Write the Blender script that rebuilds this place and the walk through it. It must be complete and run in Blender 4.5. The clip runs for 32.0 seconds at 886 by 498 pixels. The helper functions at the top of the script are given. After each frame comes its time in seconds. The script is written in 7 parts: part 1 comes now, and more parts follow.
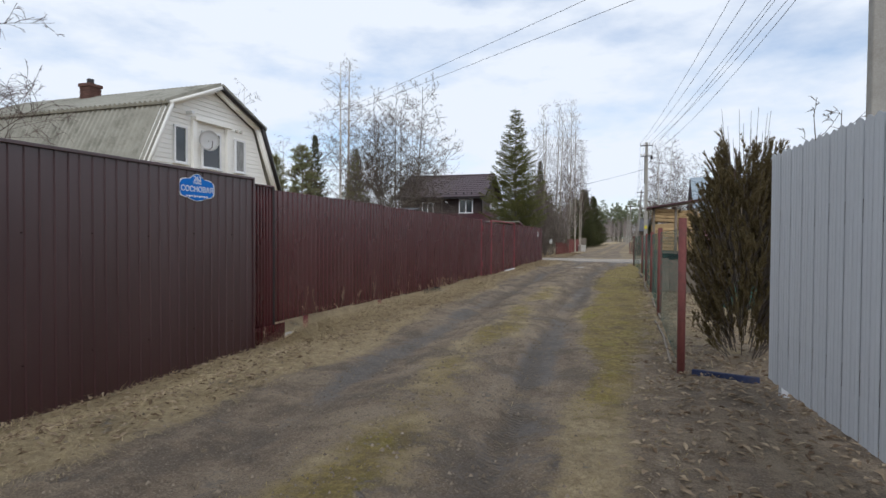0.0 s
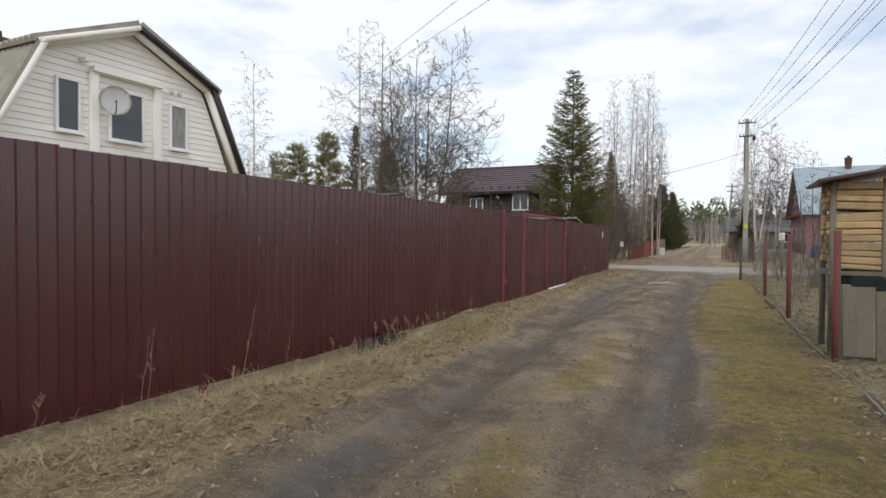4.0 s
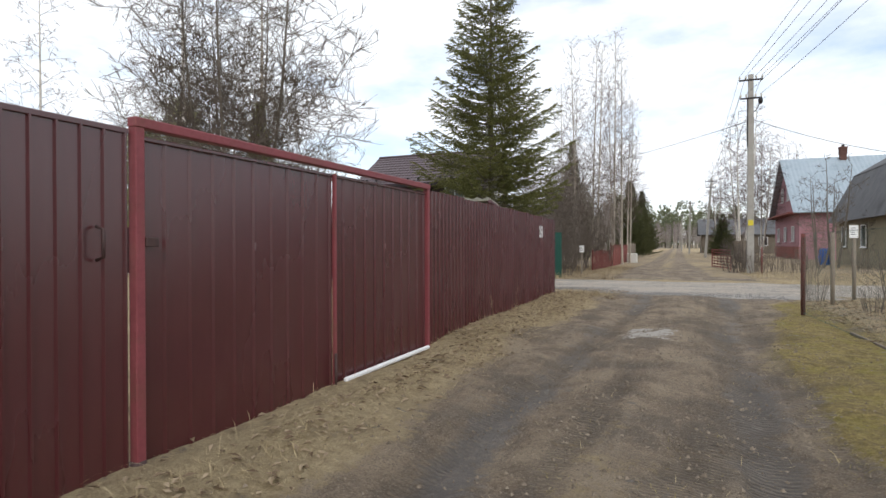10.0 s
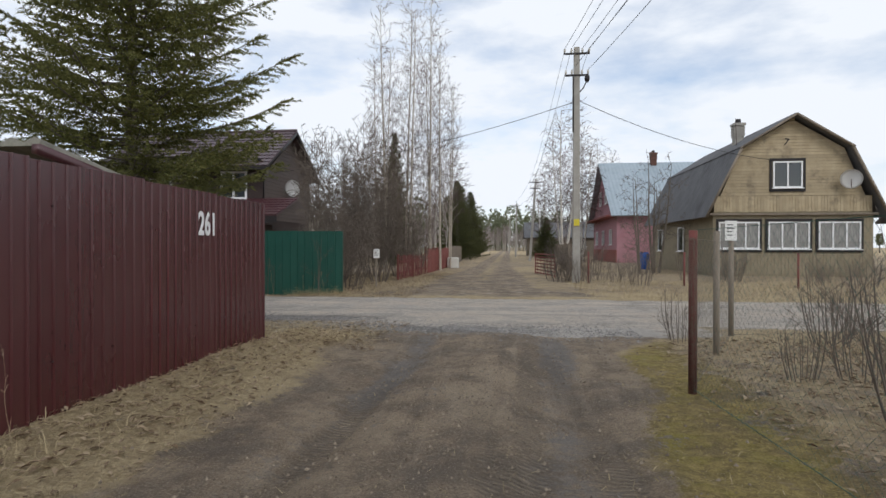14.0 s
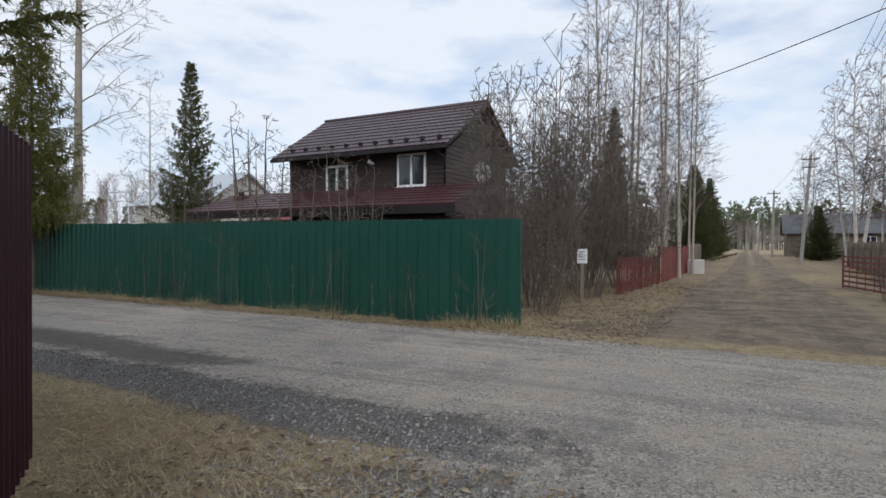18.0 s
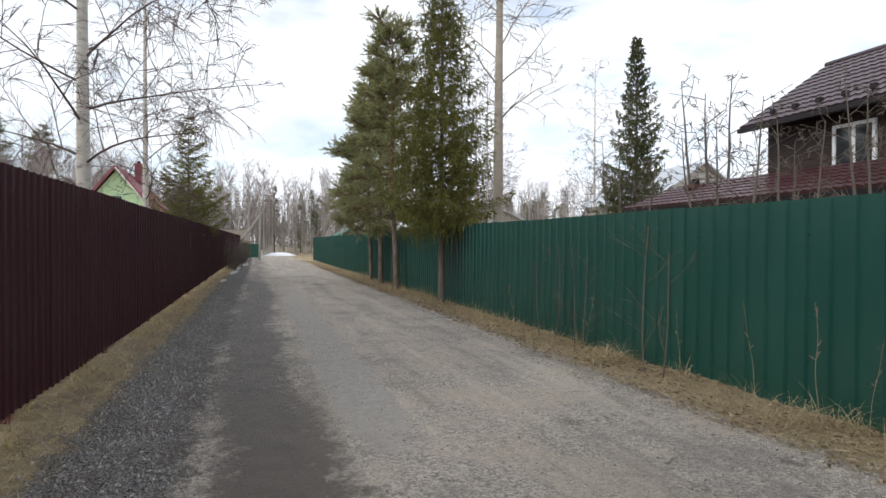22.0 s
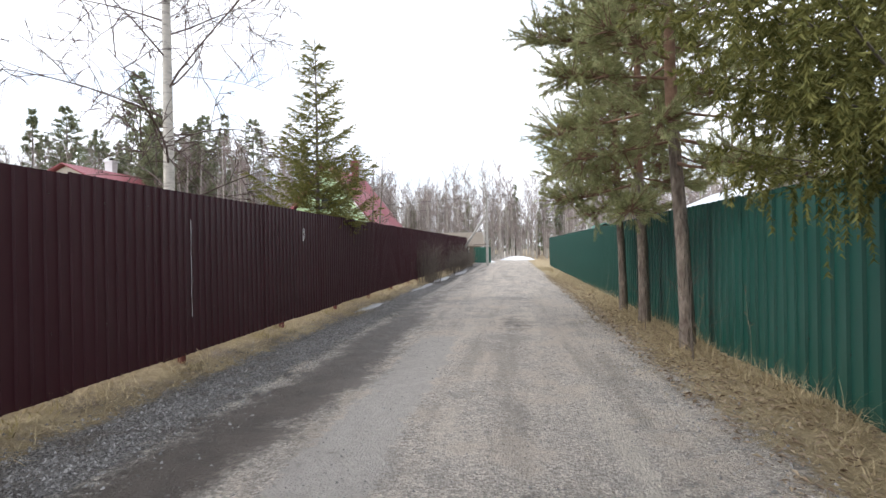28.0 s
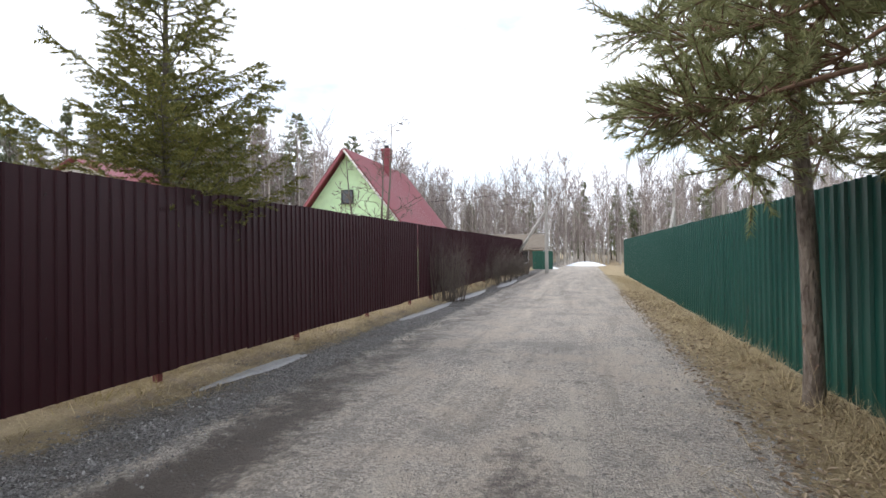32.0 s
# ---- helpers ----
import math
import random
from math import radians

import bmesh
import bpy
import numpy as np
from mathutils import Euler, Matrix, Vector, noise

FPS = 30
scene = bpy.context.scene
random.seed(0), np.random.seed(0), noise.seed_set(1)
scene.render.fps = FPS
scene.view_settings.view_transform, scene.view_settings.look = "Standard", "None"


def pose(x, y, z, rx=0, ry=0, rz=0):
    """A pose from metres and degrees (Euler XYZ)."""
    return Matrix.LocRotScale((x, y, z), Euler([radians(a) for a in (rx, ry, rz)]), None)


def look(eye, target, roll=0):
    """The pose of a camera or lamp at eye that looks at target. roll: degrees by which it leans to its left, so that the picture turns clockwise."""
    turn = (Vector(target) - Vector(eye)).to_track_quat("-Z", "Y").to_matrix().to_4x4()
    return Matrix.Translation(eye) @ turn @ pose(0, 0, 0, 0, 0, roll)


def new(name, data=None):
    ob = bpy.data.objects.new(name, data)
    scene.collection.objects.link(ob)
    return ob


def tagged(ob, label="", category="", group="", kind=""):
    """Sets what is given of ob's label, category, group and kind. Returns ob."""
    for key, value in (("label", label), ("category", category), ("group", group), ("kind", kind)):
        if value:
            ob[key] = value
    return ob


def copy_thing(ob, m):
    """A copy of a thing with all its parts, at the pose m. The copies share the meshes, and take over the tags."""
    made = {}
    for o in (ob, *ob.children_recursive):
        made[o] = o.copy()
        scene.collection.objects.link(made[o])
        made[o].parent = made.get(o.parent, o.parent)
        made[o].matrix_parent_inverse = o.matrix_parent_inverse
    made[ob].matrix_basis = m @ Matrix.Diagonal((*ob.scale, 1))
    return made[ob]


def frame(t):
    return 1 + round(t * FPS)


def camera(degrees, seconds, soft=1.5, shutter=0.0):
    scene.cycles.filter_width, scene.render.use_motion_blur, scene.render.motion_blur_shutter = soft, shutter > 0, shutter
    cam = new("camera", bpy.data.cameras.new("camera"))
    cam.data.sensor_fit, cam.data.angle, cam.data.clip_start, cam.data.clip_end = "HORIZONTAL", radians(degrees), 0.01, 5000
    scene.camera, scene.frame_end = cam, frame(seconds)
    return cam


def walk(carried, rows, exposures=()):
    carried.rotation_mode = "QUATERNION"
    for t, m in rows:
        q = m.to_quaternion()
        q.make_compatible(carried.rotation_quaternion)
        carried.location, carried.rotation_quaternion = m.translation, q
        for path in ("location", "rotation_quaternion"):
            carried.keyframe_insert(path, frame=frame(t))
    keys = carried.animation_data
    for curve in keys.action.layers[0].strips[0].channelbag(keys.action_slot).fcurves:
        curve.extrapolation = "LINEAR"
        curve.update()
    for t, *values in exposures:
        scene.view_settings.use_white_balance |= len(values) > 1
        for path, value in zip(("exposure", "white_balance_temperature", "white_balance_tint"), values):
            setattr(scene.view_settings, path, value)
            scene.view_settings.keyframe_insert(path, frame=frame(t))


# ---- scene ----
cam = camera(75.5, 32.0)
PATH = [
    (0, (0.637, 2.799, 1.271), (-0.016, 4.688, 1.23), 0.3),
    (0.5, (0.736, 3.655, 1.242), (0.091, 5.547, 1.203), 0.35),
    (1, (0.68, 4.523, 1.225), (0.003, 6.404, 1.185), 0.5),
    (1.5, (0.565, 5.387, 1.316), (-0.145, 7.256, 1.271), 0.75),
    (2, (0.377, 6.174, 1.27), (-0.432, 8.003, 1.23), 0.5),
    (2.5, (0.203, 7.011, 1.327), (-0.635, 8.826, 1.286), 0.5),
    (4.5, (-0.323, 10.231, 1.303), (-1.214, 12.021, 1.266), 0.3),
    (5, (-0.453, 11.054, 1.259), (-1.356, 12.839, 1.227), 0.19),
    (5.5, (-0.617, 11.907, 1.229), (-1.527, 13.688, 1.199), 0.02),
    (6, (-0.744, 12.771, 1.208), (-1.675, 14.541, 1.182), 0.1),
    (6.5, (-0.838, 13.591, 1.206), (-1.761, 15.366, 1.183), -0.09),
    (7, (-0.996, 14.426, 1.206), (-1.921, 16.198, 1.185), -0),
    (7.5, (-1.127, 15.237, 1.22), (-2.053, 17.01, 1.202), -0.08),
    (8, (-1.303, 16.044, 1.205), (-2.238, 17.812, 1.189), -0.12),
    (8.5, (-1.447, 16.889, 1.195), (-2.37, 18.663, 1.18), -0.2),
    (9, (-1.495, 17.733, 1.168), (-2.408, 19.513, 1.153), -0.25),
    (9.5, (-1.47, 18.471, 1.19), (-2.314, 20.284, 1.177), -0.32),
    (10, (-1.433, 19.244, 1.188), (-2.213, 21.086, 1.173), -0.1),
    (10.5, (-1.386, 19.978, 1.175), (-2.11, 21.842, 1.161), -0.06),
    (11, (-1.386, 20.787, 1.145), (-2.104, 22.654, 1.129), 0),
    (11.5, (-1.344, 21.616, 1.162), (-2.025, 23.497, 1.146), 0.01),
    (12, (-1.315, 22.392, 1.183), (-1.937, 24.292, 1.169), 0),
    (12.5, (-1.276, 23.128, 1.181), (-1.764, 25.067, 1.171), 0.11),
    (13, (-1.185, 23.89, 1.195), (-1.577, 25.851, 1.187), 0.1),
    (13.5, (-1.099, 24.573, 1.219), (-1.347, 26.557, 1.211), 0.1),
    (15.5, (-1.21, 27.706, 1.224), (-1.496, 29.686, 1.216), -0.3),
    (16, (-1.367, 28.489, 1.218), (-1.783, 30.445, 1.21), -0.1),
    (16.5, (-1.516, 29.151, 1.239), (-2.021, 31.086, 1.23), 0.03),
    (17, (-1.777, 29.882, 1.332), (-2.459, 31.762, 1.313), 0.2),
    (17.5, (-1.982, 30.486, 1.279), (-2.789, 32.316, 1.262), 0.15),
    (18, (-2.367, 31.364, 1.232), (-3.325, 33.119, 1.214), 0.2),
    (18.5, (-2.774, 32.111, 1.256), (-3.827, 33.811, 1.238), 0.14),
    (19, (-3.209, 32.668, 1.275), (-4.43, 34.252, 1.258), 0.2),
    (19.5, (-3.626, 33.26, 1.31), (-4.994, 34.72, 1.294), -0.05),
    (20, (-4.078, 33.777, 1.298), (-5.617, 35.054, 1.281), 0.2),
    (20.5, (-4.662, 34.171, 1.284), (-6.285, 35.338, 1.27), -0.16),
    (21, (-5.25, 34.643, 1.263), (-6.971, 35.663, 1.249), 0),
    (21.5, (-5.893, 35.071, 1.267), (-7.685, 35.96, 1.257), 0.1),
    (22, (-6.617, 35.307, 1.274), (-8.52, 35.923, 1.259), 0.2),
    (22.5, (-7.33, 35.662, 1.281), (-9.284, 36.091, 1.268), 0.11),
    (23, (-8.128, 35.898, 1.293), (-10.107, 36.186, 1.279), 0.2),
    (23.5, (-8.881, 36.096, 1.316), (-10.869, 36.311, 1.303), 0.21),
    (24, (-9.743, 36.242, 1.301), (-11.739, 36.362, 1.291), 0.2),
    (24.5, (-10.475, 36.383, 1.363), (-12.474, 36.437, 1.35), 0.18),
    (25, (-11.313, 36.521, 1.33), (-13.312, 36.503, 1.317), 0.1),
    (25.5, (-12.05, 36.662, 1.335), (-14.049, 36.619, 1.326), 0.1),
    (27.5, (-14.879, 37.03, 1.212), (-16.87, 36.838, 1.211), -0.9),
    (28, (-15.689, 37.07, 1.201), (-17.674, 36.832, 1.201), -1),
    (28.5, (-16.473, 37.126, 1.212), (-18.453, 36.848, 1.216), -1.07),
    (29, (-17.26, 37.204, 1.205), (-19.235, 36.891, 1.209), -1),
    (29.5, (-18.033, 37.251, 1.207), (-20.001, 36.895, 1.213), -0.97),
    (30, (-18.822, 37.284, 1.211), (-20.785, 36.898, 1.216), -1),
    (30.5, (-19.579, 37.282, 1.215), (-21.535, 36.863, 1.224), -1.01),
    (31, (-20.358, 37.306, 1.228), (-22.307, 36.857, 1.238), -1),
    (31.5, (-21.101, 37.365, 1.22), (-23.045, 36.896, 1.236), -1.12),
    (32, (-21.822, 37.423, 1.201), (-23.764, 36.948, 1.218), -0.8),
]
EXPOSE = [(0, -0.15, 6050, 10), (1, -0.07, 6150, 10), (2, -0.03, 6250, 10), (6, 0.08, 6500, 10), (9, 0.27, 6400, 10), (11, 0.2, 6400, 10), (13, 0.0, 6400, 10), (16, -0.2, 6050, 10), (18, -0.2, 6050, 10), (19, -0.1, 6250, 10), (21, 0.12, 6350, 10.5), (23, 0.32, 6350, 10.5), (25, 0.6, 6300, 11), (28, 0.88, 6250, 12), (30, 0.78, 6250, 12), (32, 0.68, 6200, 12)]
walk(cam, [(t, look(eye, target, roll)) for t, eye, target, roll in PATH], EXPOSE)

# ---- world and sun ----
SUN_EL, SUN_AZ = 40.0, 155.0
world = bpy.data.worlds.new("sky")
scene.world = world
world.use_nodes = True
wn, wl = world.node_tree.nodes, world.node_tree.links
wn.clear()
sky = wn.new("ShaderNodeTexSky")
sky.sky_type, sky.sun_disc = "NISHITA", False
sky.sun_elevation, sky.sun_rotation = radians(SUN_EL), radians(SUN_AZ)
sky_bg = wn.new("ShaderNodeBackground")
sky_bg.inputs["Strength"].default_value = 0.16
wl.new(sky.outputs[0], sky_bg.inputs[0])
cloud_bg = wn.new("ShaderNodeBackground")
cloud_bg.inputs["Color"].default_value = (0.93, 0.96, 1.0, 1)
cloud_bg.inputs["Strength"].default_value = 1.05
coord = wn.new("ShaderNodeTexCoord")
stretch = wn.new("ShaderNodeMapping")
stretch.inputs["Scale"].default_value = (1.6, 1.6, 4.5)
wl.new(coord.outputs["Generated"], stretch.inputs[0])
puff = wn.new("ShaderNodeTexNoise")
puff.inputs["Scale"].default_value = 2.3
puff.inputs["Detail"].default_value = 7
puff.inputs["Roughness"].default_value = 0.55
wl.new(stretch.outputs[0], puff.inputs["Vector"])
cover = wn.new("ShaderNodeValToRGB")
cover.color_ramp.elements[0].position, cover.color_ramp.elements[1].position = 0.28, 0.53
cover.color_ramp.elements[0].color = (0.28, 0.28, 0.28, 1)
wl.new(puff.outputs["Fac"], cover.inputs[0])
sky_mix = wn.new("ShaderNodeMixShader")
wl.new(cover.outputs[0], sky_mix.inputs[0])
wl.new(sky_bg.outputs[0], sky_mix.inputs[1])
wl.new(cloud_bg.outputs[0], sky_mix.inputs[2])
sky_out = wn.new("ShaderNodeOutputWorld")
wl.new(sky_mix.outputs[0], sky_out.inputs[0])

sun = new("sun", bpy.data.lights.new("sun", "SUN"))
sun.data.energy, sun.data.angle, sun.data.color = 1.0, radians(18), (1.0, 0.96, 0.9)
az, el = radians(SUN_AZ), radians(SUN_EL)
sun.matrix_world = look((0, 0, 60), (-30 * math.sin(az) * math.cos(el), -30 * math.cos(az) * math.cos(el), 60 - 30 * math.sin(el)))


# ---- materials ----
def paint(name, a, b, scale=8.0, rough=0.6, metal=0.0, bump=0.1, fine=60.0, stain=None, stain_scale=1.2, stain_amount=0.5, stretch=(1, 1, 1), vary=0.0, gloss_var=0.1, dist=0.01, spec=None):
    """A surface of two close colours at two scales, with stains and fine relief."""
    m = bpy.data.materials.new(name)
    m.use_nodes = True
    n, l = m.node_tree.nodes, m.node_tree.links
    sh = n["Principled BSDF"]
    co = n.new("ShaderNodeTexCoord")
    mp = n.new("ShaderNodeMapping")
    mp.inputs["Scale"].default_value = stretch
    l.new(co.outputs["Object"], mp.inputs[0])
    big, small = n.new("ShaderNodeTexNoise"), n.new("ShaderNodeTexNoise")
    for tex, s in ((big, scale), (small, fine)):
        tex.inputs["Scale"].default_value = s
        tex.inputs["Detail"].default_value = 5
        l.new(mp.outputs[0], tex.inputs["Vector"])
    mix = n.new("ShaderNodeMix")
    mix.data_type = "RGBA"
    mix.inputs[6].default_value, mix.inputs[7].default_value = (*a, 1), (*b, 1)
    add = n.new("ShaderNodeMath")
    add.operation = "MULTIPLY_ADD"
    add.inputs[1].default_value = 0.5
    l.new(small.outputs["Fac"], add.inputs[0])
    half = n.new("ShaderNodeMath")
    half.operation = "MULTIPLY"
    half.inputs[1].default_value = 0.5
    l.new(big.outputs["Fac"], half.inputs[0])
    l.new(half.outputs[0], add.inputs[2])
    ramp = n.new("ShaderNodeMapRange")
    ramp.inputs[1].default_value, ramp.inputs[2].default_value = 0.36, 0.64
    l.new(add.outputs[0], ramp.inputs[0])
    l.new(ramp.outputs[0], mix.inputs[0])
    colour = mix.outputs[2]
    if stain:
        spot = n.new("ShaderNodeTexNoise")
        spot.inputs["Scale"].default_value = stain_scale
        spot.inputs["Detail"].default_value = 8
        spot.inputs["Roughness"].default_value = 0.7
        l.new(mp.outputs[0], spot.inputs["Vector"])
        sr = n.new("ShaderNodeMapRange")
        sr.inputs[1].default_value, sr.inputs[2].default_value, sr.inputs[4].default_value = 0.52, 0.7, stain_amount
        l.new(spot.outputs["Fac"], sr.inputs[0])
        over = n.new("ShaderNodeMix")
        over.data_type = "RGBA"
        over.inputs[7].default_value = (*stain, 1)
        l.new(sr.outputs[0], over.inputs[0])
        l.new(colour, over.inputs[6])
        colour = over.outputs[2]
    if vary:
        info = n.new("ShaderNodeObjectInfo")
        hs = n.new("ShaderNodeHueSaturation")
        vr = n.new("ShaderNodeMapRange")
        vr.inputs[3].default_value, vr.inputs[4].default_value = 1 - vary, 1 + vary
        l.new(info.outputs["Random"], vr.inputs[0])
        l.new(vr.outputs[0], hs.inputs["Value"])
        l.new(colour, hs.inputs["Color"])
        colour = hs.outputs[0]
    l.new(colour, sh.inputs["Base Color"])
    rr = n.new("ShaderNodeMapRange")
    rr.inputs[3].default_value, rr.inputs[4].default_value = max(0.05, rough - gloss_var), min(1, rough + gloss_var)
    l.new(big.outputs["Fac"], rr.inputs[0])
    l.new(rr.outputs[0], sh.inputs["Roughness"])
    sh.inputs["Metallic"].default_value = metal
    sh.inputs["Specular IOR Level"].default_value = spec if spec is not None else (0.35 if rough > 0.38 else 0.6)
    if bump:
        bp = n.new("ShaderNodeBump")
        bp.inputs["Strength"].default_value, bp.inputs["Distance"].default_value = bump, dist
        l.new(small.outputs["Fac"], bp.inputs["Height"])
        l.new(bp.outputs[0], sh.inputs["Normal"])
    return m


def leafy(name, a, b, rough=0.75, through_light=0.3):
    """Small pieces of plants: each island its own shade."""
    m = bpy.data.materials.new(name)
    m.use_nodes = True
    n, l = m.node_tree.nodes, m.node_tree.links
    sh = n["Principled BSDF"]
    geo = n.new("ShaderNodeNewGeometry")
    mix = n.new("ShaderNodeMix")
    mix.data_type = "RGBA"
    mix.inputs[6].default_value, mix.inputs[7].default_value = (*a, 1), (*b, 1)
    l.new(geo.outputs["Random Per Island"], mix.inputs[0])
    l.new(mix.outputs[2], sh.inputs["Base Color"])
    sh.inputs["Roughness"].default_value = rough
    sh.inputs["Specular IOR Level"].default_value = 0.25
    if through_light:
        tr = n.new("ShaderNodeBsdfTranslucent")
        l.new(mix.outputs[2], tr.inputs["Color"])
        both = n.new("ShaderNodeMixShader")
        both.inputs[0].default_value = through_light
        l.new(sh.outputs[0], both.inputs[1])
        l.new(tr.outputs[0], both.inputs[2])
        l.new(both.outputs[0], n["Material Output"].inputs[0])
    return m


M_BROWN = paint("brown_sheet", (0.063, 0.0138, 0.0158), (0.075, 0.0172, 0.0193), 1.5, 0.27, 0.0, 0.03, 14, (0.085, 0.035, 0.034), 2.2, 0.3, (1, 1, 0.25), 0.03, 0.06, spec=0.85)
M_BROWNGATE = paint("old_brown_sheet", (0.042, 0.0150, 0.0165), (0.050, 0.0185, 0.0205), 1.5, 0.33, 0.0, 0.03, 14, (0.075, 0.038, 0.037), 2.2, 0.3, (1, 1, 0.25), 0.03, 0.06, spec=0.9)
M_BROWN2 = paint("dark_brown_sheet", (0.037, 0.0102, 0.0142), (0.045, 0.013, 0.0172), 1.5, 0.42, 0.0, 0.03, 14, (0.045, 0.022, 0.023), 2.2, 0.3, (1, 1, 0.25), 0.03, 0.07, spec=0.25)
M_GREEN = paint("green_sheet", (0.009, 0.062, 0.046), (0.012, 0.074, 0.055), 1.5, 0.36, 0.0, 0.03, 14, (0.03, 0.085, 0.068), 2.2, 0.25, (1, 1, 0.25), 0.015, 0.07)
M_RUSTRED = paint("rusty_red_paint", (0.15, 0.045, 0.04), (0.20, 0.065, 0.055), 4, 0.75, 0, 0.2, 40, (0.09, 0.05, 0.04), 3, 0.7)
M_RED = paint("red_oxide_paint", (0.19, 0.042, 0.05), (0.235, 0.058, 0.066), 4, 0.55, 0, 0.1, 40, (0.16, 0.07, 0.05), 3, 0.6)
M_RAIL = paint("dark_steel", (0.05, 0.03, 0.03), (0.08, 0.045, 0.04), 4, 0.6, 0.2, 0.1, 40)
M_WHITEPAINT = paint("white_paint", (0.74, 0.74, 0.74), (0.8, 0.8, 0.8), 6, 0.5, 0, 0.05, 60, (0.6, 0.59, 0.56), 2, 0.3)
M_SCREW = paint("screw_heads", (0.03, 0.015, 0.015), (0.05, 0.03, 0.03), 6, 0.4, 0.5, 0)
M_BLUE = paint("blue_enamel", (0.004, 0.14, 0.52), (0.005, 0.155, 0.56), 6, 0.55, 0, 0, spec=0.2)
M_SIDING = paint("cream_siding", (0.88, 0.86, 0.80), (0.91, 0.89, 0.84), 3, 0.5, 0, 0.05, 50, (0.78, 0.75, 0.68), 1.5, 0.3, (1, 1, 1), 0.03)
M_SLATE = paint("asbestos_roof", (0.27, 0.26, 0.215), (0.37, 0.355, 0.30), 2.5, 0.85, 0, 0.4, 50, (0.10, 0.10, 0.075), 1.1, 0.8)
M_BRICK = paint("soot_brick", (0.10, 0.05, 0.04), (0.16, 0.08, 0.06), 5, 0.85, 0, 0.4, 40, (0.03, 0.028, 0.027), 2, 0.8, vary=0.15)
M_FRAME = paint("white_plastic", (0.78, 0.78, 0.78), (0.82, 0.82, 0.82), 4, 0.35, 0, 0)
M_BRSIDE = paint("brown_siding", (0.036, 0.022, 0.019), (0.046, 0.029, 0.025), 3, 0.6, 0, 0.1, 50, None, 1, 0.5, (1, 1, 1), 0.1)
M_BRSIDE2 = paint("grey_brown_siding", (0.085, 0.062, 0.052), (0.10, 0.075, 0.064), 3, 0.6, 0, 0.1, 50, None, 1, 0.5, (1, 1, 1), 0.06)
M_TILE = paint("metal_tile", (0.058, 0.034, 0.040), (0.075, 0.045, 0.052), 2, 0.38, 0, 0.05, 30, (0.09, 0.06, 0.06), 1.5, 0.3)
M_TILERED = paint("red_brown_tile", (0.066, 0.024, 0.028), (0.08, 0.031, 0.035), 2, 0.35, 0, 0.05, 30, (0.12, 0.06, 0.06), 1.5, 0.3)
M_DARK = paint("dark_trim", (0.016, 0.013, 0.014), (0.022, 0.018, 0.018), 4, 0.5, 0, 0)
M_YELLOW = paint("weathered_yellow_boards", (0.35, 0.28, 0.175), (0.46, 0.38, 0.255), 3, 0.8, 0, 0.3, 40, (0.17, 0.14, 0.10), 1.7, 0.85, (1, 1, 1), 0.12)
M_YELGREY = paint("faded_tan_wall", (0.24, 0.2, 0.13), (0.31, 0.265, 0.185), 3, 0.85, 0, 0.3, 40, (0.2, 0.18, 0.12), 1.4, 0.6, (1, 1, 1), 0.06)
M_FELT = paint("grey_felt_roof", (0.10, 0.10, 0.105), (0.15, 0.15, 0.155), 2, 0.85, 0, 0.3, 40, (0.06, 0.06, 0.06), 0.8, 0.7)
M_PINK = paint("pink_boards", (0.34, 0.175, 0.20), (0.41, 0.22, 0.245), 3, 0.8, 0, 0.2, 40, (0.3, 0.12, 0.14), 1.4, 0.5)
M_BLUEROOF = paint("pale_blue_metal_roof", (0.30, 0.365, 0.41), (0.37, 0.43, 0.475), 1.5, 0.4, 0.2, 0.05, 30, (0.2, 0.25, 0.28), 0.8, 0.5)
M_LIME = paint("lime_wall", (0.55, 0.75, 0.45), (0.6, 0.8, 0.5), 3, 0.7, 0, 0.1, 40, (0.36, 0.5, 0.3), 1, 0.4)
M_CRIMSON = paint("crimson_roof", (0.22, 0.055, 0.065), (0.27, 0.075, 0.085), 2, 0.45, 0, 0.05, 30, (0.22, 0.06, 0.06), 1, 0.5)
M_PALE = paint("pale_plaster", (0.55, 0.53, 0.48), (0.62, 0.6, 0.55), 3, 0.8, 0, 0.1, 40)
M_PALEROOF = paint("pale_metal_roof", (0.5, 0.53, 0.56), (0.58, 0.6, 0.62), 2, 0.4, 0.3, 0.03, 30)
M_CONCRETE = paint("concrete", (0.30, 0.285, 0.255), (0.40, 0.38, 0.345), 5, 0.9, 0, 0.3, 60, (0.22, 0.2, 0.17), 2, 0.5)
M_OLDWOOD = paint("old_grey_wood", (0.16, 0.13, 0.10), (0.25, 0.21, 0.165), 5, 0.9, 0, 0.4, 60, (0.09, 0.075, 0.06), 2, 0.5, (1, 1, 0.2), 0.12)
M_FIREWOOD = paint("firewood", (0.42, 0.28, 0.14), (0.56, 0.4, 0.21), 8, 0.85, 0, 0.4, 60, (0.2, 0.13, 0.08), 3, 0.5, (1, 1, 1), 0.2)
M_REDBOARD = paint("red_brown_boards", (0.20, 0.06, 0.05), (0.26, 0.09, 0.075), 4, 0.8, 0, 0.2, 50, (0.13, 0.06, 0.05), 2, 0.5, (1, 1, 1), 0.1)
M_WIRE = paint("black_wire", (0.02, 0.02, 0.02), (0.03, 0.03, 0.03), 4, 0.5, 0.3, 0)
M_GREENWIRE = paint("green_coated_wire", (0.02, 0.08, 0.06), (0.03, 0.10, 0.075), 4, 0.5, 0, 0)
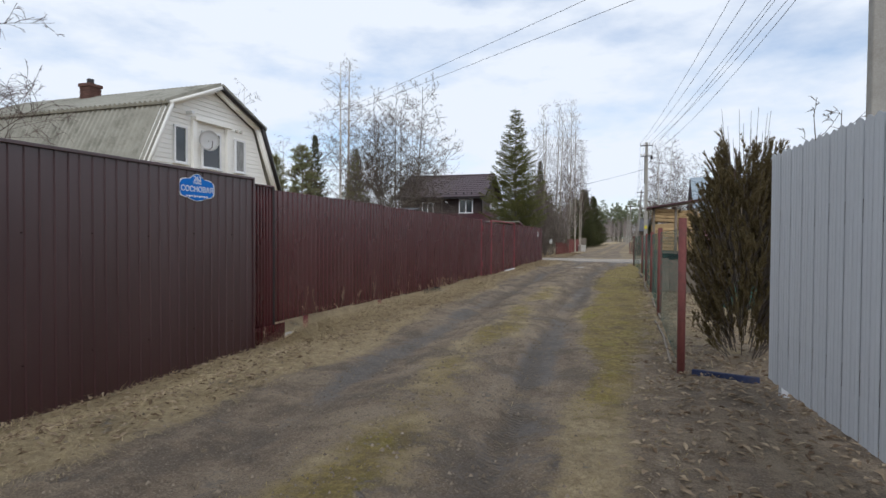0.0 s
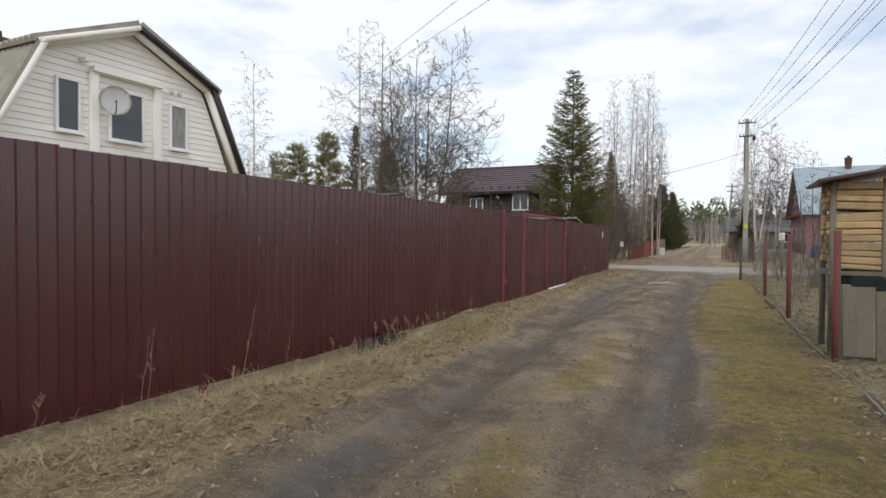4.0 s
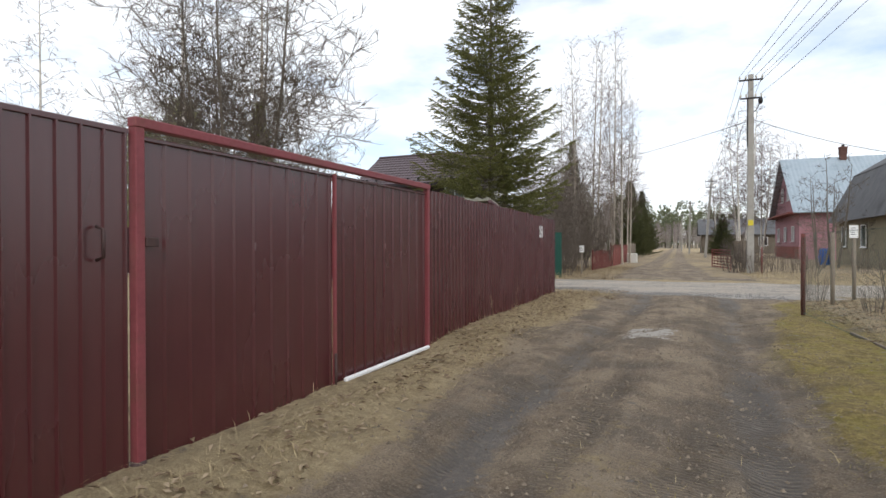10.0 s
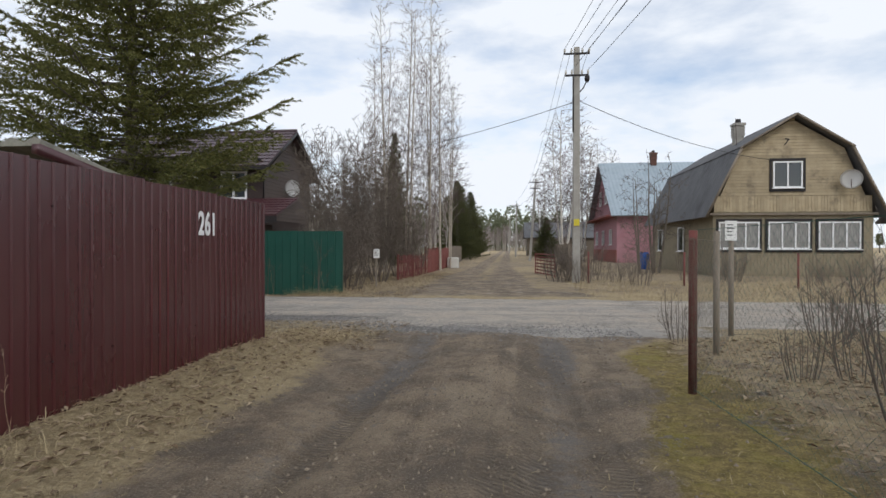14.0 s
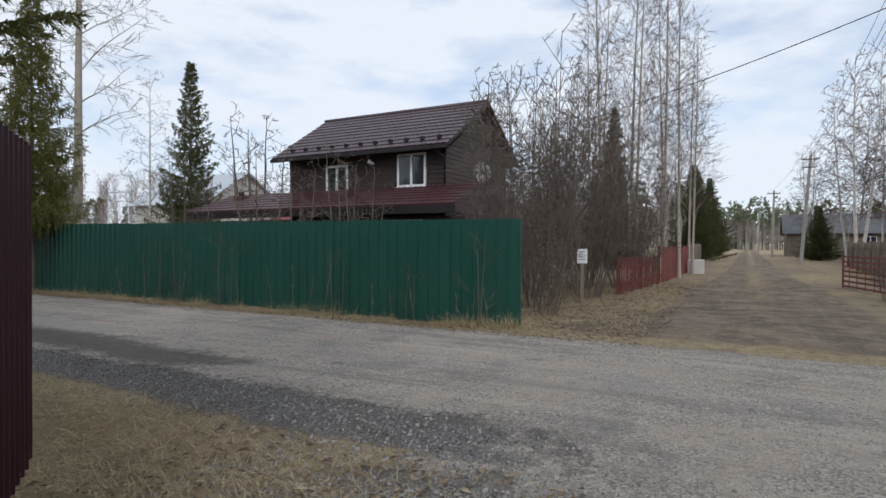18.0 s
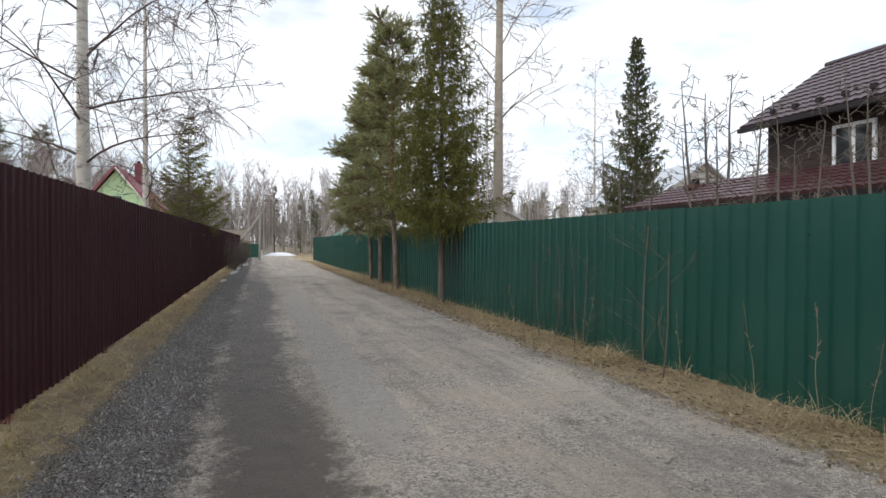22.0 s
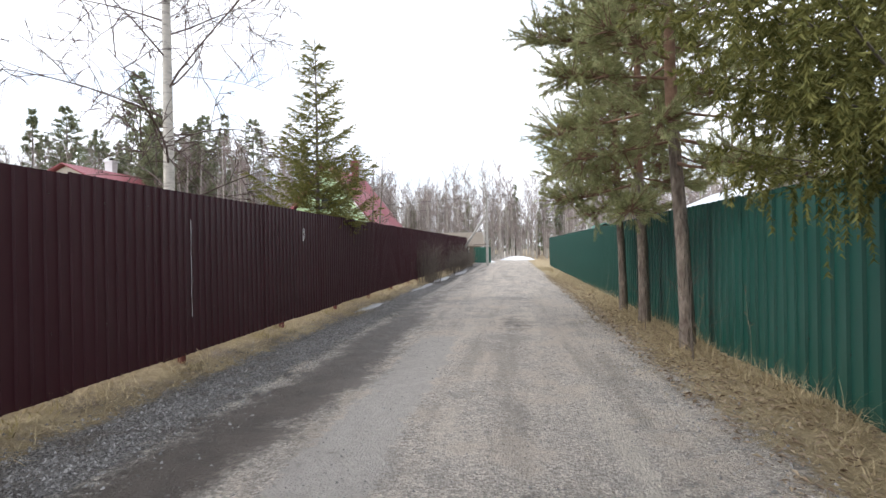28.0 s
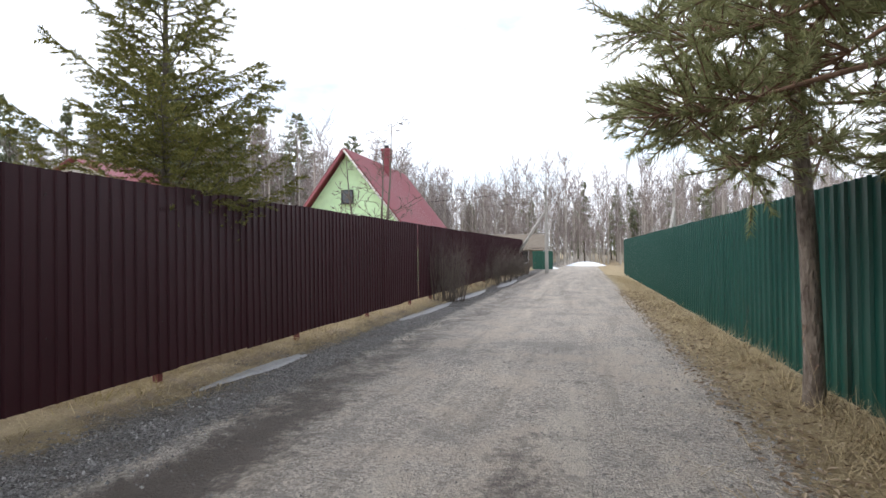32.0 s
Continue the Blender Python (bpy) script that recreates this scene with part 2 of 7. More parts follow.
M_ZINC = paint("rusty_zinc_wire", (0.14, 0.11, 0.09), (0.2, 0.17, 0.14), 4, 0.6, 0.5, 0)
M_PICKET = paint("grey_white_pickets", (0.50, 0.515, 0.535), (0.54, 0.555, 0.575), 3, 0.5, 0, 0.03, 40, (0.45, 0.46, 0.47), 2, 0.3, (1, 1, 0.3), 0.03)
M_SNOW = paint("old_snow", (0.75, 0.77, 0.8), (0.85, 0.87, 0.9), 4, 0.6, 0, 0.3, 30)
M_ICE = paint("meltwater_ice", (0.27, 0.265, 0.26), (0.38, 0.375, 0.37), 9, 0.5, 0, 0.3, 30, (0.17, 0.155, 0.14), 6, 0.8)
M_BARK = paint("grey_brown_bark", (0.12, 0.10, 0.08), (0.19, 0.165, 0.135), 9, 0.95, 0, 0.7, 60, (0.07, 0.06, 0.045), 3, 0.6, (1, 1, 0.4))
M_TWIG = paint("twigs", (0.118, 0.094, 0.077), (0.178, 0.147, 0.12), 6, 0.9, 0, 0)
M_TWIGRED = paint("birch_twigs", (0.105, 0.072, 0.066), (0.15, 0.11, 0.098), 6, 0.9, 0, 0)
M_BIRCH = paint("birch_bark", (0.55, 0.51, 0.45), (0.70, 0.66, 0.60), 4, 0.8, 0, 0.3, 40, (0.06, 0.05, 0.042), 2.2, 0.95, (2, 2, 7))
M_BIRCHLIMB = paint("birch_limbs", (0.085, 0.062, 0.052), (0.13, 0.10, 0.085), 6, 0.9, 0, 0)
M_ASPEN = paint("aspen_bark", (0.36, 0.31, 0.25), (0.47, 0.42, 0.35), 4, 0.85, 0, 0.4, 40, (0.2, 0.17, 0.13), 2.4, 0.6, (1, 1, 1.5))
M_PINEBARK = paint("pine_bark", (0.11, 0.082, 0.065), (0.32, 0.265, 0.215), 14, 0.95, 0, 1.0, 36, (0.05, 0.038, 0.03), 9, 0.85, (1, 1, 0.35), dist=0.045)
M_PINERED = paint("red_pine_bark", (0.18, 0.105, 0.068), (0.26, 0.16, 0.11), 9, 0.9, 0, 0.5, 40)
# far wood: twig and trunk colours lightened to carry the distance haze
M_HAZEDTWIG = paint("hazed_far_twigs", (0.27, 0.225, 0.21), (0.36, 0.31, 0.29), 0.3, 0.95, 0, 0)
M_HAZEDTRUNK = paint("hazed_far_trunks", (0.36, 0.33, 0.29), (0.52, 0.485, 0.43), 0.5, 0.95, 0, 0)
M_SPRUCE = leafy("spruce_needles", (0.115, 0.122, 0.036), (0.285, 0.27, 0.085))
M_SPRUCEGARDEN = leafy("garden_spruce_needles", (0.065, 0.075, 0.034), (0.165, 0.168, 0.07))
M_SPRUCECORNER = leafy("corner_spruce_needles", (0.09, 0.1, 0.034), (0.235, 0.228, 0.076))
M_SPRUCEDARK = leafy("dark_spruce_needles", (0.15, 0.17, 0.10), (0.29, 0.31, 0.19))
M_PINE = leafy("pine_needles", (0.235, 0.25, 0.115), (0.45, 0.45, 0.23))
M_JUNIPER = leafy("juniper_sprays", (0.11, 0.08, 0.04), (0.22, 0.175, 0.085))
M_GRASS = leafy("dry_grass", (0.30, 0.235, 0.135), (0.64, 0.52, 0.32))
M_GRASSGREEN = leafy("mossy_grass", (0.19, 0.15, 0.055), (0.52, 0.42, 0.18))
M_LEAF = leafy("fallen_leaves", (0.14, 0.09, 0.055), (0.48, 0.38, 0.26))
M_STONE = leafy("gravel_stones", (0.14, 0.132, 0.126), (0.38, 0.36, 0.34), 0.9, 0)
M_PLASTICBLUE = paint("blue_plastic", (0.015, 0.08, 0.32), (0.02, 0.1, 0.38), 3, 0.4, 0, 0)
M_BOXGREEN = paint("green_boards", (0.05, 0.13, 0.10), (0.07, 0.17, 0.13), 4, 0.7, 0, 0.2, 40, (0.03, 0.06, 0.05), 2, 0.4)
M_TARP = paint("dark_tarp", (0.012, 0.013, 0.014), (0.02, 0.021, 0.022), 3, 0.75, 0, 0.2, 20, spec=0.15)
M_PAPER = paint("paper_notice", (0.72, 0.72, 0.70), (0.78, 0.78, 0.76), 6, 0.7, 0, 0)

M_GLASS = bpy.data.materials.new("window_glass")
M_GLASS.use_nodes = True
_g = M_GLASS.node_tree.nodes["Principled BSDF"]
_g.inputs["Base Color"].default_value = (0.03, 0.035, 0.04, 1)
_g.inputs["Roughness"].default_value = 0.04
_g.inputs["Specular IOR Level"].default_value = 0.8
M_CURTAIN = paint("curtain_behind_glass", (0.13, 0.13, 0.125), (0.34, 0.33, 0.31), 9, 0.2, 0, 0, stretch=(3, 3, 0.4))


def earth():
    """Soil, gravel, moss, dry grass and paving, told apart by the ground's own attributes."""
    m = bpy.data.materials.new("earth")
    m.use_nodes = True
    n, l = m.node_tree.nodes, m.node_tree.links
    sh = n["Principled BSDF"]
    pos = n.new("ShaderNodeTexCoord").outputs["Object"]

    def noise_tex(scale, detail=6, rough=0.6):
        t = n.new("ShaderNodeTexNoise")
        t.inputs["Scale"].default_value, t.inputs["Detail"].default_value, t.inputs["Roughness"].default_value = scale, detail, rough
        l.new(pos, t.inputs["Vector"])
        return t.outputs["Fac"]

    def mixed(fac, a, b):
        mx = n.new("ShaderNodeMix")
        mx.data_type = "RGBA"
        for k, v in ((6, a), (7, b)):
            if isinstance(v, tuple):
                mx.inputs[k].default_value = (*v, 1)
            else:
                l.new(v, mx.inputs[k])
        l.new(fac, mx.inputs[0])
        return mx.outputs[2]

    def ramp(v, lo, hi, top=1.0):
        r = n.new("ShaderNodeMapRange")
        r.inputs[1].default_value, r.inputs[2].default_value, r.inputs[4].default_value = lo, hi, top
        l.new(v, r.inputs[0])
        return r.outputs[0]

    def maths(op, a, b):
        t = n.new("ShaderNodeMath")
        t.operation = op
        for k, v in ((0, a), (1, b)):
            if isinstance(v, (int, float)):
                t.inputs[k].default_value = v
            else:
                l.new(v, t.inputs[k])
        return t.outputs[0]

    def mask(name, soft=0.35):
        at = n.new("ShaderNodeAttribute")
        at.attribute_name = name
        wob = maths("MULTIPLY", maths("SUBTRACT", n_mid, 0.5), 1.6)
        wob2 = maths("MULTIPLY", maths("SUBTRACT", n_fine, 0.5), 1.5)
        return ramp(maths("ADD", at.outputs["Fac"], maths("ADD", wob, wob2)), 0.5 - soft / 2, 0.5 + soft / 2)

    n_big, n_mid, n_fine, n_grit, n_patch = noise_tex(0.45), noise_tex(2.6), noise_tex(16, 8, 0.7), noise_tex(75, 4, 0.7), noise_tex(1.15, 8, 0.68)
    def streak_tex(sx, sy):
        mp = n.new("ShaderNodeMapping")
        mp.inputs["Scale"].default_value = (sx, sy, 1)
        l.new(pos, mp.inputs[0])
        t = n.new("ShaderNodeTexNoise")
        t.inputs["Scale"].default_value, t.inputs["Detail"].default_value, t.inputs["Roughness"].default_value = 1.0, 6, 0.6
        l.new(mp.outputs[0], t.inputs["Vector"])
        return t.outputs["Fac"]

    along_lane, along_road = streak_tex(7.0, 0.55), streak_tex(0.3, 3.2)
    vor = n.new("ShaderNodeTexVoronoi")
    vor.inputs["Scale"].default_value = 62
    l.new(pos, vor.inputs["Vector"])
    stone = vor.outputs["Color"]
    grey = n.new("ShaderNodeRGBToBW")
    l.new(stone, grey.inputs[0])
    tread_mp = n.new("ShaderNodeMapping")
    tread_mp.inputs["Rotation"].default_value = (0, 0, radians(14))
    l.new(pos, tread_mp.inputs[0])
    wave = n.new("ShaderNodeTexWave")
    wave.bands_direction = "Y"
    wave.inputs["Scale"].default_value, wave.inputs["Distortion"].default_value, wave.inputs["Detail"].default_value, wave.inputs["Detail Scale"].default_value = 7.0, 1.6, 2.0, 2.0
    l.new(tread_mp.outputs[0], wave.inputs["Vector"])
    straw = mixed(ramp(n_fine, 0.35, 0.65), (0.24, 0.185, 0.112), (0.47, 0.38, 0.24))
    straw = mixed(ramp(n_mid, 0.5, 0.72, 0.65), straw, (0.175, 0.13, 0.083))
    straw = mixed(ramp(n_grit, 0.52, 0.66, 0.6), straw, (0.12, 0.086, 0.054))
    straw = mixed(ramp(n_big, 0.48, 0.64, 0.4), straw, (0.38, 0.31, 0.20))
    moss = mixed(ramp(n_fine, 0.35, 0.68), (0.105, 0.080, 0.034), (0.34, 0.265, 0.108))
    moss = mixed(ramp(n_mid, 0.5, 0.64, 0.75), moss, (0.24, 0.205, 0.052))
    moss = mixed(ramp(n_patch, 0.5, 0.62, 0.7), moss, (0.125, 0.092, 0.055))
    moss = mixed(ramp(n_grit, 0.52, 0.7, 0.6), moss, (0.09, 0.066, 0.036))
    moss = mixed(ramp(n_grit, 0.44, 0.3, 0.5), moss, (0.42, 0.335, 0.16))
    mud = mixed(ramp(n_mid, 0.38, 0.62), (0.135, 0.104, 0.077), (0.275, 0.216, 0.154))
    mud = mixed(ramp(n_fine, 0.45, 0.7, 0.55), mud, (0.335, 0.268, 0.196))
    mud = mixed(ramp(n_patch, 0.49, 0.58, 0.7), mud, (0.112, 0.092, 0.074))
    mud = mixed(ramp(n_patch, 0.46, 0.38, 0.6), mud, (0.325, 0.262, 0.188))
    mud = mixed(ramp(along_lane, 0.54, 0.66, 0.4), mud, (0.120, 0.100, 0.083))
    mud = mixed(ramp(along_lane, 0.46, 0.34, 0.35), mud, (0.305, 0.255, 0.195))
    mud = mixed(ramp(n_grit, 0.52, 0.66, 0.65), mud, (0.085, 0.067, 0.052))
    mud = mixed(ramp(n_grit, 0.45, 0.33, 0.6), mud, (0.40, 0.335, 0.255))
    damp = mixed(ramp(n_mid, 0.35, 0.65), (0.118, 0.106, 0.096), (0.180, 0.162, 0.145))
    damp = mixed(ramp(n_fine, 0.5, 0.66, 0.6), damp, (0.26, 0.222, 0.182))
    damp = mixed(ramp(n_grit, 0.52, 0.66, 0.5), damp, (0.08, 0.07, 0.062))
    gravel = mixed(ramp(grey.outputs[0], 0.2, 0.8), (0.285, 0.252, 0.218), (0.61, 0.55, 0.48))
    gravel = mixed(ramp(n_grit, 0.5, 0.64, 0.7), gravel, (0.18, 0.161, 0.141))
    gravel = mixed(ramp(n_grit, 0.45, 0.34, 0.5), gravel, (0.68, 0.625, 0.56))
    gravel = mixed(ramp(n_patch, 0.49, 0.58, 0.55), gravel, (0.52, 0.445, 0.365))
    gravel = mixed(ramp(n_patch, 0.46, 0.39, 0.5), gravel, (0.27, 0.246, 0.22))
    gravel = mixed(ramp(along_road, 0.53, 0.64, 0.5), gravel, (0.26, 0.23, 0.195))
    gravel = mixed(ramp(along_road, 0.46, 0.35, 0.5), gravel, (0.60, 0.535, 0.45))
    gravel = mixed(ramp(n_fine, 0.55, 0.66, 0.45), gravel, (0.19, 0.172, 0.152))
    stones = mixed(ramp(grey.outputs[0], 0.15, 0.9), (0.125, 0.116, 0.11), (0.44, 0.415, 0.39))
    stones = mixed(ramp(n_mid, 0.48, 0.66, 0.55), stones, (0.20, 0.165, 0.13))
    stones = mixed(ramp(n_grit, 0.52, 0.66, 0.6), stones, (0.075, 0.069, 0.065))
    pale = mixed(ramp(n_fine, 0.35, 0.7), (0.364, 0.335, 0.300), (0.485, 0.452, 0.410))
    pale = mixed(ramp(n_grit, 0.5, 0.7, 0.4), pale, (0.27, 0.245, 0.215))
    wetmud = mixed(ramp(n_mid, 0.35, 0.65), (0.105, 0.088, 0.074), (0.15, 0.126, 0.106))
    wetmud = mixed(ramp(n_grit, 0.5, 0.7, 0.35), wetmud, (0.21, 0.19, 0.168))
    col = mixed(mask("moss"), straw, moss)
    col = mixed(mask("soil"), col, mud)
    rut = mask("rut", 0.4)
    col = mixed(rut, col, damp)
    prints = mask("tread", 0.5)
    bars = ramp(wave.outputs["Fac"], 0.35, 0.75)
    col = mixed(maths("MULTIPLY", prints, 0.45), col, mixed(bars, (0.098, 0.082, 0.068), (0.215, 0.178, 0.138)))
    col = mixed(mask("gravel"), col, gravel)
    col = mixed(mask("stones"), col, stones)
    col = mixed(mask("pale", 0.2), col, pale)
    wet = mask("wet", 0.5)
    col = mixed(wet, col, wetmud)
    gain = n.new("ShaderNodeHueSaturation")
    gain.inputs["Value"].default_value, gain.inputs["Saturation"].default_value = 1.24, 1.06
    l.new(col, gain.inputs["Color"])
    l.new(gain.outputs[0], sh.inputs["Base Color"])
    rr = n.new("ShaderNodeMapRange")
    rr.inputs[3].default_value, rr.inputs[4].default_value = 0.95, 0.5
    l.new(wet, rr.inputs[0])
    l.new(rr.outputs[0], sh.inputs["Roughness"])
    sh.inputs["Specular IOR Level"].default_value = 0.3
    tread = maths("MULTIPLY", maths("MULTIPLY", wave.outputs["Fac"], prints), 0.35)
    height = maths("ADD", tread, maths("ADD", maths("ADD", maths("ADD", maths("MULTIPLY", n_fine, 0.8), maths("MULTIPLY", n_grit, 0.3)), maths("MULTIPLY", along_lane, 0.25)), maths("MULTIPLY", vor.outputs["Distance"], maths("ADD", maths("MULTIPLY", mask("gravel"), 0.35), maths("MULTIPLY", mask("stones"), 1.2)))))
    bp = n.new("ShaderNodeBump")
    bp.inputs["Strength"].default_value, bp.inputs["Distance"].default_value = 1.0, 0.09
    l.new(height, bp.inputs["Height"])
    l.new(bp.outputs[0], sh.inputs["Normal"])
    return m


M_EARTH = earth()


# ---- building tools ----
rnd = random.Random(7)
rng = np.random.default_rng(11)


def mesh_of(name, verts, faces, material, smooth=False):
    me = bpy.data.meshes.new(name)
    me.from_pydata([tuple(v) for v in verts], [], [tuple(f) for f in faces])
    me.materials.append(material)
    if smooth:
        me.shade_smooth()
    me.update()
    return me


def tri_mesh(name, pts, material):
    """A mesh of loose triangles from an array (n, 3, 3)."""
    pts = np.asarray(pts, dtype=np.float32).reshape(-1, 3)
    count = len(pts) // 3
    me = bpy.data.meshes.new(name)
    me.vertices.add(len(pts))
    me.vertices.foreach_set("co", pts.ravel())
    me.loops.add(len(pts))
    me.loops.foreach_set("vertex_index", np.arange(len(pts), dtype=np.int32))
    me.polygons.add(count)
    me.polygons.foreach_set("loop_start", np.arange(0, len(pts), 3, dtype=np.int32))
    me.materials.append(material)
    me.update(calc_edges=True)
    return me


def put_part(name, me, parent, label="", m=None):
    ob = new(name, me)
    ob.parent = parent
    if m is not None:
        ob.matrix_basis = m
    if label:
        ob["label"] = label
    return ob


def part(name, bm, material, parent, label="", smooth=False):
    me = bpy.data.meshes.new(name)
    bm.to_mesh(me)
    bm.free()
    me.materials.append(material)
    if smooth:
        me.shade_smooth()
    return put_part(name, me, parent, label)


def thing(name, label, category, m=None, group="", kind=""):
    ob = new(name)
    ob.empty_display_size = 0.2
    if m is not None:
        ob.matrix_basis = m
    return tagged(ob, label, category, group, kind)


def box(bm, x0, x1, y0, y1, z0, z1, bevel=0.0):
    made = bmesh.ops.create_cube(bm, size=1.0)["verts"]
    for v in made:
        v.co = Vector((x0 + (v.co.x + 0.5) * (x1 - x0), y0 + (v.co.y + 0.5) * (y1 - y0), z0 + (v.co.z + 0.5) * (z1 - z0)))
    if bevel:
        edges = list({e for v in made for e in v.link_edges})
        bmesh.ops.bevel(bm, geom=edges, offset=bevel, segments=1, affect="EDGES")


def box_part(name, dims, material, parent, label="", bevel=0.004):
    bm = bmesh.new()
    box(bm, *dims, bevel)
    return part(name, bm, material, parent, label)


class Tubes:
    """Collects tapered tubes into one mesh."""

    def __init__(self):
        self.v, self.f = [], []

    def run(self, pts, radii, sides=5, cap=False):
        base = len(self.v)
        side = None
        for i, p in enumerate(pts):
            p = Vector(p)
            d = (Vector(pts[min(i + 1, len(pts) - 1)]) - Vector(pts[max(i - 1, 0)]))
            d = d.normalized() if d.length > 1e-9 else Vector((0, 0, 1))
            if side is None:
                side = d.orthogonal().normalized()
            side = (side - d * side.dot(d))
            side = side.normalized() if side.length > 1e-6 else d.orthogonal().normalized()
            up = d.cross(side)
            for k in range(sides):
                a = 2 * math.pi * k / sides
                self.v.append(p + (side * math.cos(a) + up * math.sin(a)) * radii[i])
        for i in range(len(pts) - 1):
            for k in range(sides):
                a, b = base + i * sides + k, base + i * sides + (k + 1) % sides
                self.f.append((a, b, b + sides, a + sides))
        if cap:
            self.f.append(tuple(base + k for k in range(sides))[::-1])
            self.f.append(tuple(base + (len(pts) - 1) * sides + k for k in range(sides)))

    def mesh(self, name, material, smooth=True):
        return mesh_of(name, self.v, self.f, material, smooth)


def tube_part(name, pts, radii, material, parent, sides=8, label=""):
    t = Tubes()
    t.run(pts, radii, sides, True)
    return put_part(name, t.mesh(name, material), parent, label)


def text_part(words, size, material, parent, m, label="", name="lettering", depth=0.002, bold=0.0):
    cu = bpy.data.curves.new("lettering", "FONT")
    cu.body, cu.size, cu.extrude, cu.align_x, cu.align_y = words, size, depth, "CENTER", "CENTER"
    cu.offset = bold
    tmp = bpy.data.objects.new("tmp", cu)
    scene.collection.objects.link(tmp)
    dg = bpy.context.evaluated_depsgraph_get()
    me = bpy.data.meshes.new_from_object(tmp.evaluated_get(dg))
    bpy.data.objects.remove(tmp)
    me.materials.clear()
    me.materials.append(material)
    return put_part(name, me, parent, label, m)


# ---- ground ----
LANE = [(-30, -0.6), (0, -0.75), (6, -0.9), (12, -1.25), (17, -1.5), (22, -1.75), (27, -1.6), (32, -1.45), (36, -1.7), (42, -2.1), (60, -2.3), (400, -6.0)]
CORNER_Y = 31.87
FENCE_X = -4.105
CROSS_Y, GREEN_Y = 33.79, 39.45


def lane_x(y):
    return np.interp(y, [a for a, _ in LANE], [b for _, b in LANE])


def bump_fn(d, w):
    return np.exp(-(d / w) ** 2)


def smooth(a, b, v):
    t = np.clip((v - a) / (b - a), 0, 1)
    return t * t * (3 - 2 * t)


LUMPS = np.random.default_rng(17).uniform(-1, 1, (256, 256))


def lumps(x, y, size):
    """Smooth random heights between -1 and 1, of lumps of that size."""
    u, v = x / size + 91.3, y / size + 37.7
    i, j = np.floor(u).astype(int), np.floor(v).astype(int)
    a, b = u - i, v - j
    a, b = a * a * (3 - 2 * a), b * b * (3 - 2 * b)
    g = LUMPS
    p, q, r, t = g[i % 256, j % 256], g[(i + 1) % 256, j % 256], g[i % 256, (j + 1) % 256], g[(i + 1) % 256, (j + 1) % 256]
    return (p * (1 - a) + q * a) * (1 - b) + (r * (1 - a) + t * a) * b


def ground_z(x, y):
    """Height of the ground."""
    x, y = np.asarray(x, dtype=float), np.asarray(y, dtype=float)
    c = lane_x(y)
    in_lane = 1 - smooth(31.5, 33.5, y)
    z = 0.03 + 0.018 * np.sin(x * 1.7 + y * 0.6) * np.sin(y * 1.1 - x * 0.4) + 0.01 * np.sin(x * 4.1) * np.sin(y * 3.3)
    ruts = -0.055 * (bump_fn(x - c + 0.78, 0.26) + bump_fn(x - c - 0.78, 0.26)) + 0.02 * bump_fn(x - c, 0.4)
    verge = 0.09 * smooth(1.25, 2.1, c - x) * (1 - smooth(2.6, 3.4, c - x) * 0.8) * (1 - 0.8 * bump_fn(y - 15.0, 1.3))
    z = z + in_lane * (ruts + verge) - 0.24 * bump_fn(x + 4.25, 0.52) * smooth(8.6, 9.6, y) * (1 - smooth(16.5, 18.5, y))
    z = z - 0.24 * smooth(2.55, 3.5, -x) * (1 - smooth(8.7, 9.9, y)) - 0.1 * bump_fn(x + 4.15, 0.45) * smooth(17.5, 19, y) * (1 - smooth(24.6, 26, y))
    z = z + in_lane * (0.025 * np.sin(y * 2.1 + 2 * np.sin(x * 2.2)) * bump_fn(x - c, 0.5) - 0.03 * bump_fn(x - c - 0.72, 0.3) * bump_fn(y - 16.4, 0.45))
    z = z + in_lane * (0.016 * lumps(x, y, 0.45) + 0.015 * lumps(x, y, 0.2)) * smooth(-3.9, -3.0, x)
    road = smooth(33.2, 34.6, y) * (1 - smooth(38.4, 39.0, y)) * (1 - smooth(20, 30, x))
    z = z * (1 - 0.7 * road) + road * (0.03 - 0.02 * np.abs(y - 36.6) / 2)
    north = smooth(38.4, 39.1, y) * (1 - smooth(41, 43, y)) * smooth(3.0, 4.2, lane_x(y) - x)
    z = z - 0.06 * north + 0.09 * bump_fn(y - 33.65, 0.42) * smooth(5.6, 7.6, -x)
    return z


def gz(x, y):
    return float(ground_z(x, y))


def axis(lo, hi, step, far_lo, far_hi):
    mid = np.arange(lo, hi + 1e-6, step)
    out, s = [], step
    a = hi
    while a < far_hi:
        s *= 1.25
        a += s
        out.append(a)
    back, s, a = [], step, lo
    while a > far_lo:
        s *= 1.25
        a -= s
        back.append(a)
    return np.array(back[::-1] + list(mid) + out)


def spaced(*runs):
    """Grid lines: runs of (start, end, step) joined, then growing steps to the horizon on both sides."""
    mid = np.concatenate([np.arange(lo, hi - 1e-6, st) for lo, hi, st in runs])
    tails = axis(runs[0][0], runs[-1][1], 0.15, -1800, 1800)
    return np.concatenate([tails[tails < runs[0][0] - 1e-6], mid, tails[tails > runs[-1][1] - 1e-6]])


gx, gy = spaced((-31.0, -3.7, 0.14), (-3.7, 0.7, 0.06), (0.7, 3.2, 0.13)), spaced((2.5, 34.0, 0.09), (34.0, 40.5, 0.1))
GX, GY = np.meshgrid(gx, gy)
jit = np.random.default_rng(3)
near = (GX > -31) & (GX < 3.2) & (GY > 2.5) & (GY < 40.5)
GX2 = GX + near * jit.uniform(-0.014, 0.014, GX.shape)
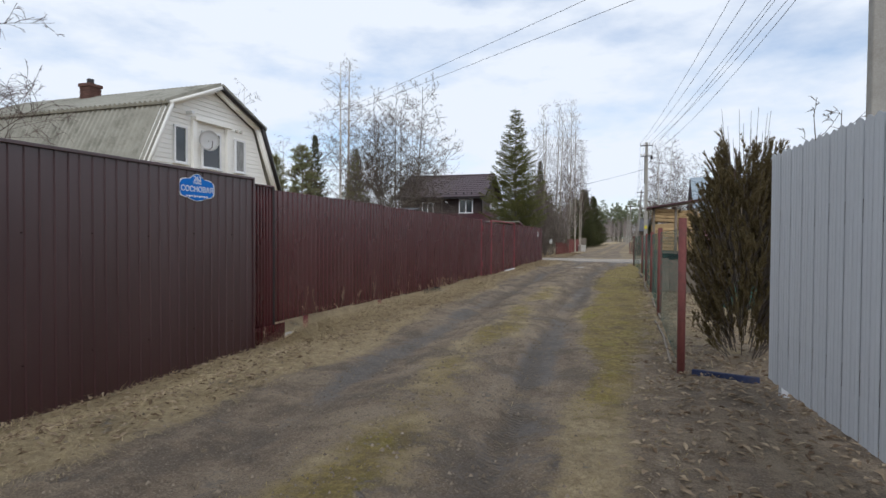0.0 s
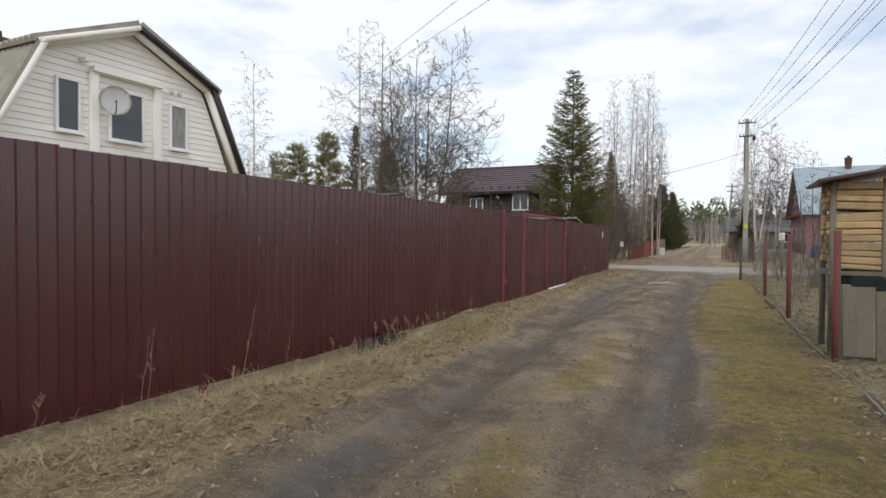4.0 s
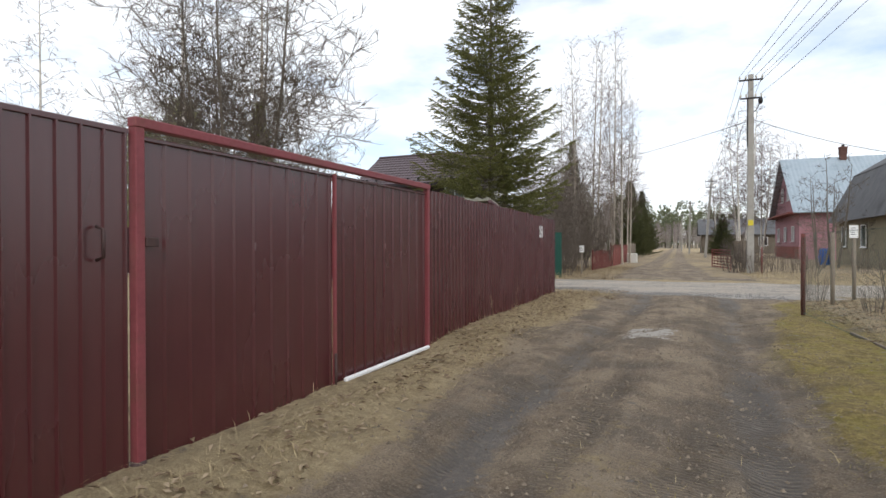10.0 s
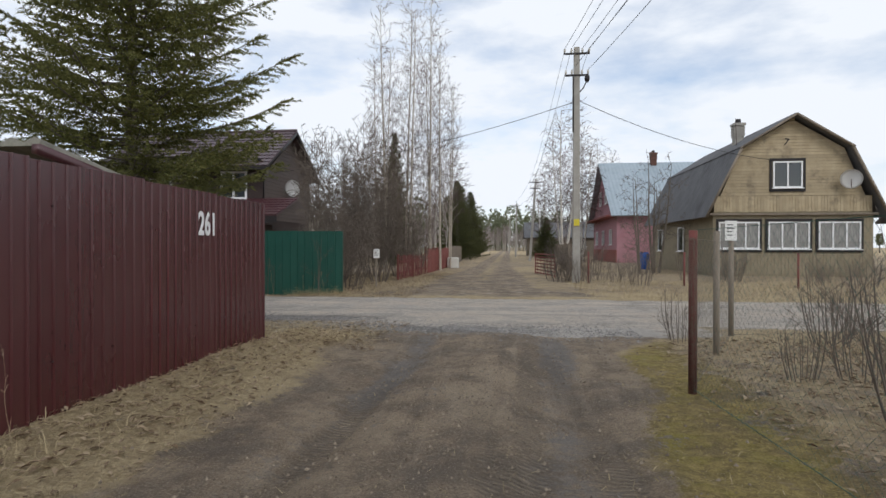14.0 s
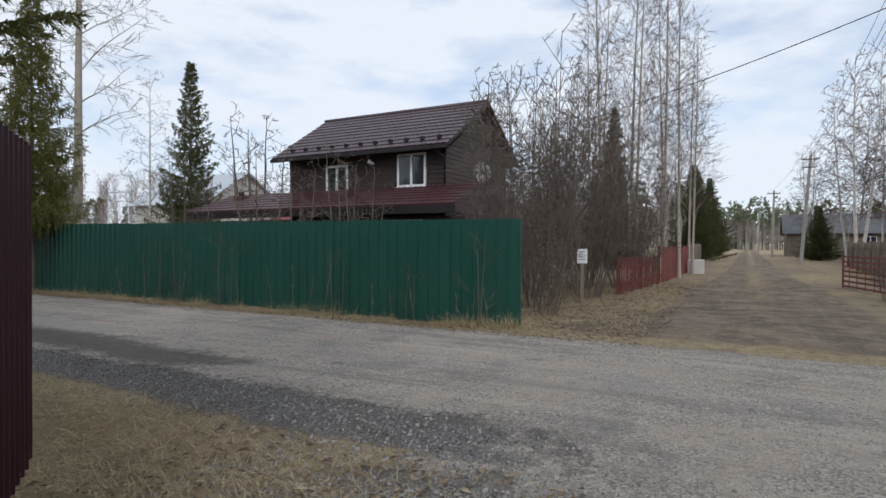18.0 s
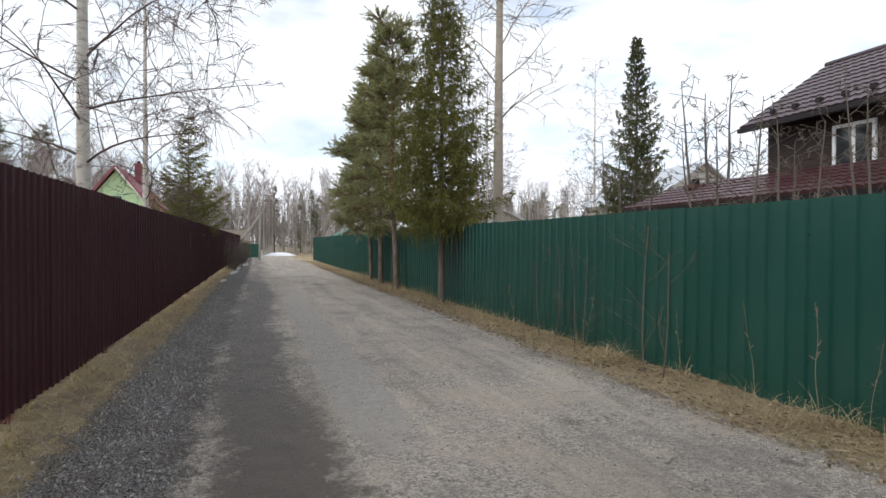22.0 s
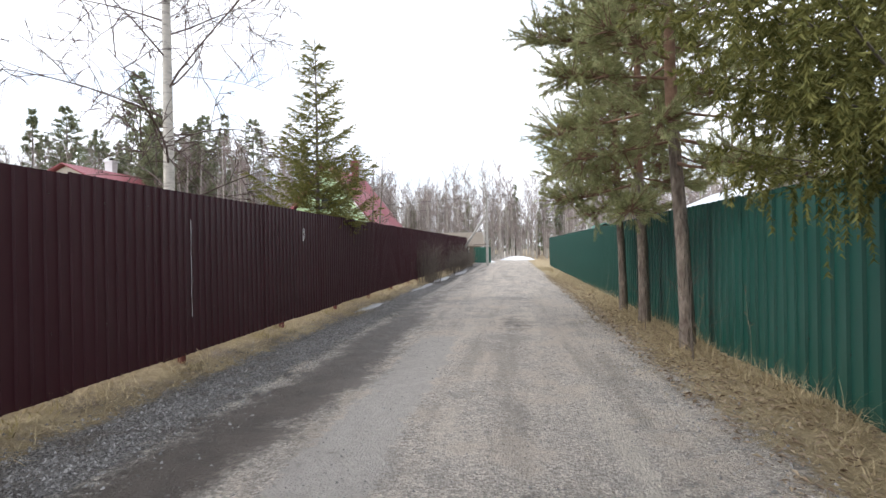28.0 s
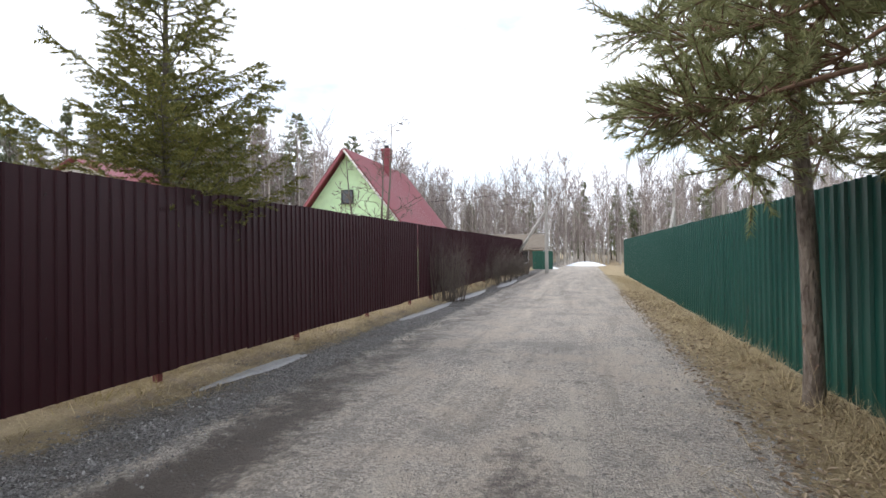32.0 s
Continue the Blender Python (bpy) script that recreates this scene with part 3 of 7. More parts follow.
GY2 = GY + near * jit.uniform(-0.02, 0.02, GX.shape)


def tyre_tracks(x, y):
    """Tyre prints in the mud: paths beside the lane's middle line, each with its stretch of the lane."""
    c, out = lane_x(y), np.zeros_like(x)
    for off, amp, rate, ph, y0, y1, w, deep in (
            (0.66, 0.10, 0.35, 0.0, 3, 12, 0.05, 0.9), (0.60, 0.10, 0.35, 0.0, 12, 33, 0.08, 1.0), (0.98, 0.10, 0.30, 1.0, 11, 30, 0.07, 0.9), (-0.84, 0.13, 0.40, 2.0, 11, 31, 0.08, 1.0),
            (-0.55, 0.30, 0.30, 0.4, 14, 26, 0.07, 0.85), (0.15, 0.75, 0.22, 3.3, 16, 29, 0.07, 0.8), (-0.35, 0.9, 0.26, 1.2, 17, 31, 0.06, 0.75), (0.5, 0.55, 0.33, 5.0, 19, 33, 0.07, 0.8)):
        d = np.abs(x - c - off - amp * np.sin(rate * y + ph))
        out = np.maximum(out, deep * (1 - smooth(w, w + 0.06, d)) * (0.72 + 0.28 * np.sin(1.3 * y + 7 * off)) * smooth(y0, y0 + 2, y) * (1 - smooth(y1 - 2, y1, y)))
    return out * (1 - smooth(32.4, 33.4, y))


GZ = ground_z(GX2, GY2) + near * 0.006 * lumps(GX2, GY2, 0.1) + near * jit.uniform(-0.003, 0.003, GX.shape) - 0.026 * tyre_tracks(GX2, GY2)
coords = np.stack([GX2, GY2, GZ], -1).reshape(-1, 3)
ny, nx = GX.shape
X, Y = coords[:, 0], coords[:, 1]
C = lane_x(Y)
south = 1 - smooth(32.4, 33.4, Y)
to_road = 1 - smooth(33.3, 34.0, Y)
wig = 0.14 * np.sin(Y * 0.9) + 0.08 * np.sin(Y * 2.3 + 1)
left_w = np.interp(Y, [0, 16, 19, 24, 29, 33], [1.35, 1.45, 1.5, 1.6, 1.65, 1.8])
right_w = np.interp(Y, [0, 10, 16, 23, 29, 32, 34], [1.3, 1.15, 1.15, 1.15, 1.3, 1.7, 3.0])
lane_in = to_road * smooth(-0.15, 0.3, np.minimum(X - (C - left_w + wig), (C + right_w + wig) - X))
middle = bump_fn(X - C - 0.1 * np.sin(Y * 1.3), 0.36) * (1 - 0.55 * smooth(15, 19, Y)) * (1 - smooth(22, 26, Y)) * (0.72 + 0.25 * np.sin(Y * 1.9 + 1) * np.sin(Y * 0.8))
north_lane = smooth(38.6, 39.6, Y) * smooth(-0.2, 0.4, 1.75 - 0.5 * smooth(45, 60, Y) + 1.6 * (1 - smooth(39, 42.5, Y)) - np.abs(X - C + 0.1)) * (1 - 0.6 * bump_fn(X - C + 0.1, 0.35) * smooth(43, 48, Y))
soil = np.clip(lane_in - middle, 0, 1)
under_trees = south * smooth(0.3, 0.75, X) * (0.45 + 0.4 * (1 - smooth(8, 11, Y)))
north_plots = smooth(39.3, 40.6, Y) * (1 - smooth(110, 160, Y)) * (0.5 + 0.25 * lumps(X, Y, 1.7))
soil = np.maximum(soil, 0.5 * bump_fn(Y - 33.95, 0.35) * smooth(8, 12, -X) * (1 + 0.3 * lumps(X, Y, 0.7)))
soil = np.maximum(soil, np.maximum(np.maximum(north_lane * 0.95, north_plots), under_trees))
road_in = smooth(33.9, 34.5, Y) * (1 - smooth(38.3, 38.75, Y)) * np.ones_like(X)
mouth = smooth(32.9, 33.5, Y) * (1 - smooth(38.3, 38.7, Y)) * smooth(-4.6, -3.6, X) * (1 - smooth(1.2, 2.2, X))
gravel = np.maximum(np.maximum(road_in, mouth), north_lane * 0.2)
stones = 0.9 * smooth(34.0, 34.35, Y) * (1 - smooth(34.7, 35.1, Y)) * (1 - smooth(-4.4, -2.6, X))
stones = np.maximum(stones, 0.85 * bump_fn(Y - 33.55, 0.45) * smooth(-4.8, -4.0, X) * (1 - smooth(-0.9, -0.2, X)))
wet = bump_fn(Y - 35.28 - 0.10 * np.sin(X * 0.5) - 0.05 * np.sin(X * 1.7), 0.4) * (1 - smooth(-7.8, -6.2, X)) * (0.45 + 0.6 * smooth(-31, -22, X)) + 0.55 * bump_fn(Y - 37.1, 0.3) * bump_fn(X + 24.5, 1.2)
sway = 0.1 * np.sin(Y * 0.42) + 0.05 * np.sin(Y * 1.3 + 0.6)
rut = south * np.maximum(bump_fn(X - C - 0.78 - sway, 0.2) * (0.66 + 0.25 * np.sin(Y * 0.8 + 1) + 0.35 * lumps(X, Y, 0.8)), bump_fn(X - C + 0.80 - sway, 0.19) * (0.66 + 0.25 * np.sin(Y * 0.55 + 2.2) + 0.35 * lumps(X, Y, 0.9)))
wet = np.maximum(wet, south * 0.62 * bump_fn(X - C - 0.7, 0.25) * (bump_fn(Y - 16.3, 0.7) + 0.8 * bump_fn(Y - 5.6, 0.8)))
pale = smooth(-0.15, 0.15, 0.25 - np.abs(Y - 36.1)) * smooth(-0.3, 0.5, X + 23.4) * (1 - smooth(-11.0, -9.2, X))
pale = np.maximum(pale, smooth(-0.08, 0.12, 0.42 - np.abs(Y - 33.55 - 0.12 * np.sin(X * 3))) * smooth(-1.5, -1.1, X) * (1 - smooth(0.7, 1.1, X)))
pale = np.maximum(pale, smooth(-0.15, 0.15, 0.33 - np.abs(X + 1.85)) * smooth(-0.15, 0.15, 0.5 - np.abs(Y - 27.1)) * 0.62)
pale = np.maximum(pale, 0.38 * bump_fn(Y - 36.4, 0.6) * smooth(-8, -6, X) * (1 - smooth(1, 3, X)))
tread = tyre_tracks(X, Y)
moss = south * np.maximum(smooth(C + right_w - 0.45, C + right_w + 0.1, X) * (1 - smooth(0.7, 1.1, X)) * smooth(5, 9, Y), middle) * 0.85
masks = {"soil": soil, "gravel": gravel, "stones": stones, "pale": pale, "wet": wet, "moss": moss, "tread": tread, "rut": rut}

ii, jj = np.meshgrid(np.arange(nx - 1), np.arange(ny - 1))
a = (jj * nx + ii).ravel()
quads = np.stack([a, a + 1, a + nx + 1, a + nx], 1)
fx, fy = coords[quads][:, :, 0].mean(1), coords[quads][:, :, 1].mean(1)
fc = lane_x(fy)
is_road = (fy > 34.0) & (fy < 38.6) & (np.abs(fx) < 400)
is_lane = ~is_road & (((fy <= 34.0) & (fy > -40) & (fx > fc - 1.6) & (fx < fc + 1.3)) | ((fy >= 38.6) & (fy < 300) & (np.abs(fx - fc) < 1.8)))
for nm, sel, label in (("ground", ~(is_road | is_lane), "rough ground of matted dry straw grass, moss and dead leaves"),
                       ("road", is_road, "grey gravel village road with wet mud strip and pale worn patches"),
                       ("dirt_lane", is_lane, "muddy dirt lane with two wheel ruts and tyre marks")):
    q = quads[sel]
    used, inv = np.unique(q.ravel(), return_inverse=True)
    me = bpy.data.meshes.new(nm)
    me.from_pydata(coords[used].tolist(), [], inv.reshape(-1, 4).tolist())
    me.materials.append(M_EARTH)
    for key, arr in masks.items():
        att = me.attributes.new(key, "FLOAT", "POINT")
        att.data.foreach_set("value", arr[used].astype(np.float32))
    me.shade_smooth()
    me.update()
    tagged(new(nm, me), label, nm.replace("_", " "), kind="structure")


# ---- fences ----
def sheet_mesh(name, width, height, material, pitch=0.115, depth=0.012, flat=0.70):
    """One profiled steel sheet, from x = 0 to width, its ribs to -y, z = 0 to height, with a returned thickness."""
    prof, x = [], 0.0
    while x < width - 1e-6:
        w = min(pitch, width - x)
        for fx_, d in ((0.0, 0.0), (flat, 0.0), (flat + 0.3 * (1 - flat), depth), (flat + 0.7 * (1 - flat), depth)):
            prof.append((x + w * fx_, -d))
        x += w
    prof.append((width, 0.0))
    v, f = [], []
    t = 0.003
    for px_, py_ in prof:
        v += [(px_, py_, 0), (px_, py_, height), (px_, py_ + t, height), (px_, py_ + t, 0)]
    for i in range(len(prof) - 1):
        p, q = 4 * i, 4 * i + 4
        f += [(p, q, q + 1, p + 1), (p + 1, q + 1, q + 2, p + 2), (p + 2, q + 2, q + 3, p + 3), (p + 3, q + 3, q, p)]
    f += [(0, 1, 2, 3), (len(v) - 4, len(v) - 1, len(v) - 2, len(v) - 3)]
    return mesh_of(name, v, f, material)


def run_fence(name, label, p0, p1, top0, top1, bottom0, bottom1, sheet, material, post_mat, faces=1, posts=2.5, width=1.15, height=1.75, group="", first=0.6):
    """A straight fence of profiled sheets from p0 to p1; its ribbed face looks to the walker."""
    d = Vector((p1[0] - p0[0], p1[1] - p0[1], 0))
    length, ang = d.length, math.atan2(d.y, d.x)
    f = thing(name, label, "fence", Matrix.Translation((p0[0], p0[1], 0)) @ Matrix.Rotation(ang, 4, "Z"), group)
    count = max(1, round(length / width))
    w = length / count
    flip = Matrix.Identity(4) if faces > 0 else Matrix.Diagonal((1, -1, 1, 1))
    for i in range(count):
        s = (i + 0.5) / count
        b, tp = bottom0 + (bottom1 - bottom0) * s, top0 + (top1 - top0) * s
        m = Matrix.Translation((i * w, (0.002 if i % 2 else -0.002), b + rnd.uniform(-0.008, 0.008))) @ Matrix.Rotation(radians(rnd.uniform(-0.25, 0.25)), 4, "Y") @ flip @ Matrix.Diagonal((w / width * 1.012, 1, (tp - b) / height, 1))
        put_part("sheet", sheet, f, "", m)
    side = 0.05 if faces > 0 else -0.05
    x = first
    while x < length:
        s = x / length
        gx_, gy_ = p0[0] + d.x * s, p0[1] + d.y * s
        box_part("post", (x - 0.03, x + 0.03, side - 0.03, side + 0.03, gz(gx_, gy_) - 0.35, top0 + (top1 - top0) * s - 0.06), post_mat, f)
        x += posts
    for zz in (0.45, 1.45):
        bm = bmesh.new()
        for k in range(8):
            s0, s1 = k / 8, (k + 1) / 8
            box(bm, length * s0, length * s1, side * 0.4, side * 0.4 + (0.02 if faces > 0 else -0.02), bottom0 + (bottom1 - bottom0) * s0 + zz - 0.02, bottom0 + (bottom1 - bottom0) * s0 + zz + 0.02)
        part("rail", bm, M_RAIL, f)
    bm = bmesh.new()
    for i in range(count * 2):
        for zz in (0.45, 1.45):
            xx = (i + 0.35) * w / 2
            yy = -0.004 * faces
            bmesh.ops.create_cone(bm, cap_ends=True, segments=6, radius1=0.009, radius2=0.006, depth=0.008, matrix=Matrix.Translation((xx, yy, bottom0 + (bottom1 - bottom0) * xx / length + zz + rnd.uniform(-0.02, 0.02))) @ Matrix.Rotation(radians(90), 4, "X"))
    part("screws", bm, M_SCREW, f, "dark self-tapping screw heads")["kind"] = "stuff"
    return f


S_BROWN = sheet_mesh("brown_sheet", 1.15, 1.75, M_BROWN, 0.115, 0.014, 0.8)
S_GATE = sheet_mesh("old_brown_sheet", 1.15, 1.75, M_BROWNGATE, 0.115, 0.014, 0.8)
S_BROWN2 = sheet_mesh("dark_brown_sheet", 1.15, 1.75, M_BROWN2, 0.128, 0.016, 0.78)
S_GREEN = sheet_mesh("green_sheet", 1.15, 1.75, M_GREEN, 0.192, 0.025, 0.84)

# lane fence: the ribbed face looks east, so its run goes north with faces = +1
run_fence("fence", "maroon profiled steel sheet fence on red posts along a dirt lane", (FENCE_X, 9.3), (FENCE_X, 20.08), 1.91, 1.83, 0.10, -0.005, S_BROWN, M_BROWN, M_RED, 1, 2.6, first=1.0)
run_fence("fence", "maroon profiled steel sheet fence with painted house number", (FENCE_X, 25.11), (FENCE_X, CORNER_Y), 1.815, 1.73, 0.03, 0.04, S_BROWN, M_BROWN, M_RED, 1, 2.4)
big = run_fence("sliding_gate", "maroon profiled sheet sliding gate standing beside a lane", (FENCE_X + 0.27, -8.0), (FENCE_X + 0.27, 8.64), 1.96, 1.96, -0.15, -0.175, S_GATE, M_BROWNGATE, M_RED, 1, 4.0)
big["category"] = "gate"
box_part("cap_strip", (0.0, 16.64, -0.03, 0.02, 1.955, 1.985), M_BROWNGATE, big, "dark maroon folded cap strip")
skirt = thing("fence_return", "maroon sheet panel closing the step between gate and fence", "fence panel", Matrix.Translation((FENCE_X + 0.1, 8.66, 0)))
put_part("sheet", S_BROWN, skirt, "", Matrix.Translation((0.05, 0, -0.19)) @ Matrix.Rotation(radians(90), 4, "Z") @ Matrix.Diagonal((0.8 / 1.15, 1, 0.29 / 1.75, 1)))
put_part("upper_sheet", S_BROWN, skirt, "", Matrix.Translation((-0.02, 0, 0.06)) @ Matrix.Rotation(radians(90), 4, "Z") @ Matrix.Diagonal((0.62 / 1.15, 1, 1.86 / 1.75, 1)))
box_part("corner_strip", (-0.05, 0.0, 0.62, 0.66, 0.06, 1.93), M_DARK, skirt, "dark steel corner strip")
box_part("cap_strip", (-0.05, 0.02, 0.0, 0.62, 1.92, 1.94), M_BROWN, skirt)
box_part("edge_strip", (0.13, 0.185, -0.03, 0.0, -0.175, 1.965), M_BROWNGATE, skirt)

# fence along the village road
run_fence("fence", "dark maroon profiled sheet fence turning the corner of a plot", (-5.7, 32.95), (FENCE_X - 0.03, CORNER_Y), 1.74, 1.73, 0.08, 0.04, S_BROWN2, M_BROWN2, M_RUSTRED, -1, 1.2)
run_fence("fence", "dark maroon profiled sheet fence beside the crossing", (-10.6, CROSS_Y), (-5.73, 32.96), 1.775, 1.74, 0.17, 0.08, S_BROWN2, M_BROWN2, M_RUSTRED, -1, 2.4)
run_fence("fence", "long dark maroon sheet fence on red posts beside gravel road", (-34.2, CROSS_Y + 0.02), (-10.62, CROSS_Y), 1.88, 1.775, 0.20, 0.17, S_BROWN2, M_BROWN2, M_RUSTRED, -1, 2.52, first=0.5)
run_fence("fence", "faded maroon profiled sheet fence beside a gravel road", (-56.0, CROSS_Y + 0.15), (-34.24, CROSS_Y + 0.02), 1.98, 1.88, 0.22, 0.20, S_BROWN2, M_BROWN2, M_RUSTRED, -1, 2.5)
# green fence
run_fence("fence", "dark green profiled sheet fence with dry weeds along it", (-17.4, GREEN_Y), (-5.46, GREEN_Y), 1.69, 1.62, -0.08, -0.1, S_GREEN, M_GREEN, M_GREEN, 1, 2.5)
run_fence("fence", "green profiled sheet fence behind roadside pines", (-53.0, GREEN_Y + 0.05), (-17.39, GREEN_Y - 0.006), 1.80, 1.69, 0.05, -0.05, S_GREEN, M_GREEN, M_GREEN, 1, 2.5)


run_fence("fence", "short green sheet fence at the far end of the road", (-62.0, 34.0), (-61.6, 35.4), 1.3, 1.3, 0.05, 0.05, S_GREEN, M_GREEN, M_GREEN, 1, 1.2)


def brown_gate():
    """Wicket and double gate in red frames between their posts."""
    g = thing("wicket_gate", "maroon sheet wicket gate on a red post with loop handle", "gate", Matrix.Translation((FENCE_X, 0, 0)))
    box_part("post", (-0.02, 0.04, 20.093, 20.15, -0.35, 1.845), M_RED, g, "red oxide painted square post", 0.006)
    put_part("leaf", S_BROWN, g, "", Matrix.Translation((0.0, 20.17, 0.0)) @ Matrix.Rotation(radians(90), 4, "Z") @ Matrix.Diagonal((1.17 / 1.15, 1, 1.77 / 1.75, 1)))
    box_part("top_edge", (-0.03, 0.012, 20.17, 21.35, 1.765, 1.795), M_BROWN, g)
    for zz in (0.42, 1.56):
        tube_part("hinge", [(0.05, 20.16, zz - 0.08), (0.05, 20.16, zz + 0.08)], [0.017, 0.017], M_RED, g)
    tube_part("handle", [(0.02, 21.16, 1.28), (0.07, 21.16, 1.265), (0.07, 21.16, 1.13), (0.02, 21.16, 1.115)], [0.009] * 4, M_RAIL, g, 8, "curved steel loop handle")
    box_part("latch", (0.01, 0.05, 21.42, 21.5, 1.18, 1.23), M_RAIL, g, "steel latch box")
    d = thing("double_gate", "maroon sheet double gate in a red steel frame", "gate", Matrix.Translation((FENCE_X, 0, 0)), "")
    for y0 in (21.36, 25.03):
        box_part("post", (-0.02, 0.04, y0 + 0.005, y0 + 0.062, -0.35 if y0 > 22 else 0.02, 1.86), M_RED, d, "red oxide painted square post", 0.006)
    tube_part("post_stub", [(0.012, 21.39, -0.4), (0.012, 21.39, 0.05)], [0.042, 0.042], M_RAIL, d)
    box_part("lintel", (-0.02, 0.045, 21.36, 25.095, 1.805, 1.86), M_RED, d, "red oxide painted top bar", 0.006)
    for y0, y1 in ((21.425, 23.216), (23.244, 25.032)):
        put_part("leaf", S_BROWN, d, "", Matrix.Translation((-0.01, y0, -0.01)) @ Matrix.Rotation(radians(90), 4, "Z") @ Matrix.Diagonal(((y1 - y0) / 1.15, 1, 1.76 / 1.75, 1)))
        box_part("top_edge", (-0.03, 0.012, y0, y1, 1.745, 1.768), M_BROWN, d)
    box_part("meeting_bar", (0.0, 0.03, 23.215, 23.245, -0.02, 1.77), M_RED, d)
    tube_part("drop_bolt", [(0.045, 23.2, -0.05), (0.045, 23.2, 0.3)], [0.012, 0.012], M_RAIL, d)
    box_part("white_pipe", (0.03, 0.068, 23.33, 25.02, 0.035, 0.075), M_WHITEPAINT, d, "white painted bottom pipe", 0.01)


brown_gate()


def house_sign():
    """Blue plate with white border and house number, on the sliding gate."""
    s = thing("house_number_sign", "blue enamel street plate with white border and lettering", "sign", Matrix.Translation((FENCE_X + 0.275, 7.7, 1.785)) @ Matrix.Rotation(radians(90), 4, "Z") @ Matrix.Rotation(radians(90), 4, "X"))

    def plate(k, z0, z1, name, mat):
        pts = []
        for i in range(64):
            a = 2 * math.pi * i / 64
            x, y = math.cos(a), math.sin(a)
            r = 1 / (abs(x) ** 4 + abs(y) ** 4) ** 0.25
            px_, py_ = 0.26 * r * x * k, 0.105 * r * y * k - 0.01
            if y > 0.6 and abs(px_) < 0.1:
                py_ += 0.05 * math.cos(px_ / 0.1 * math.pi / 2)
            if y < -0.6 and abs(px_) < 0.14:
                py_ -= 0.03 * math.cos(px_ / 0.14 * math.pi / 2)
            pts.append((px_, py_))
        v = [(x, y, z0) for x, y in pts] + [(x, y, z1) for x, y in pts]
        f = [tuple(range(64))[::-1], tuple(range(64, 128))] + [(i, (i + 1) % 64, 64 + (i + 1) % 64, 64 + i) for i in range(64)]
        put_part(name, mesh_of(name, v, f, mat), s)

    plate(1.0, 0.0, 0.006, "border", M_WHITEPAINT)
    plate(0.93, 0.006, 0.009, "plate", M_BLUE)
    text_part("262", 0.075, M_WHITEPAINT, s, pose(0, 0.09, 0.0095), bold=0.0005)
    text_part("УЛИЦА", 0.035, M_WHITEPAINT, s, pose(0, 0.045, 0.0095))
    text_part("СОСНОВАЯ", 0.082, M_WHITEPAINT, s, pose(0, -0.022, 0.0095), bold=0.0004)
    bm = bmesh.new()
    for i in range(9):
        box(bm, -0.16 + i * 0.036, -0.136 + i * 0.036, -0.1 - 0.006 * (i % 2), -0.085, 0.009, 0.011)
    part("ornament", bm, M_WHITEPAINT, s)


house_sign()
num = thing("painted_number", "white hand-painted house number on a maroon sheet fence", "house number", Matrix.Translation((FENCE_X + 0.012, 30.58, 1.43)) @ Matrix.Rotation(radians(90), 4, "Z") @ Matrix.Rotation(radians(90), 4, "X"))
text_part("261", 0.31, M_WHITEPAINT, num, Matrix.Diagonal((0.72, 1, 1, 1)), name="digits", bold=0.008)


def picket_fence():
    """Grey-white metal pickets with rounded tops."""
    a, b = Vector((1.6, 7.9, 0)), Vector((2.5, -0.4, 0))
    d = b - a
    f = thing("picket_fence", "grey-white steel picket fence with rounded tops beside a lane", "fence", Matrix.Translation(a) @ Matrix.Rotation(math.atan2(d.y, d.x), 4, "Z"))
    w, h = 0.115, 1.76
    prof = [(0.0, 0.003), (0.006, 0.0), (0.034, 0.0), (0.04, -0.002), (0.057, -0.002), (0.063, 0.0), (0.092, 0.0), (0.0982, 0.003)]
    v, fc_ = [], []
    for x, y in prof:
        top = h - 0.05 + 0.05 * math.sqrt(max(0, 1 - ((x - 0.049) / 0.056) ** 2))
        v += [(x, y, 0), (x, y, top), (x, y + 0.002, top), (x, y + 0.002, 0)]
    for i in range(len(prof) - 1):
        p, q = 4 * i, 4 * i + 4
        fc_ += [(p, q, q + 1, p + 1), (p + 1, q + 1, q + 2, p + 2), (p + 3, p + 2, q + 2, q + 3)]
    me = mesh_of("picket", v, fc_, M_PICKET)
    n = int(d.length / 0.105)
    for i in range(n):
        put_part("picket", me, f, "", Matrix.Translation((i * 0.105, 0 if i % 2 else 0.002, 0.17 + rnd.uniform(-0.006, 0.006))))
    for i in range(n):
        put_part("back_picket", me, f, "", Matrix.Translation((i * 0.105 + 0.052, 0.045, 0.17 + rnd.uniform(-0.006, 0.006))))
    for zz in (0.42, 1.36):
        box_part("rail", (0, d.length, 0.006, 0.043, zz, zz + 0.13), M_RAIL, f, "dark steel rail")
    for i in range(4):
        box_part("post", (0.05 + i * 2.5, 0.11 + i * 2.5, 0.06, 0.12, -0.3, 1.8), M_PICKET, f)


picket_fence()


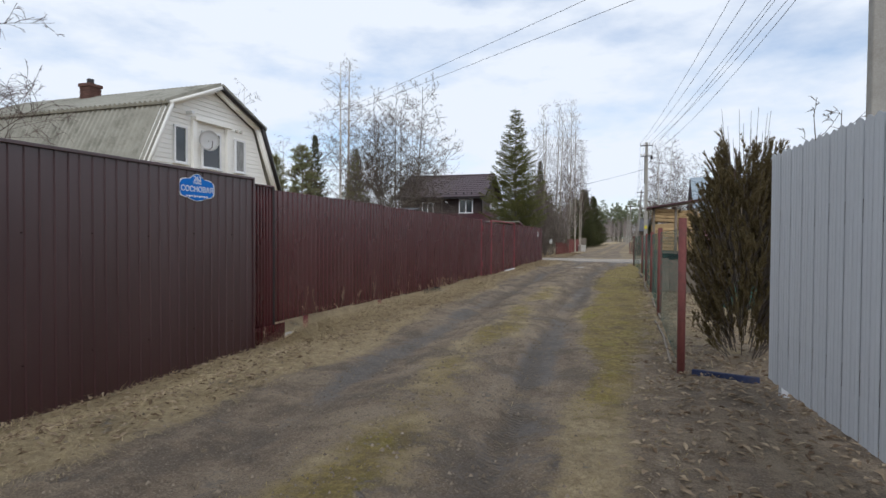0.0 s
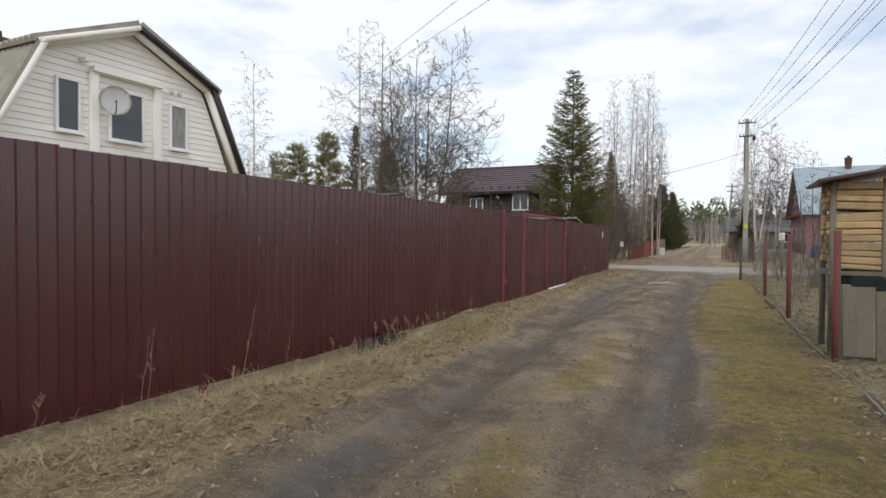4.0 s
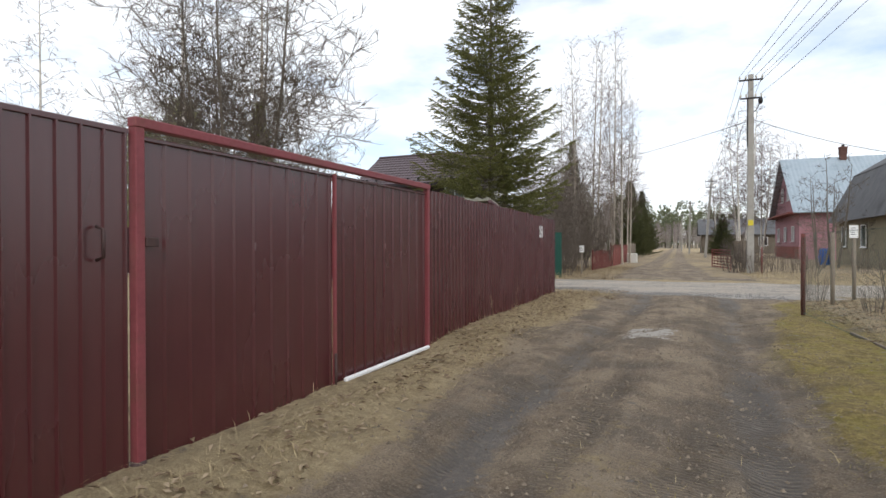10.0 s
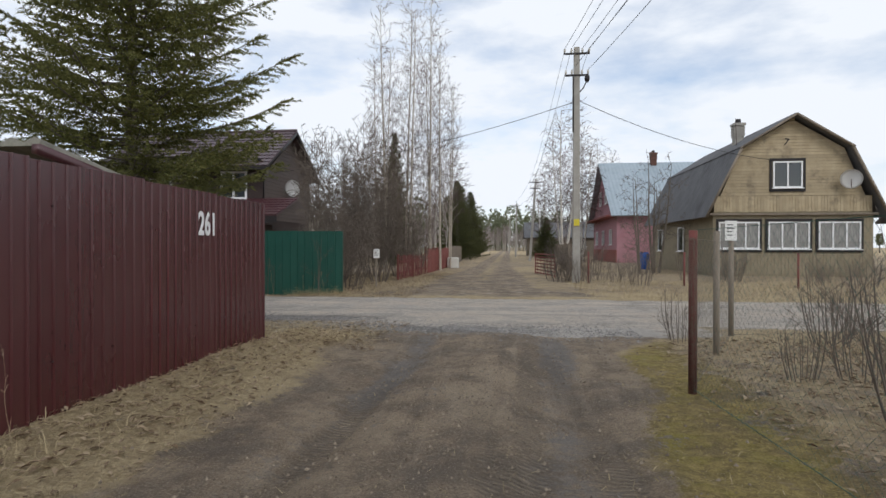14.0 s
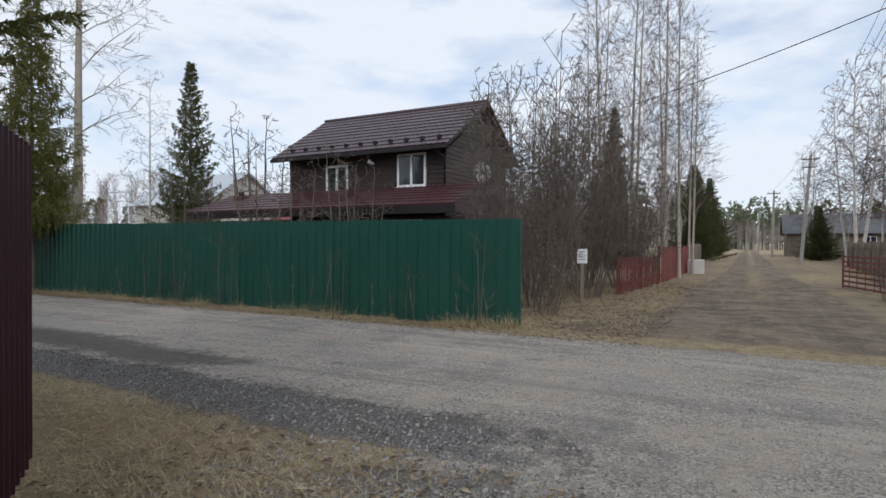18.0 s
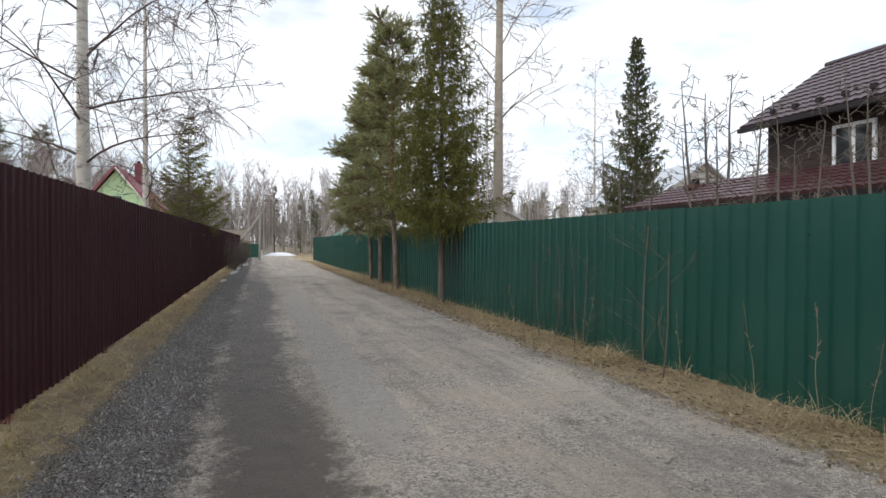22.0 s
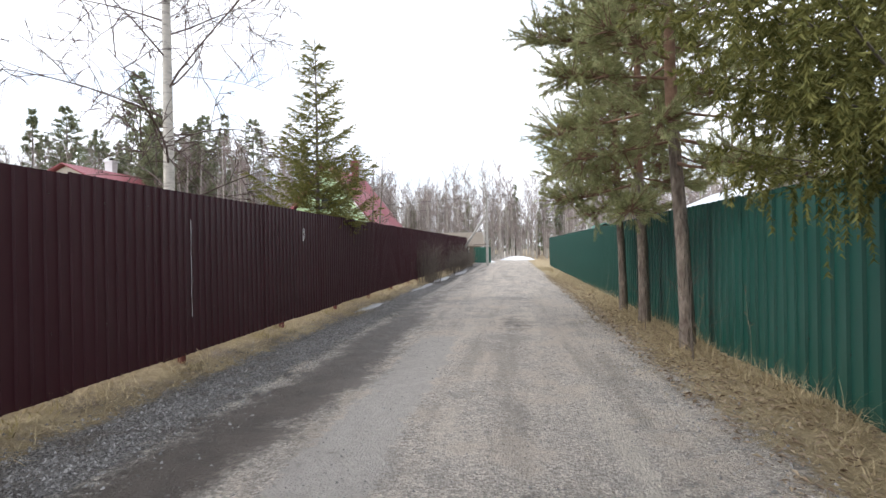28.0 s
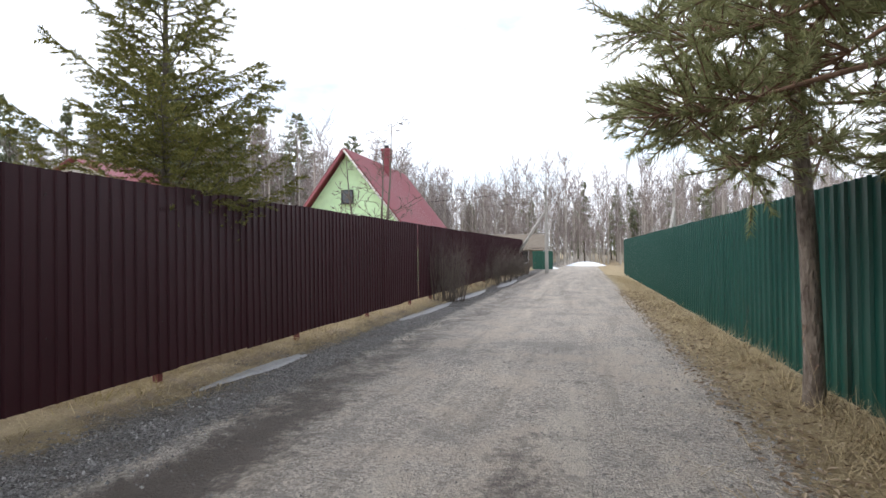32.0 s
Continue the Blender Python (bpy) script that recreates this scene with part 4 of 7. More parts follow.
def mesh_fence(name, label, pts, height, cell, wire, post_mat, post_r=0.03, tops=None, posts=True):
    """Chain-link wire on posts; each bay's wire is one part."""
    f = thing(name, label, "fence")
    for i, (x, y) in enumerate(pts):
        top = (tops[i] if tops else height + 0.12)
        if posts:
            tube_part("post", [(x, y, gz(x, y) - 0.3), (x, y, top)], [post_r, post_r], post_mat, f, 8)
    for (x0, y0), (x1, y1) in zip(pts, pts[1:]):
        ln = math.hypot(x1 - x0, y1 - y0)
        ux, uy = (x1 - x0) / ln, (y1 - y0) / ln
        t = Tubes()
        z0 = 0.04

        def at(s, z):
            return (x0 + ux * s, y0 + uy * s, z0 + z)

        k = -height
        while k < ln:
            for sgn in (1, -1):
                s0, za, s1, zb = k, 0.0, k + height, height
                if s0 < 0:
                    za, s0 = -k, 0.0
                if s1 > ln:
                    zb, s1 = height - (k + height - ln), ln
                if s1 - s0 > 0.02:
                    if sgn > 0:
                        t.run([at(s0, za), at(s1, zb)], [0.0006] * 2, 3)
                    else:
                        t.run([at(s0, height - za), at(s1, height - zb)], [0.0006] * 2, 3)
            k += cell
        for z in (0.02, height):
            t.run([at(0, z), at(ln, z)], [0.0025] * 2, 4)
        put_part("wire_mesh", t.mesh("wire_mesh", wire, False), f)
    return f


mesh_fence("chain_link_fence", "sagging green chain-link fence on rusty red posts beside a lane", [(1.0, 8.5), (0.93, 12.65), (0.88, 16.6), (0.8, 20.4), (0.7, 24.4), (0.35, 30.2)], 1.32, 0.075, M_GREENWIRE, M_RUSTRED, 0.035, [1.46, 1.44, 1.42, 1.4, 1.36, 1.36])
mesh_fence("chain_link_fence", "rusty chain-link fence round a shrubby plot corner", [(0.35, 30.2), (1.1, 31.9), (1.75, 33.3), (5.0, 34.2), (9.0, 34.6), (14.0, 34.9)], 1.25, 0.085, M_ZINC, M_OLDWOOD, 0.035, [1.3, 1.4, 1.38, 1.35, 1.35, 1.35], True)
mesh_fence("garden_fence", "rusty wire fence in front of a yellow wooden house", [(1.3, 44.5), (4.0, 43.4), (7.0, 42.9), (10.5, 42.4), (15, 42.0)], 0.95, 0.09, M_ZINC, M_RUSTRED, 0.03)


def board_fence(name, label, p0, p1, h, mat, step, gap, upright=True, rails=2):
    d = Vector((p1[0] - p0[0], p1[1] - p0[1], 0))
    f = thing(name, label, "fence", Matrix.Translation((p0[0], p0[1], 0)) @ Matrix.Rotation(math.atan2(d.y, d.x), 4, "Z"))
    n = int(d.length / step)
    bm0 = bmesh.new()
    box(bm0, 0, step - gap, 0, 0.02, 0, h, 0.003)
    me = bpy.data.meshes.new("board")
    bm0.to_mesh(me)
    bm0.free()
    me.materials.append(mat)
    for i in range(n):
        x, y = p0[0] + d.x * i / n, p0[1] + d.y * i / n
        put_part("board", me, f, "", Matrix.Translation((i * step, rnd.uniform(-0.006, 0.006), gz(x, y) + 0.02 + rnd.uniform(-0.03, 0.03))) @ Matrix.Rotation(radians(rnd.uniform(-1.5, 1.5)), 4, "Y"))
    for zz in (0.25, h - 0.2):
        box_part("rail", (0, d.length, 0.022, 0.06, zz, zz + 0.06), mat, f)
    for i in range(max(2, int(d.length / 2.4) + 1)):
        x = min(i * 2.4, d.length - 0.08)
        box_part("post", (x, x + 0.08, 0.062, 0.14, -0.3, h + 0.1), mat, f)
    return f


board_fence("board_fence", "red-brown wooden board fence at a lane edge among saplings", (-4.9, 50.2), (-4.9, 58.5), 1.1, M_REDBOARD, 0.16, 0.05)
board_fence("board_fence", "rusty brown wooden picket fence half hidden by bare shrubs", (-5.15, 45.4), (-4.95, 50.0), 0.85, M_RUSTRED, 0.2, 0.13)
board_fence("board_fence", "grey board fence along the far lane", (1.5, 52.5), (2.2, 70.0), 1.3, M_OLDWOOD, 0.18, 0.03)
board_fence("board_fence", "grey board fence along the far lane", (-5.0, 60.0), (-5.6, 74.0), 1.2, M_OLDWOOD, 0.18, 0.03)
board_fence("low_board_fence", "low mossy grey-green board fence under a wood stack", (0.97, 16.75), (2.9, 16.9), 0.74, M_OLDWOOD, 0.3, 0.01)


def lattice_gate():
    a, b = Vector((0.45, 47.8, 0)), Vector((-0.2, 50.9, 0))
    d = b - a
    g = thing("lattice_gate", "red steel lattice gate standing open at a lane", "gate", Matrix.Translation(a) @ Matrix.Rotation(math.atan2(d.y, d.x), 4, "Z"))
    L_ = d.length
    for x in (0, L_ - 0.05):
        box_part("stile", (x, x + 0.05, -0.02, 0.02, 0.02, 0.95), M_REDBOARD, g)
    for i in range(7):
        z = 0.08 + i * 0.135
        box_part("bar", (0.05, L_ - 0.05, -0.012, 0.012, z, z + 0.05), M_REDBOARD, g)
    for i in range(1, 6):
        x = L_ * i / 6
        box_part("upright", (x - 0.012, x + 0.012, 0.014, 0.03, 0.05, 0.94), M_REDBOARD, g)


lattice_gate()


# ---- houses ----
def window(parent, m, w, h, panes=1, frame_mat=None, name="window", glass=None, sash=0.06):
    """A window in its own plane: x along the wall, z up, -y outward."""
    fm = frame_mat or M_FRAME
    win = put_part(name, None, parent, "", m)
    bm = bmesh.new()
    box(bm, -w / 2 - sash, w / 2 + sash, -0.05, 0.02, -h / 2 - sash, -h / 2, 0.005)
    box(bm, -w / 2 - sash, w / 2 + sash, -0.05, 0.02, h / 2, h / 2 + sash, 0.005)
    for i in range(panes + 1):
        x = -w / 2 - sash + (w + sash) * i / panes
        box(bm, x, x + sash, -0.05, 0.02, -h / 2, h / 2, 0.005)
    part("window_frame", bm, fm, win)
    for i in range(panes):
        x0 = -w / 2 + (w + sash) * i / panes
        x1 = -w / 2 - sash + (w + sash) * (i + 1) / panes
        box_part("pane", (x0, x1, -0.012, 0.0, -h / 2, h / 2), glass or M_GLASS, win, bevel=0)
    box_part("window_sill", (-w / 2 - sash - 0.04, w / 2 + sash + 0.04, -0.11, 0.0, -h / 2 - sash - 0.035, -h / 2 - sash - 0.002), fm, win)
    return win


def prism(name, outline, length, material, parent, label=""):
    """A wall from an outline (y, z), running in x from 0 to length."""
    n = len(outline)
    v = [(0, y, z) for y, z in outline] + [(length, y, z) for y, z in outline]
    f = [tuple(range(n))[::-1], tuple(range(n, 2 * n))] + [(i, (i + 1) % n, n + (i + 1) % n, n + i) for i in range(n)]
    return put_part(name, mesh_of(name, v, f, material), parent, label)


def roof_slab(name, p, q, x0, x1, thick, material, parent, wave=0.0, pitch=0.15, step=0.0, course=0.35, label=""):
    """A roof plane from (y, z) p at the eave to q at the top; wave: corrugation height, step: tile courses."""
    d = Vector((0, q[0] - p[0], q[1] - p[1]))
    slope, d = d.length, d.normalized()
    nrm = Vector((1, 0, 0)).cross(d)
    if nrm.z < 0:
        nrm = -nrm
    nxs = max(2, int((x1 - x0) / (pitch / 4))) if wave else 2
    rows = max(1, round(slope / course)) if step else 1
    v, f = [], []
    for r in range(rows):
        for e in (0, 1):
            s = slope * (r + e) / rows
            lift = step * (1 - e) if step else 0
            for i in range(nxs):
                x = x0 + (x1 - x0) * i / (nxs - 1)
                o = thick + lift + (wave * 0.5 * (1 + math.cos(2 * math.pi * x / pitch)) if wave else 0)
                v.append(Vector((x, p[0], p[1])) + d * s + nrm * o)
    for r in range(2 * rows - 1):
        for i in range(nxs - 1):
            a = r * nxs + i
            f.append((a, a + 1, a + nxs + 1, a + nxs))
    base = len(v)
    for x in (x0, x1):
        for s in (0, slope):
            v.append(Vector((x, p[0], p[1])) + d * s)
    f.append((base, base + 1, base + 3, base + 2))
    last = (2 * rows - 1) * nxs
    f += [tuple(range(nxs))[::-1] + (base, base + 2), tuple(range(last, last + nxs)) + (base + 3, base + 1)]
    f += [tuple(r * nxs for r in range(2 * rows)) + (base + 1, base), tuple(r * nxs + nxs - 1 for r in range(2 * rows))[::-1] + (base + 2, base + 3)]
    return put_part(name, mesh_of(name, v, f, material), parent, label)


def half_width(outline, z):
    """Span of a closed outline (y, z) at a height."""
    ys = []
    n = len(outline)
    for i in range(n):
        (y0, z0), (y1, z1) = outline[i], outline[(i + 1) % n]
        if (z0 - z) * (z1 - z) < 0:
            ys.append(y0 + (y1 - y0) * (z - z0) / (z1 - z0))
    return (min(ys), max(ys)) if len(ys) >= 2 else None


def clapboards(parent, outline, x_face, out, zs, ze, step, material, name="siding_board"):
    """Horizontal boards on an end wall at x = x_face, looking to out (+1, -1)."""
    z = zs
    while z < ze - 0.02:
        lo, hi = half_width(outline, z + 0.01), half_width(outline, min(z + step, ze) - 0.01)
        if lo and hi:
            v = []
            for dz, o, (a_, b_) in ((0.0, 0.028, lo), (step - 0.012, 0.014, hi), (step - 0.012, 0.002, hi), (0.0, 0.002, lo)):
                v += [(x_face + out * o, a_, z + dz), (x_face + out * o, b_, z + dz)]
            f = [(0, 1, 3, 2), (2, 3, 5, 4), (6, 7, 1, 0), (0, 2, 4, 6), (1, 7, 5, 3)]
            put_part(name, mesh_of(name, v, f, material), parent)
        z += step


def long_boards(parent, x0, x1, y_face, out, zs, ze, step, material, name="siding_board"):
    z = zs
    while z < ze - 0.02:
        v = []
        for dz, o in ((0.0, 0.028), (step - 0.012, 0.014), (step - 0.012, 0.002), (0.0, 0.002)):
            v += [(x0, y_face + out * o, z + dz), (x1, y_face + out * o, z + dz)]
        put_part(name, mesh_of(name, v, [(0, 1, 3, 2), (2, 3, 5, 4), (6, 7, 1, 0), (0, 2, 4, 6), (1, 7, 5, 3)], material), parent)
        z += step


def chimney(parent, x, y, z0, z1, w=0.45, mat=None):
    ch = put_part("chimney", None, parent, "", pose(x, y, 0))
    courses = int((z1 - z0) / 0.075)
    bm0 = bmesh.new()
    box(bm0, -0.12, 0.12, -0.055, 0.055, 0, 0.065, 0.004)
    me = bpy.data.meshes.new("brick")
    bm0.to_mesh(me)
    bm0.free()
    me.materials.append(mat or M_BRICK)
    box_part("core", (-w / 2 + 0.02, w / 2 - 0.02, -w / 2 + 0.02, w / 2 - 0.02, z0, z1 - 0.02), mat or M_BRICK, ch)
    for c in range(max(0, courses - 8), courses):
        for k in range(4):
            for s in (-1, 1):
                m = Matrix.Rotation(radians(90 * k), 4, "Z") @ Matrix.Translation((s * 0.125 * w / 0.5 + (0.02 if c % 2 else -0.02), -w / 2 + 0.05, z0 + c * 0.075))
                put_part("brick", me, ch, "", m)
    box_part("cap", (-w / 2 - 0.05, w / 2 + 0.05, -w / 2 - 0.05, w / 2 + 0.05, z1 - 0.14, z1 - 0.03), mat or M_BRICK, ch)
    bm = bmesh.new()
    bmesh.ops.create_cone(bm, cap_ends=True, segments=12, radius1=0.13, radius2=0.11, depth=0.2, matrix=Matrix.Translation((0, 0, z1 + 0.07)))
    part("flue", bm, M_DARK, ch)


def dish(parent, m, r=0.35):
    d = put_part("satellite_dish", None, parent, "pale round satellite dish", m)
    bm = bmesh.new()
    prev = None
    for i in range(5):
        rr = r * i / 4
        ring = [bm.verts.new((rr * math.cos(a * math.pi / 12), -0.09 * (i / 4) ** 2, rr * math.sin(a * math.pi / 12))) for a in range(24)] if i else [bm.verts.new((0, 0, 0))]
        if prev:
            for k in range(24):
                if len(prev) == 1:
                    bm.faces.new((prev[0], ring[k], ring[(k + 1) % 24]))
                else:
                    bm.faces.new((prev[k], ring[k], ring[(k + 1) % 24], prev[(k + 1) % 24]))
        prev = ring
    bmesh.ops.solidify(bm, geom=bm.faces[:], thickness=0.012)
    part("reflector", bm, M_WHITEPAINT, d, smooth=True)
    tube_part("arm", [(0, 0.01, -r * 0.9), (0, -0.35, -r * 0.75), (0, -0.4, -0.05)], [0.012, 0.012, 0.012], M_RAIL, d)
    tube_part("mount", [(0, 0.0, 0), (0, 0.25, -0.05)], [0.02, 0.02], M_RAIL, d)
    return d


def white_house():
    """Cream house with a gambrel roof; its gable looks at the lane."""
    xg, yr, zr = -13.05, 18.55, 6.12
    h = thing("house", "cream sided house with grey corrugated gambrel roof behind a fence", "house", Matrix.Translation((xg, 0, 0)))
    out = [(15.55, 0.0), (15.55, 3.0), (16.5, 5.2), (yr, zr), (20.65, 5.2), (21.6, 3.0), (21.6, 0.0)]
    prism("wall", out, -8.5, M_SIDING, h)
    clapboards(h, out, 0.0, 1, 2.2, zr - 0.03, 0.145, M_SIDING)
    over, back = 0.4, -8.8
    knee_l, knee_r = (16.42, 5.28), (20.72, 5.28)
    roof_slab("roof_slope", (15.1, 2.55), knee_l, back, over, 0.05, M_SLATE, h, 0.075, 0.2, 0, 1, "grey corrugated asbestos sheets")
    roof_slab("roof_slope", (16.2, 5.2), (yr, zr + 0.14), back, over, 0.06, M_SLATE, h, 0.075, 0.2, 0, 1, "grey corrugated asbestos sheets")
    roof_slab("roof_slope", (22.05, 2.55), knee_r, back, over, 0.05, M_SLATE, h, 0.075, 0.2, 0, 1)
    roof_slab("roof_slope", (20.95, 5.2), (yr, zr + 0.14), back, over, 0.06, M_SLATE, h, 0.075, 0.2, 0, 1)
    for a_, b_ in (((15.1, 2.55), knee_l), ((16.3, 5.24), (yr, zr + 0.1)), ((22.05, 2.55), knee_r), ((20.85, 5.24), (yr, zr + 0.1))):
        d = Vector((0, b_[0] - a_[0], b_[1] - a_[1]))
        tube_part("barge_board", [(over - 0.02, a_[0], a_[1]), (over - 0.02, b_[0], b_[1])], [0.075, 0.075], M_SIDING if a_[0] < 18 else M_DARK, h, 4)
        tube_part("soffit_board", [(over - 0.2, a_[0], a_[1] - 0.03), (over - 0.2, b_[0], b_[1] - 0.03)], [0.13, 0.13], M_SIDING, h, 4)
    face = Matrix.Rotation(radians(90), 4, "Z")
    for y, w, hh, z, g_ in ((17.06, 0.42, 1.05, 4.13, M_GLASS), (18.42, 0.78, 1.1, 4.12, M_GLASS), (19.86, 0.42, 1.05, 4.12, M_CURTAIN)):
        window(h, Matrix.Translation((0.05, y, z)) @ face, w, hh, 1, glass=g_)
    box_part("balcony_beam", (0.03, 0.22, 17.55, 19.3, 4.98, 5.1), M_SIDING, h, bevel=0.01)
    for y in (17.62, 19.22):
        box_part("pilaster", (0.03, 0.14, y - 0.09, y + 0.09, 2.4, 4.98), M_SIDING, h, bevel=0.008)
    dish(h, Matrix.Translation((0.4, 17.9, 4.35)) @ Matrix.Rotation(radians(60), 4, "Z"), 0.33)
    bm = bmesh.new()
    box(bm, 0.05, 0.3, 17.3, 17.42, 5.12, 5.22, 0.01)
    part("floodlight", bm, M_WHITEPAINT, h)
    for y in (19.62, 19.85):
        bm = bmesh.new()
        bmesh.ops.create_uvsphere(bm, u_segments=10, v_segments=8, radius=0.06, matrix=Matrix.Translation((0.12, y, 4.98)))
        part("lamp", bm, M_PALE, h)
    chimney(h, -5.2, 18.3, 5.4, 6.75)


def brown_house():
    """Dark brown two-storey house with metal tile roof and a lower veranda roof."""
    x0, x1, yf, yb, yr = -19.25, -11.95, 49.1, 54.6, 51.85
    h = thing("house", "dark brown two-storey house with metal tile roof behind green fence", "house")
    out = [(yf, 0.0), (yf, 4.85), (yr, 6.62), (yb, 4.85), (yb, 0.0)]
    w = prism("wall", out, x1 - x0, M_BRSIDE, h)
    w.matrix_basis = Matrix.Translation((x0, 0, 0))
    clapboards(h, out, x1, 1, 2.4, 6.55, 0.17, M_BRSIDE2)
    long_boards(h, x0, x1, yf, -1, 2.7, 4.8, 0.17, M_BRSIDE)
    roof_slab("roof_slope", (48.55, 4.62), (yr, 6.72), x0 - 0.45, x1 + 0.4, 0.05, M_TILE, h, 0.03, 0.23, 0.03, 0.35, "wavy metal tile roof")
    roof_slab("roof_slope", (55.15, 4.62), (yr, 6.72), x0 - 0.45, x1 + 0.4, 0.05, M_TILE, h, 0.03, 0.23, 0.03, 0.35, "wavy metal tile roof")
    tube_part("ridge_cap", [(x0 - 0.45, yr, 6.8), (x1 + 0.4, yr, 6.8)], [0.09, 0.09], M_TILE, h, 8)
    for ys in (48.55, 55.15):
        tube_part("barge_board", [(x1 + 0.38, ys, 4.6), (x1 + 0.38, yr, 6.7)], [0.09, 0.09], M_DARK, h, 4)
    box_part("gutter", (x0 - 0.45, x1 + 0.4, 48.42, 48.56, 4.5, 4.62), M_DARK, h)
    tube_part("downpipe", [(x1 - 0.15, 48.5, 4.5), (x1 + 0.02, 49.0, 4.25), (x1 + 0.02, 49.0, 2.6)], [0.04] * 3, M_DARK, h, 8)
    for i in range(11):
        x = x0 + 0.3 + i * 0.68
        box_part("snow_guard", (x, x + 0.12, 48.8, 48.95, 4.92, 5.05), M_DARK, h)
    face = Matrix.Identity(4)
    window(h, Matrix.Translation((-13.33, yf - 0.04, 3.9)), 1.05, 1.05, 2, sash=0.085)
    window(h, Matrix.Translation((-16.76, yf - 0.04, 3.72)), 0.9, 0.95, 2, sash=0.085)
    roof_slab("veranda_roof", (46.7, 2.42), (49.15, 3.28), x0 - 3.4, x1 + 1.6, 0.04, M_TILERED, h, 0.03, 0.23, 0.03, 0.35, "red-brown metal tile roof")
    box_part("veranda_fascia", (x0 - 3.4, x1 + 1.6, 46.66, 46.74, 2.18, 2.42), M_DARK, h)
    box_part("veranda_wall", (x0 - 3.0, x1 + 1.2, 47.2, 47.35, 0.0, 2.1), M_BRSIDE, h)
    roof_slab("veranda_roof", (46.7, 2.42), (49.15, 3.28), 0, 0.1, 0.04, M_TILERED, h).matrix_basis = Matrix.Translation((x1 + 1.5, 0, 0))
    for x in (-18.6, -16.6, -14.4, -12.4):
        window(h, Matrix.Translation((x, 47.16, 1.55)), 1.2, 0.8, 2)
    dish(h, Matrix.Translation((x1 + 0.35, 51.35, 3.98)) @ Matrix.Rotation(radians(50), 4, "Z"), 0.4)
    tube_part("wall_lamp", [(-14.9, 48.9, 4.2), (-15.05, 48.75, 4.3)], [0.05, 0.07], M_WHITEPAINT, h, 8)
    chimney(h, -21.3, 48.4, 2.4, 3.2, 0.4)


def yellow_house():
    """Weathered yellow board house with a grey gambrel roof."""
    x0, x1, xr, yf = 6.95, 13.0, 9.98, 49.95
    h = thing("house", "weathered yellow board house with grey gambrel roof", "house", Matrix.Translation((0, yf, 0)) @ Matrix.Rotation(radians(-90), 4, "Z"))
    # local: x runs south (towards the walker), y runs east
    out = [(x0, 0.0), (x0, 2.6), (8.02, 5.2), (xr, 6.4), (11.94, 5.2), (x1, 2.6), (x1, 0.0)]
    prism("wall", out, -10.3, M_YELGREY, h)
    clapboards(h, out, 0.0, 1, 3.32, 6.35, 0.125, M_YELLOW)
    for k in range(50):
        y = 7.0 + k * 0.12
        lo, hi = half_width(out, 3.3)
        if y > lo - 0.28 and y + 0.11 < hi + 0.28:
            box_part("skirt_board", (0.004, 0.03, max(y, lo - 0.25), min(y + 0.11, hi + 0.25), 2.64 + rnd.uniform(0, 0.03), 3.3), M_YELLOW, h, bevel=0)
    casing = bmesh.new()
    for a_, b_, c_, d_ in ((-0.68, 0.68, 0.56, 0.66), (-0.68, 0.68, -0.68, -0.59), (-0.68, -0.6, -0.6, 0.56), (0.6, 0.68, -0.6, 0.56)):
        box(casing, 0.03, 0.07, 9.8 + a_, 9.8 + b_, 4.15 + c_, 4.15 + d_)
    part("window_casing", casing, M_DARK, h)
    for k in range(46):
        y = x0 + 0.02 + k * (x1 - x0) / 46
        if k % 1 == 0:
            box_part("cladding_board", (0.004, 0.022, y, y + (x1 - x0) / 46 - 0.012, 0.12, 2.55), M_YELGREY, h, bevel=0)
    box_part("cornice", (0.0, 0.16, x0 - 0.15, x1 + 0.15, 2.52, 2.6), M_OLDWOOD, h)
    for p_, q_ in (((6.55, 2.42), (7.95, 5.27)), ((7.85, 5.18), (xr, 6.52)), ((13.4, 2.42), (12.01, 5.27)), ((12.11, 5.18), (xr, 6.52))):
        roof_slab("roof_slope", p_, q_, -10.6, 0.45, 0.04, M_FELT, h, 0.02, 0.3, 0, 1, "grey patched felt roof")
        tube_part("barge_board", [(0.42, *p_), (0.42, *q_)], [0.06, 0.06], M_OLDWOOD, h, 4)
    face = Matrix.Rotation(radians(90), 4, "Z")
    window(h, Matrix.Translation((0.05, 9.8, 4.15)) @ face, 1.0, 0.95, 2)
    for y in (7.95, 9.85, 11.75):
        window(h, Matrix.Translation((0.05, y, 1.7)) @ face, 1.45, 0.98, 3, glass=M_CURTAIN)
        bm = bmesh.new()
        for a_, b_, c_, d_ in ((-0.88, 0.88, 0.57, 0.67), (-0.88, 0.88, -0.68, -0.58), (-0.88, -0.8, -0.58, 0.57), (0.8, 0.88, -0.58, 0.57)):
            box(bm, 0.03, 0.075, y + a_, y + b_, 1.7 + c_, 1.7 + d_)
        part("window_casing", bm, M_DARK, h)
    side = Matrix.Identity(4)
    for x in (-4.3, -8.2):
        window(h, Matrix.Translation((x, x0 - 0.05, 1.6)), 0.8, 1.05, 1)
    text_part("7", 0.42, M_DARK, h, Matrix.Translation((0.045, 9.75, 5.45)) @ face @ Matrix.Rotation(radians(90), 4, "X") @ Matrix.Rotation(radians(-12), 4, "Z"), name="number")
    chimney(h, -3.5, 9.2, 5.6, 7.0, 0.42, M_CONCRETE)
    tube_part("aerial", [(-2.0, 8.6, 5.5), (-2.0, 8.55, 6.9)], [0.015, 0.012], M_RAIL, h, 5)
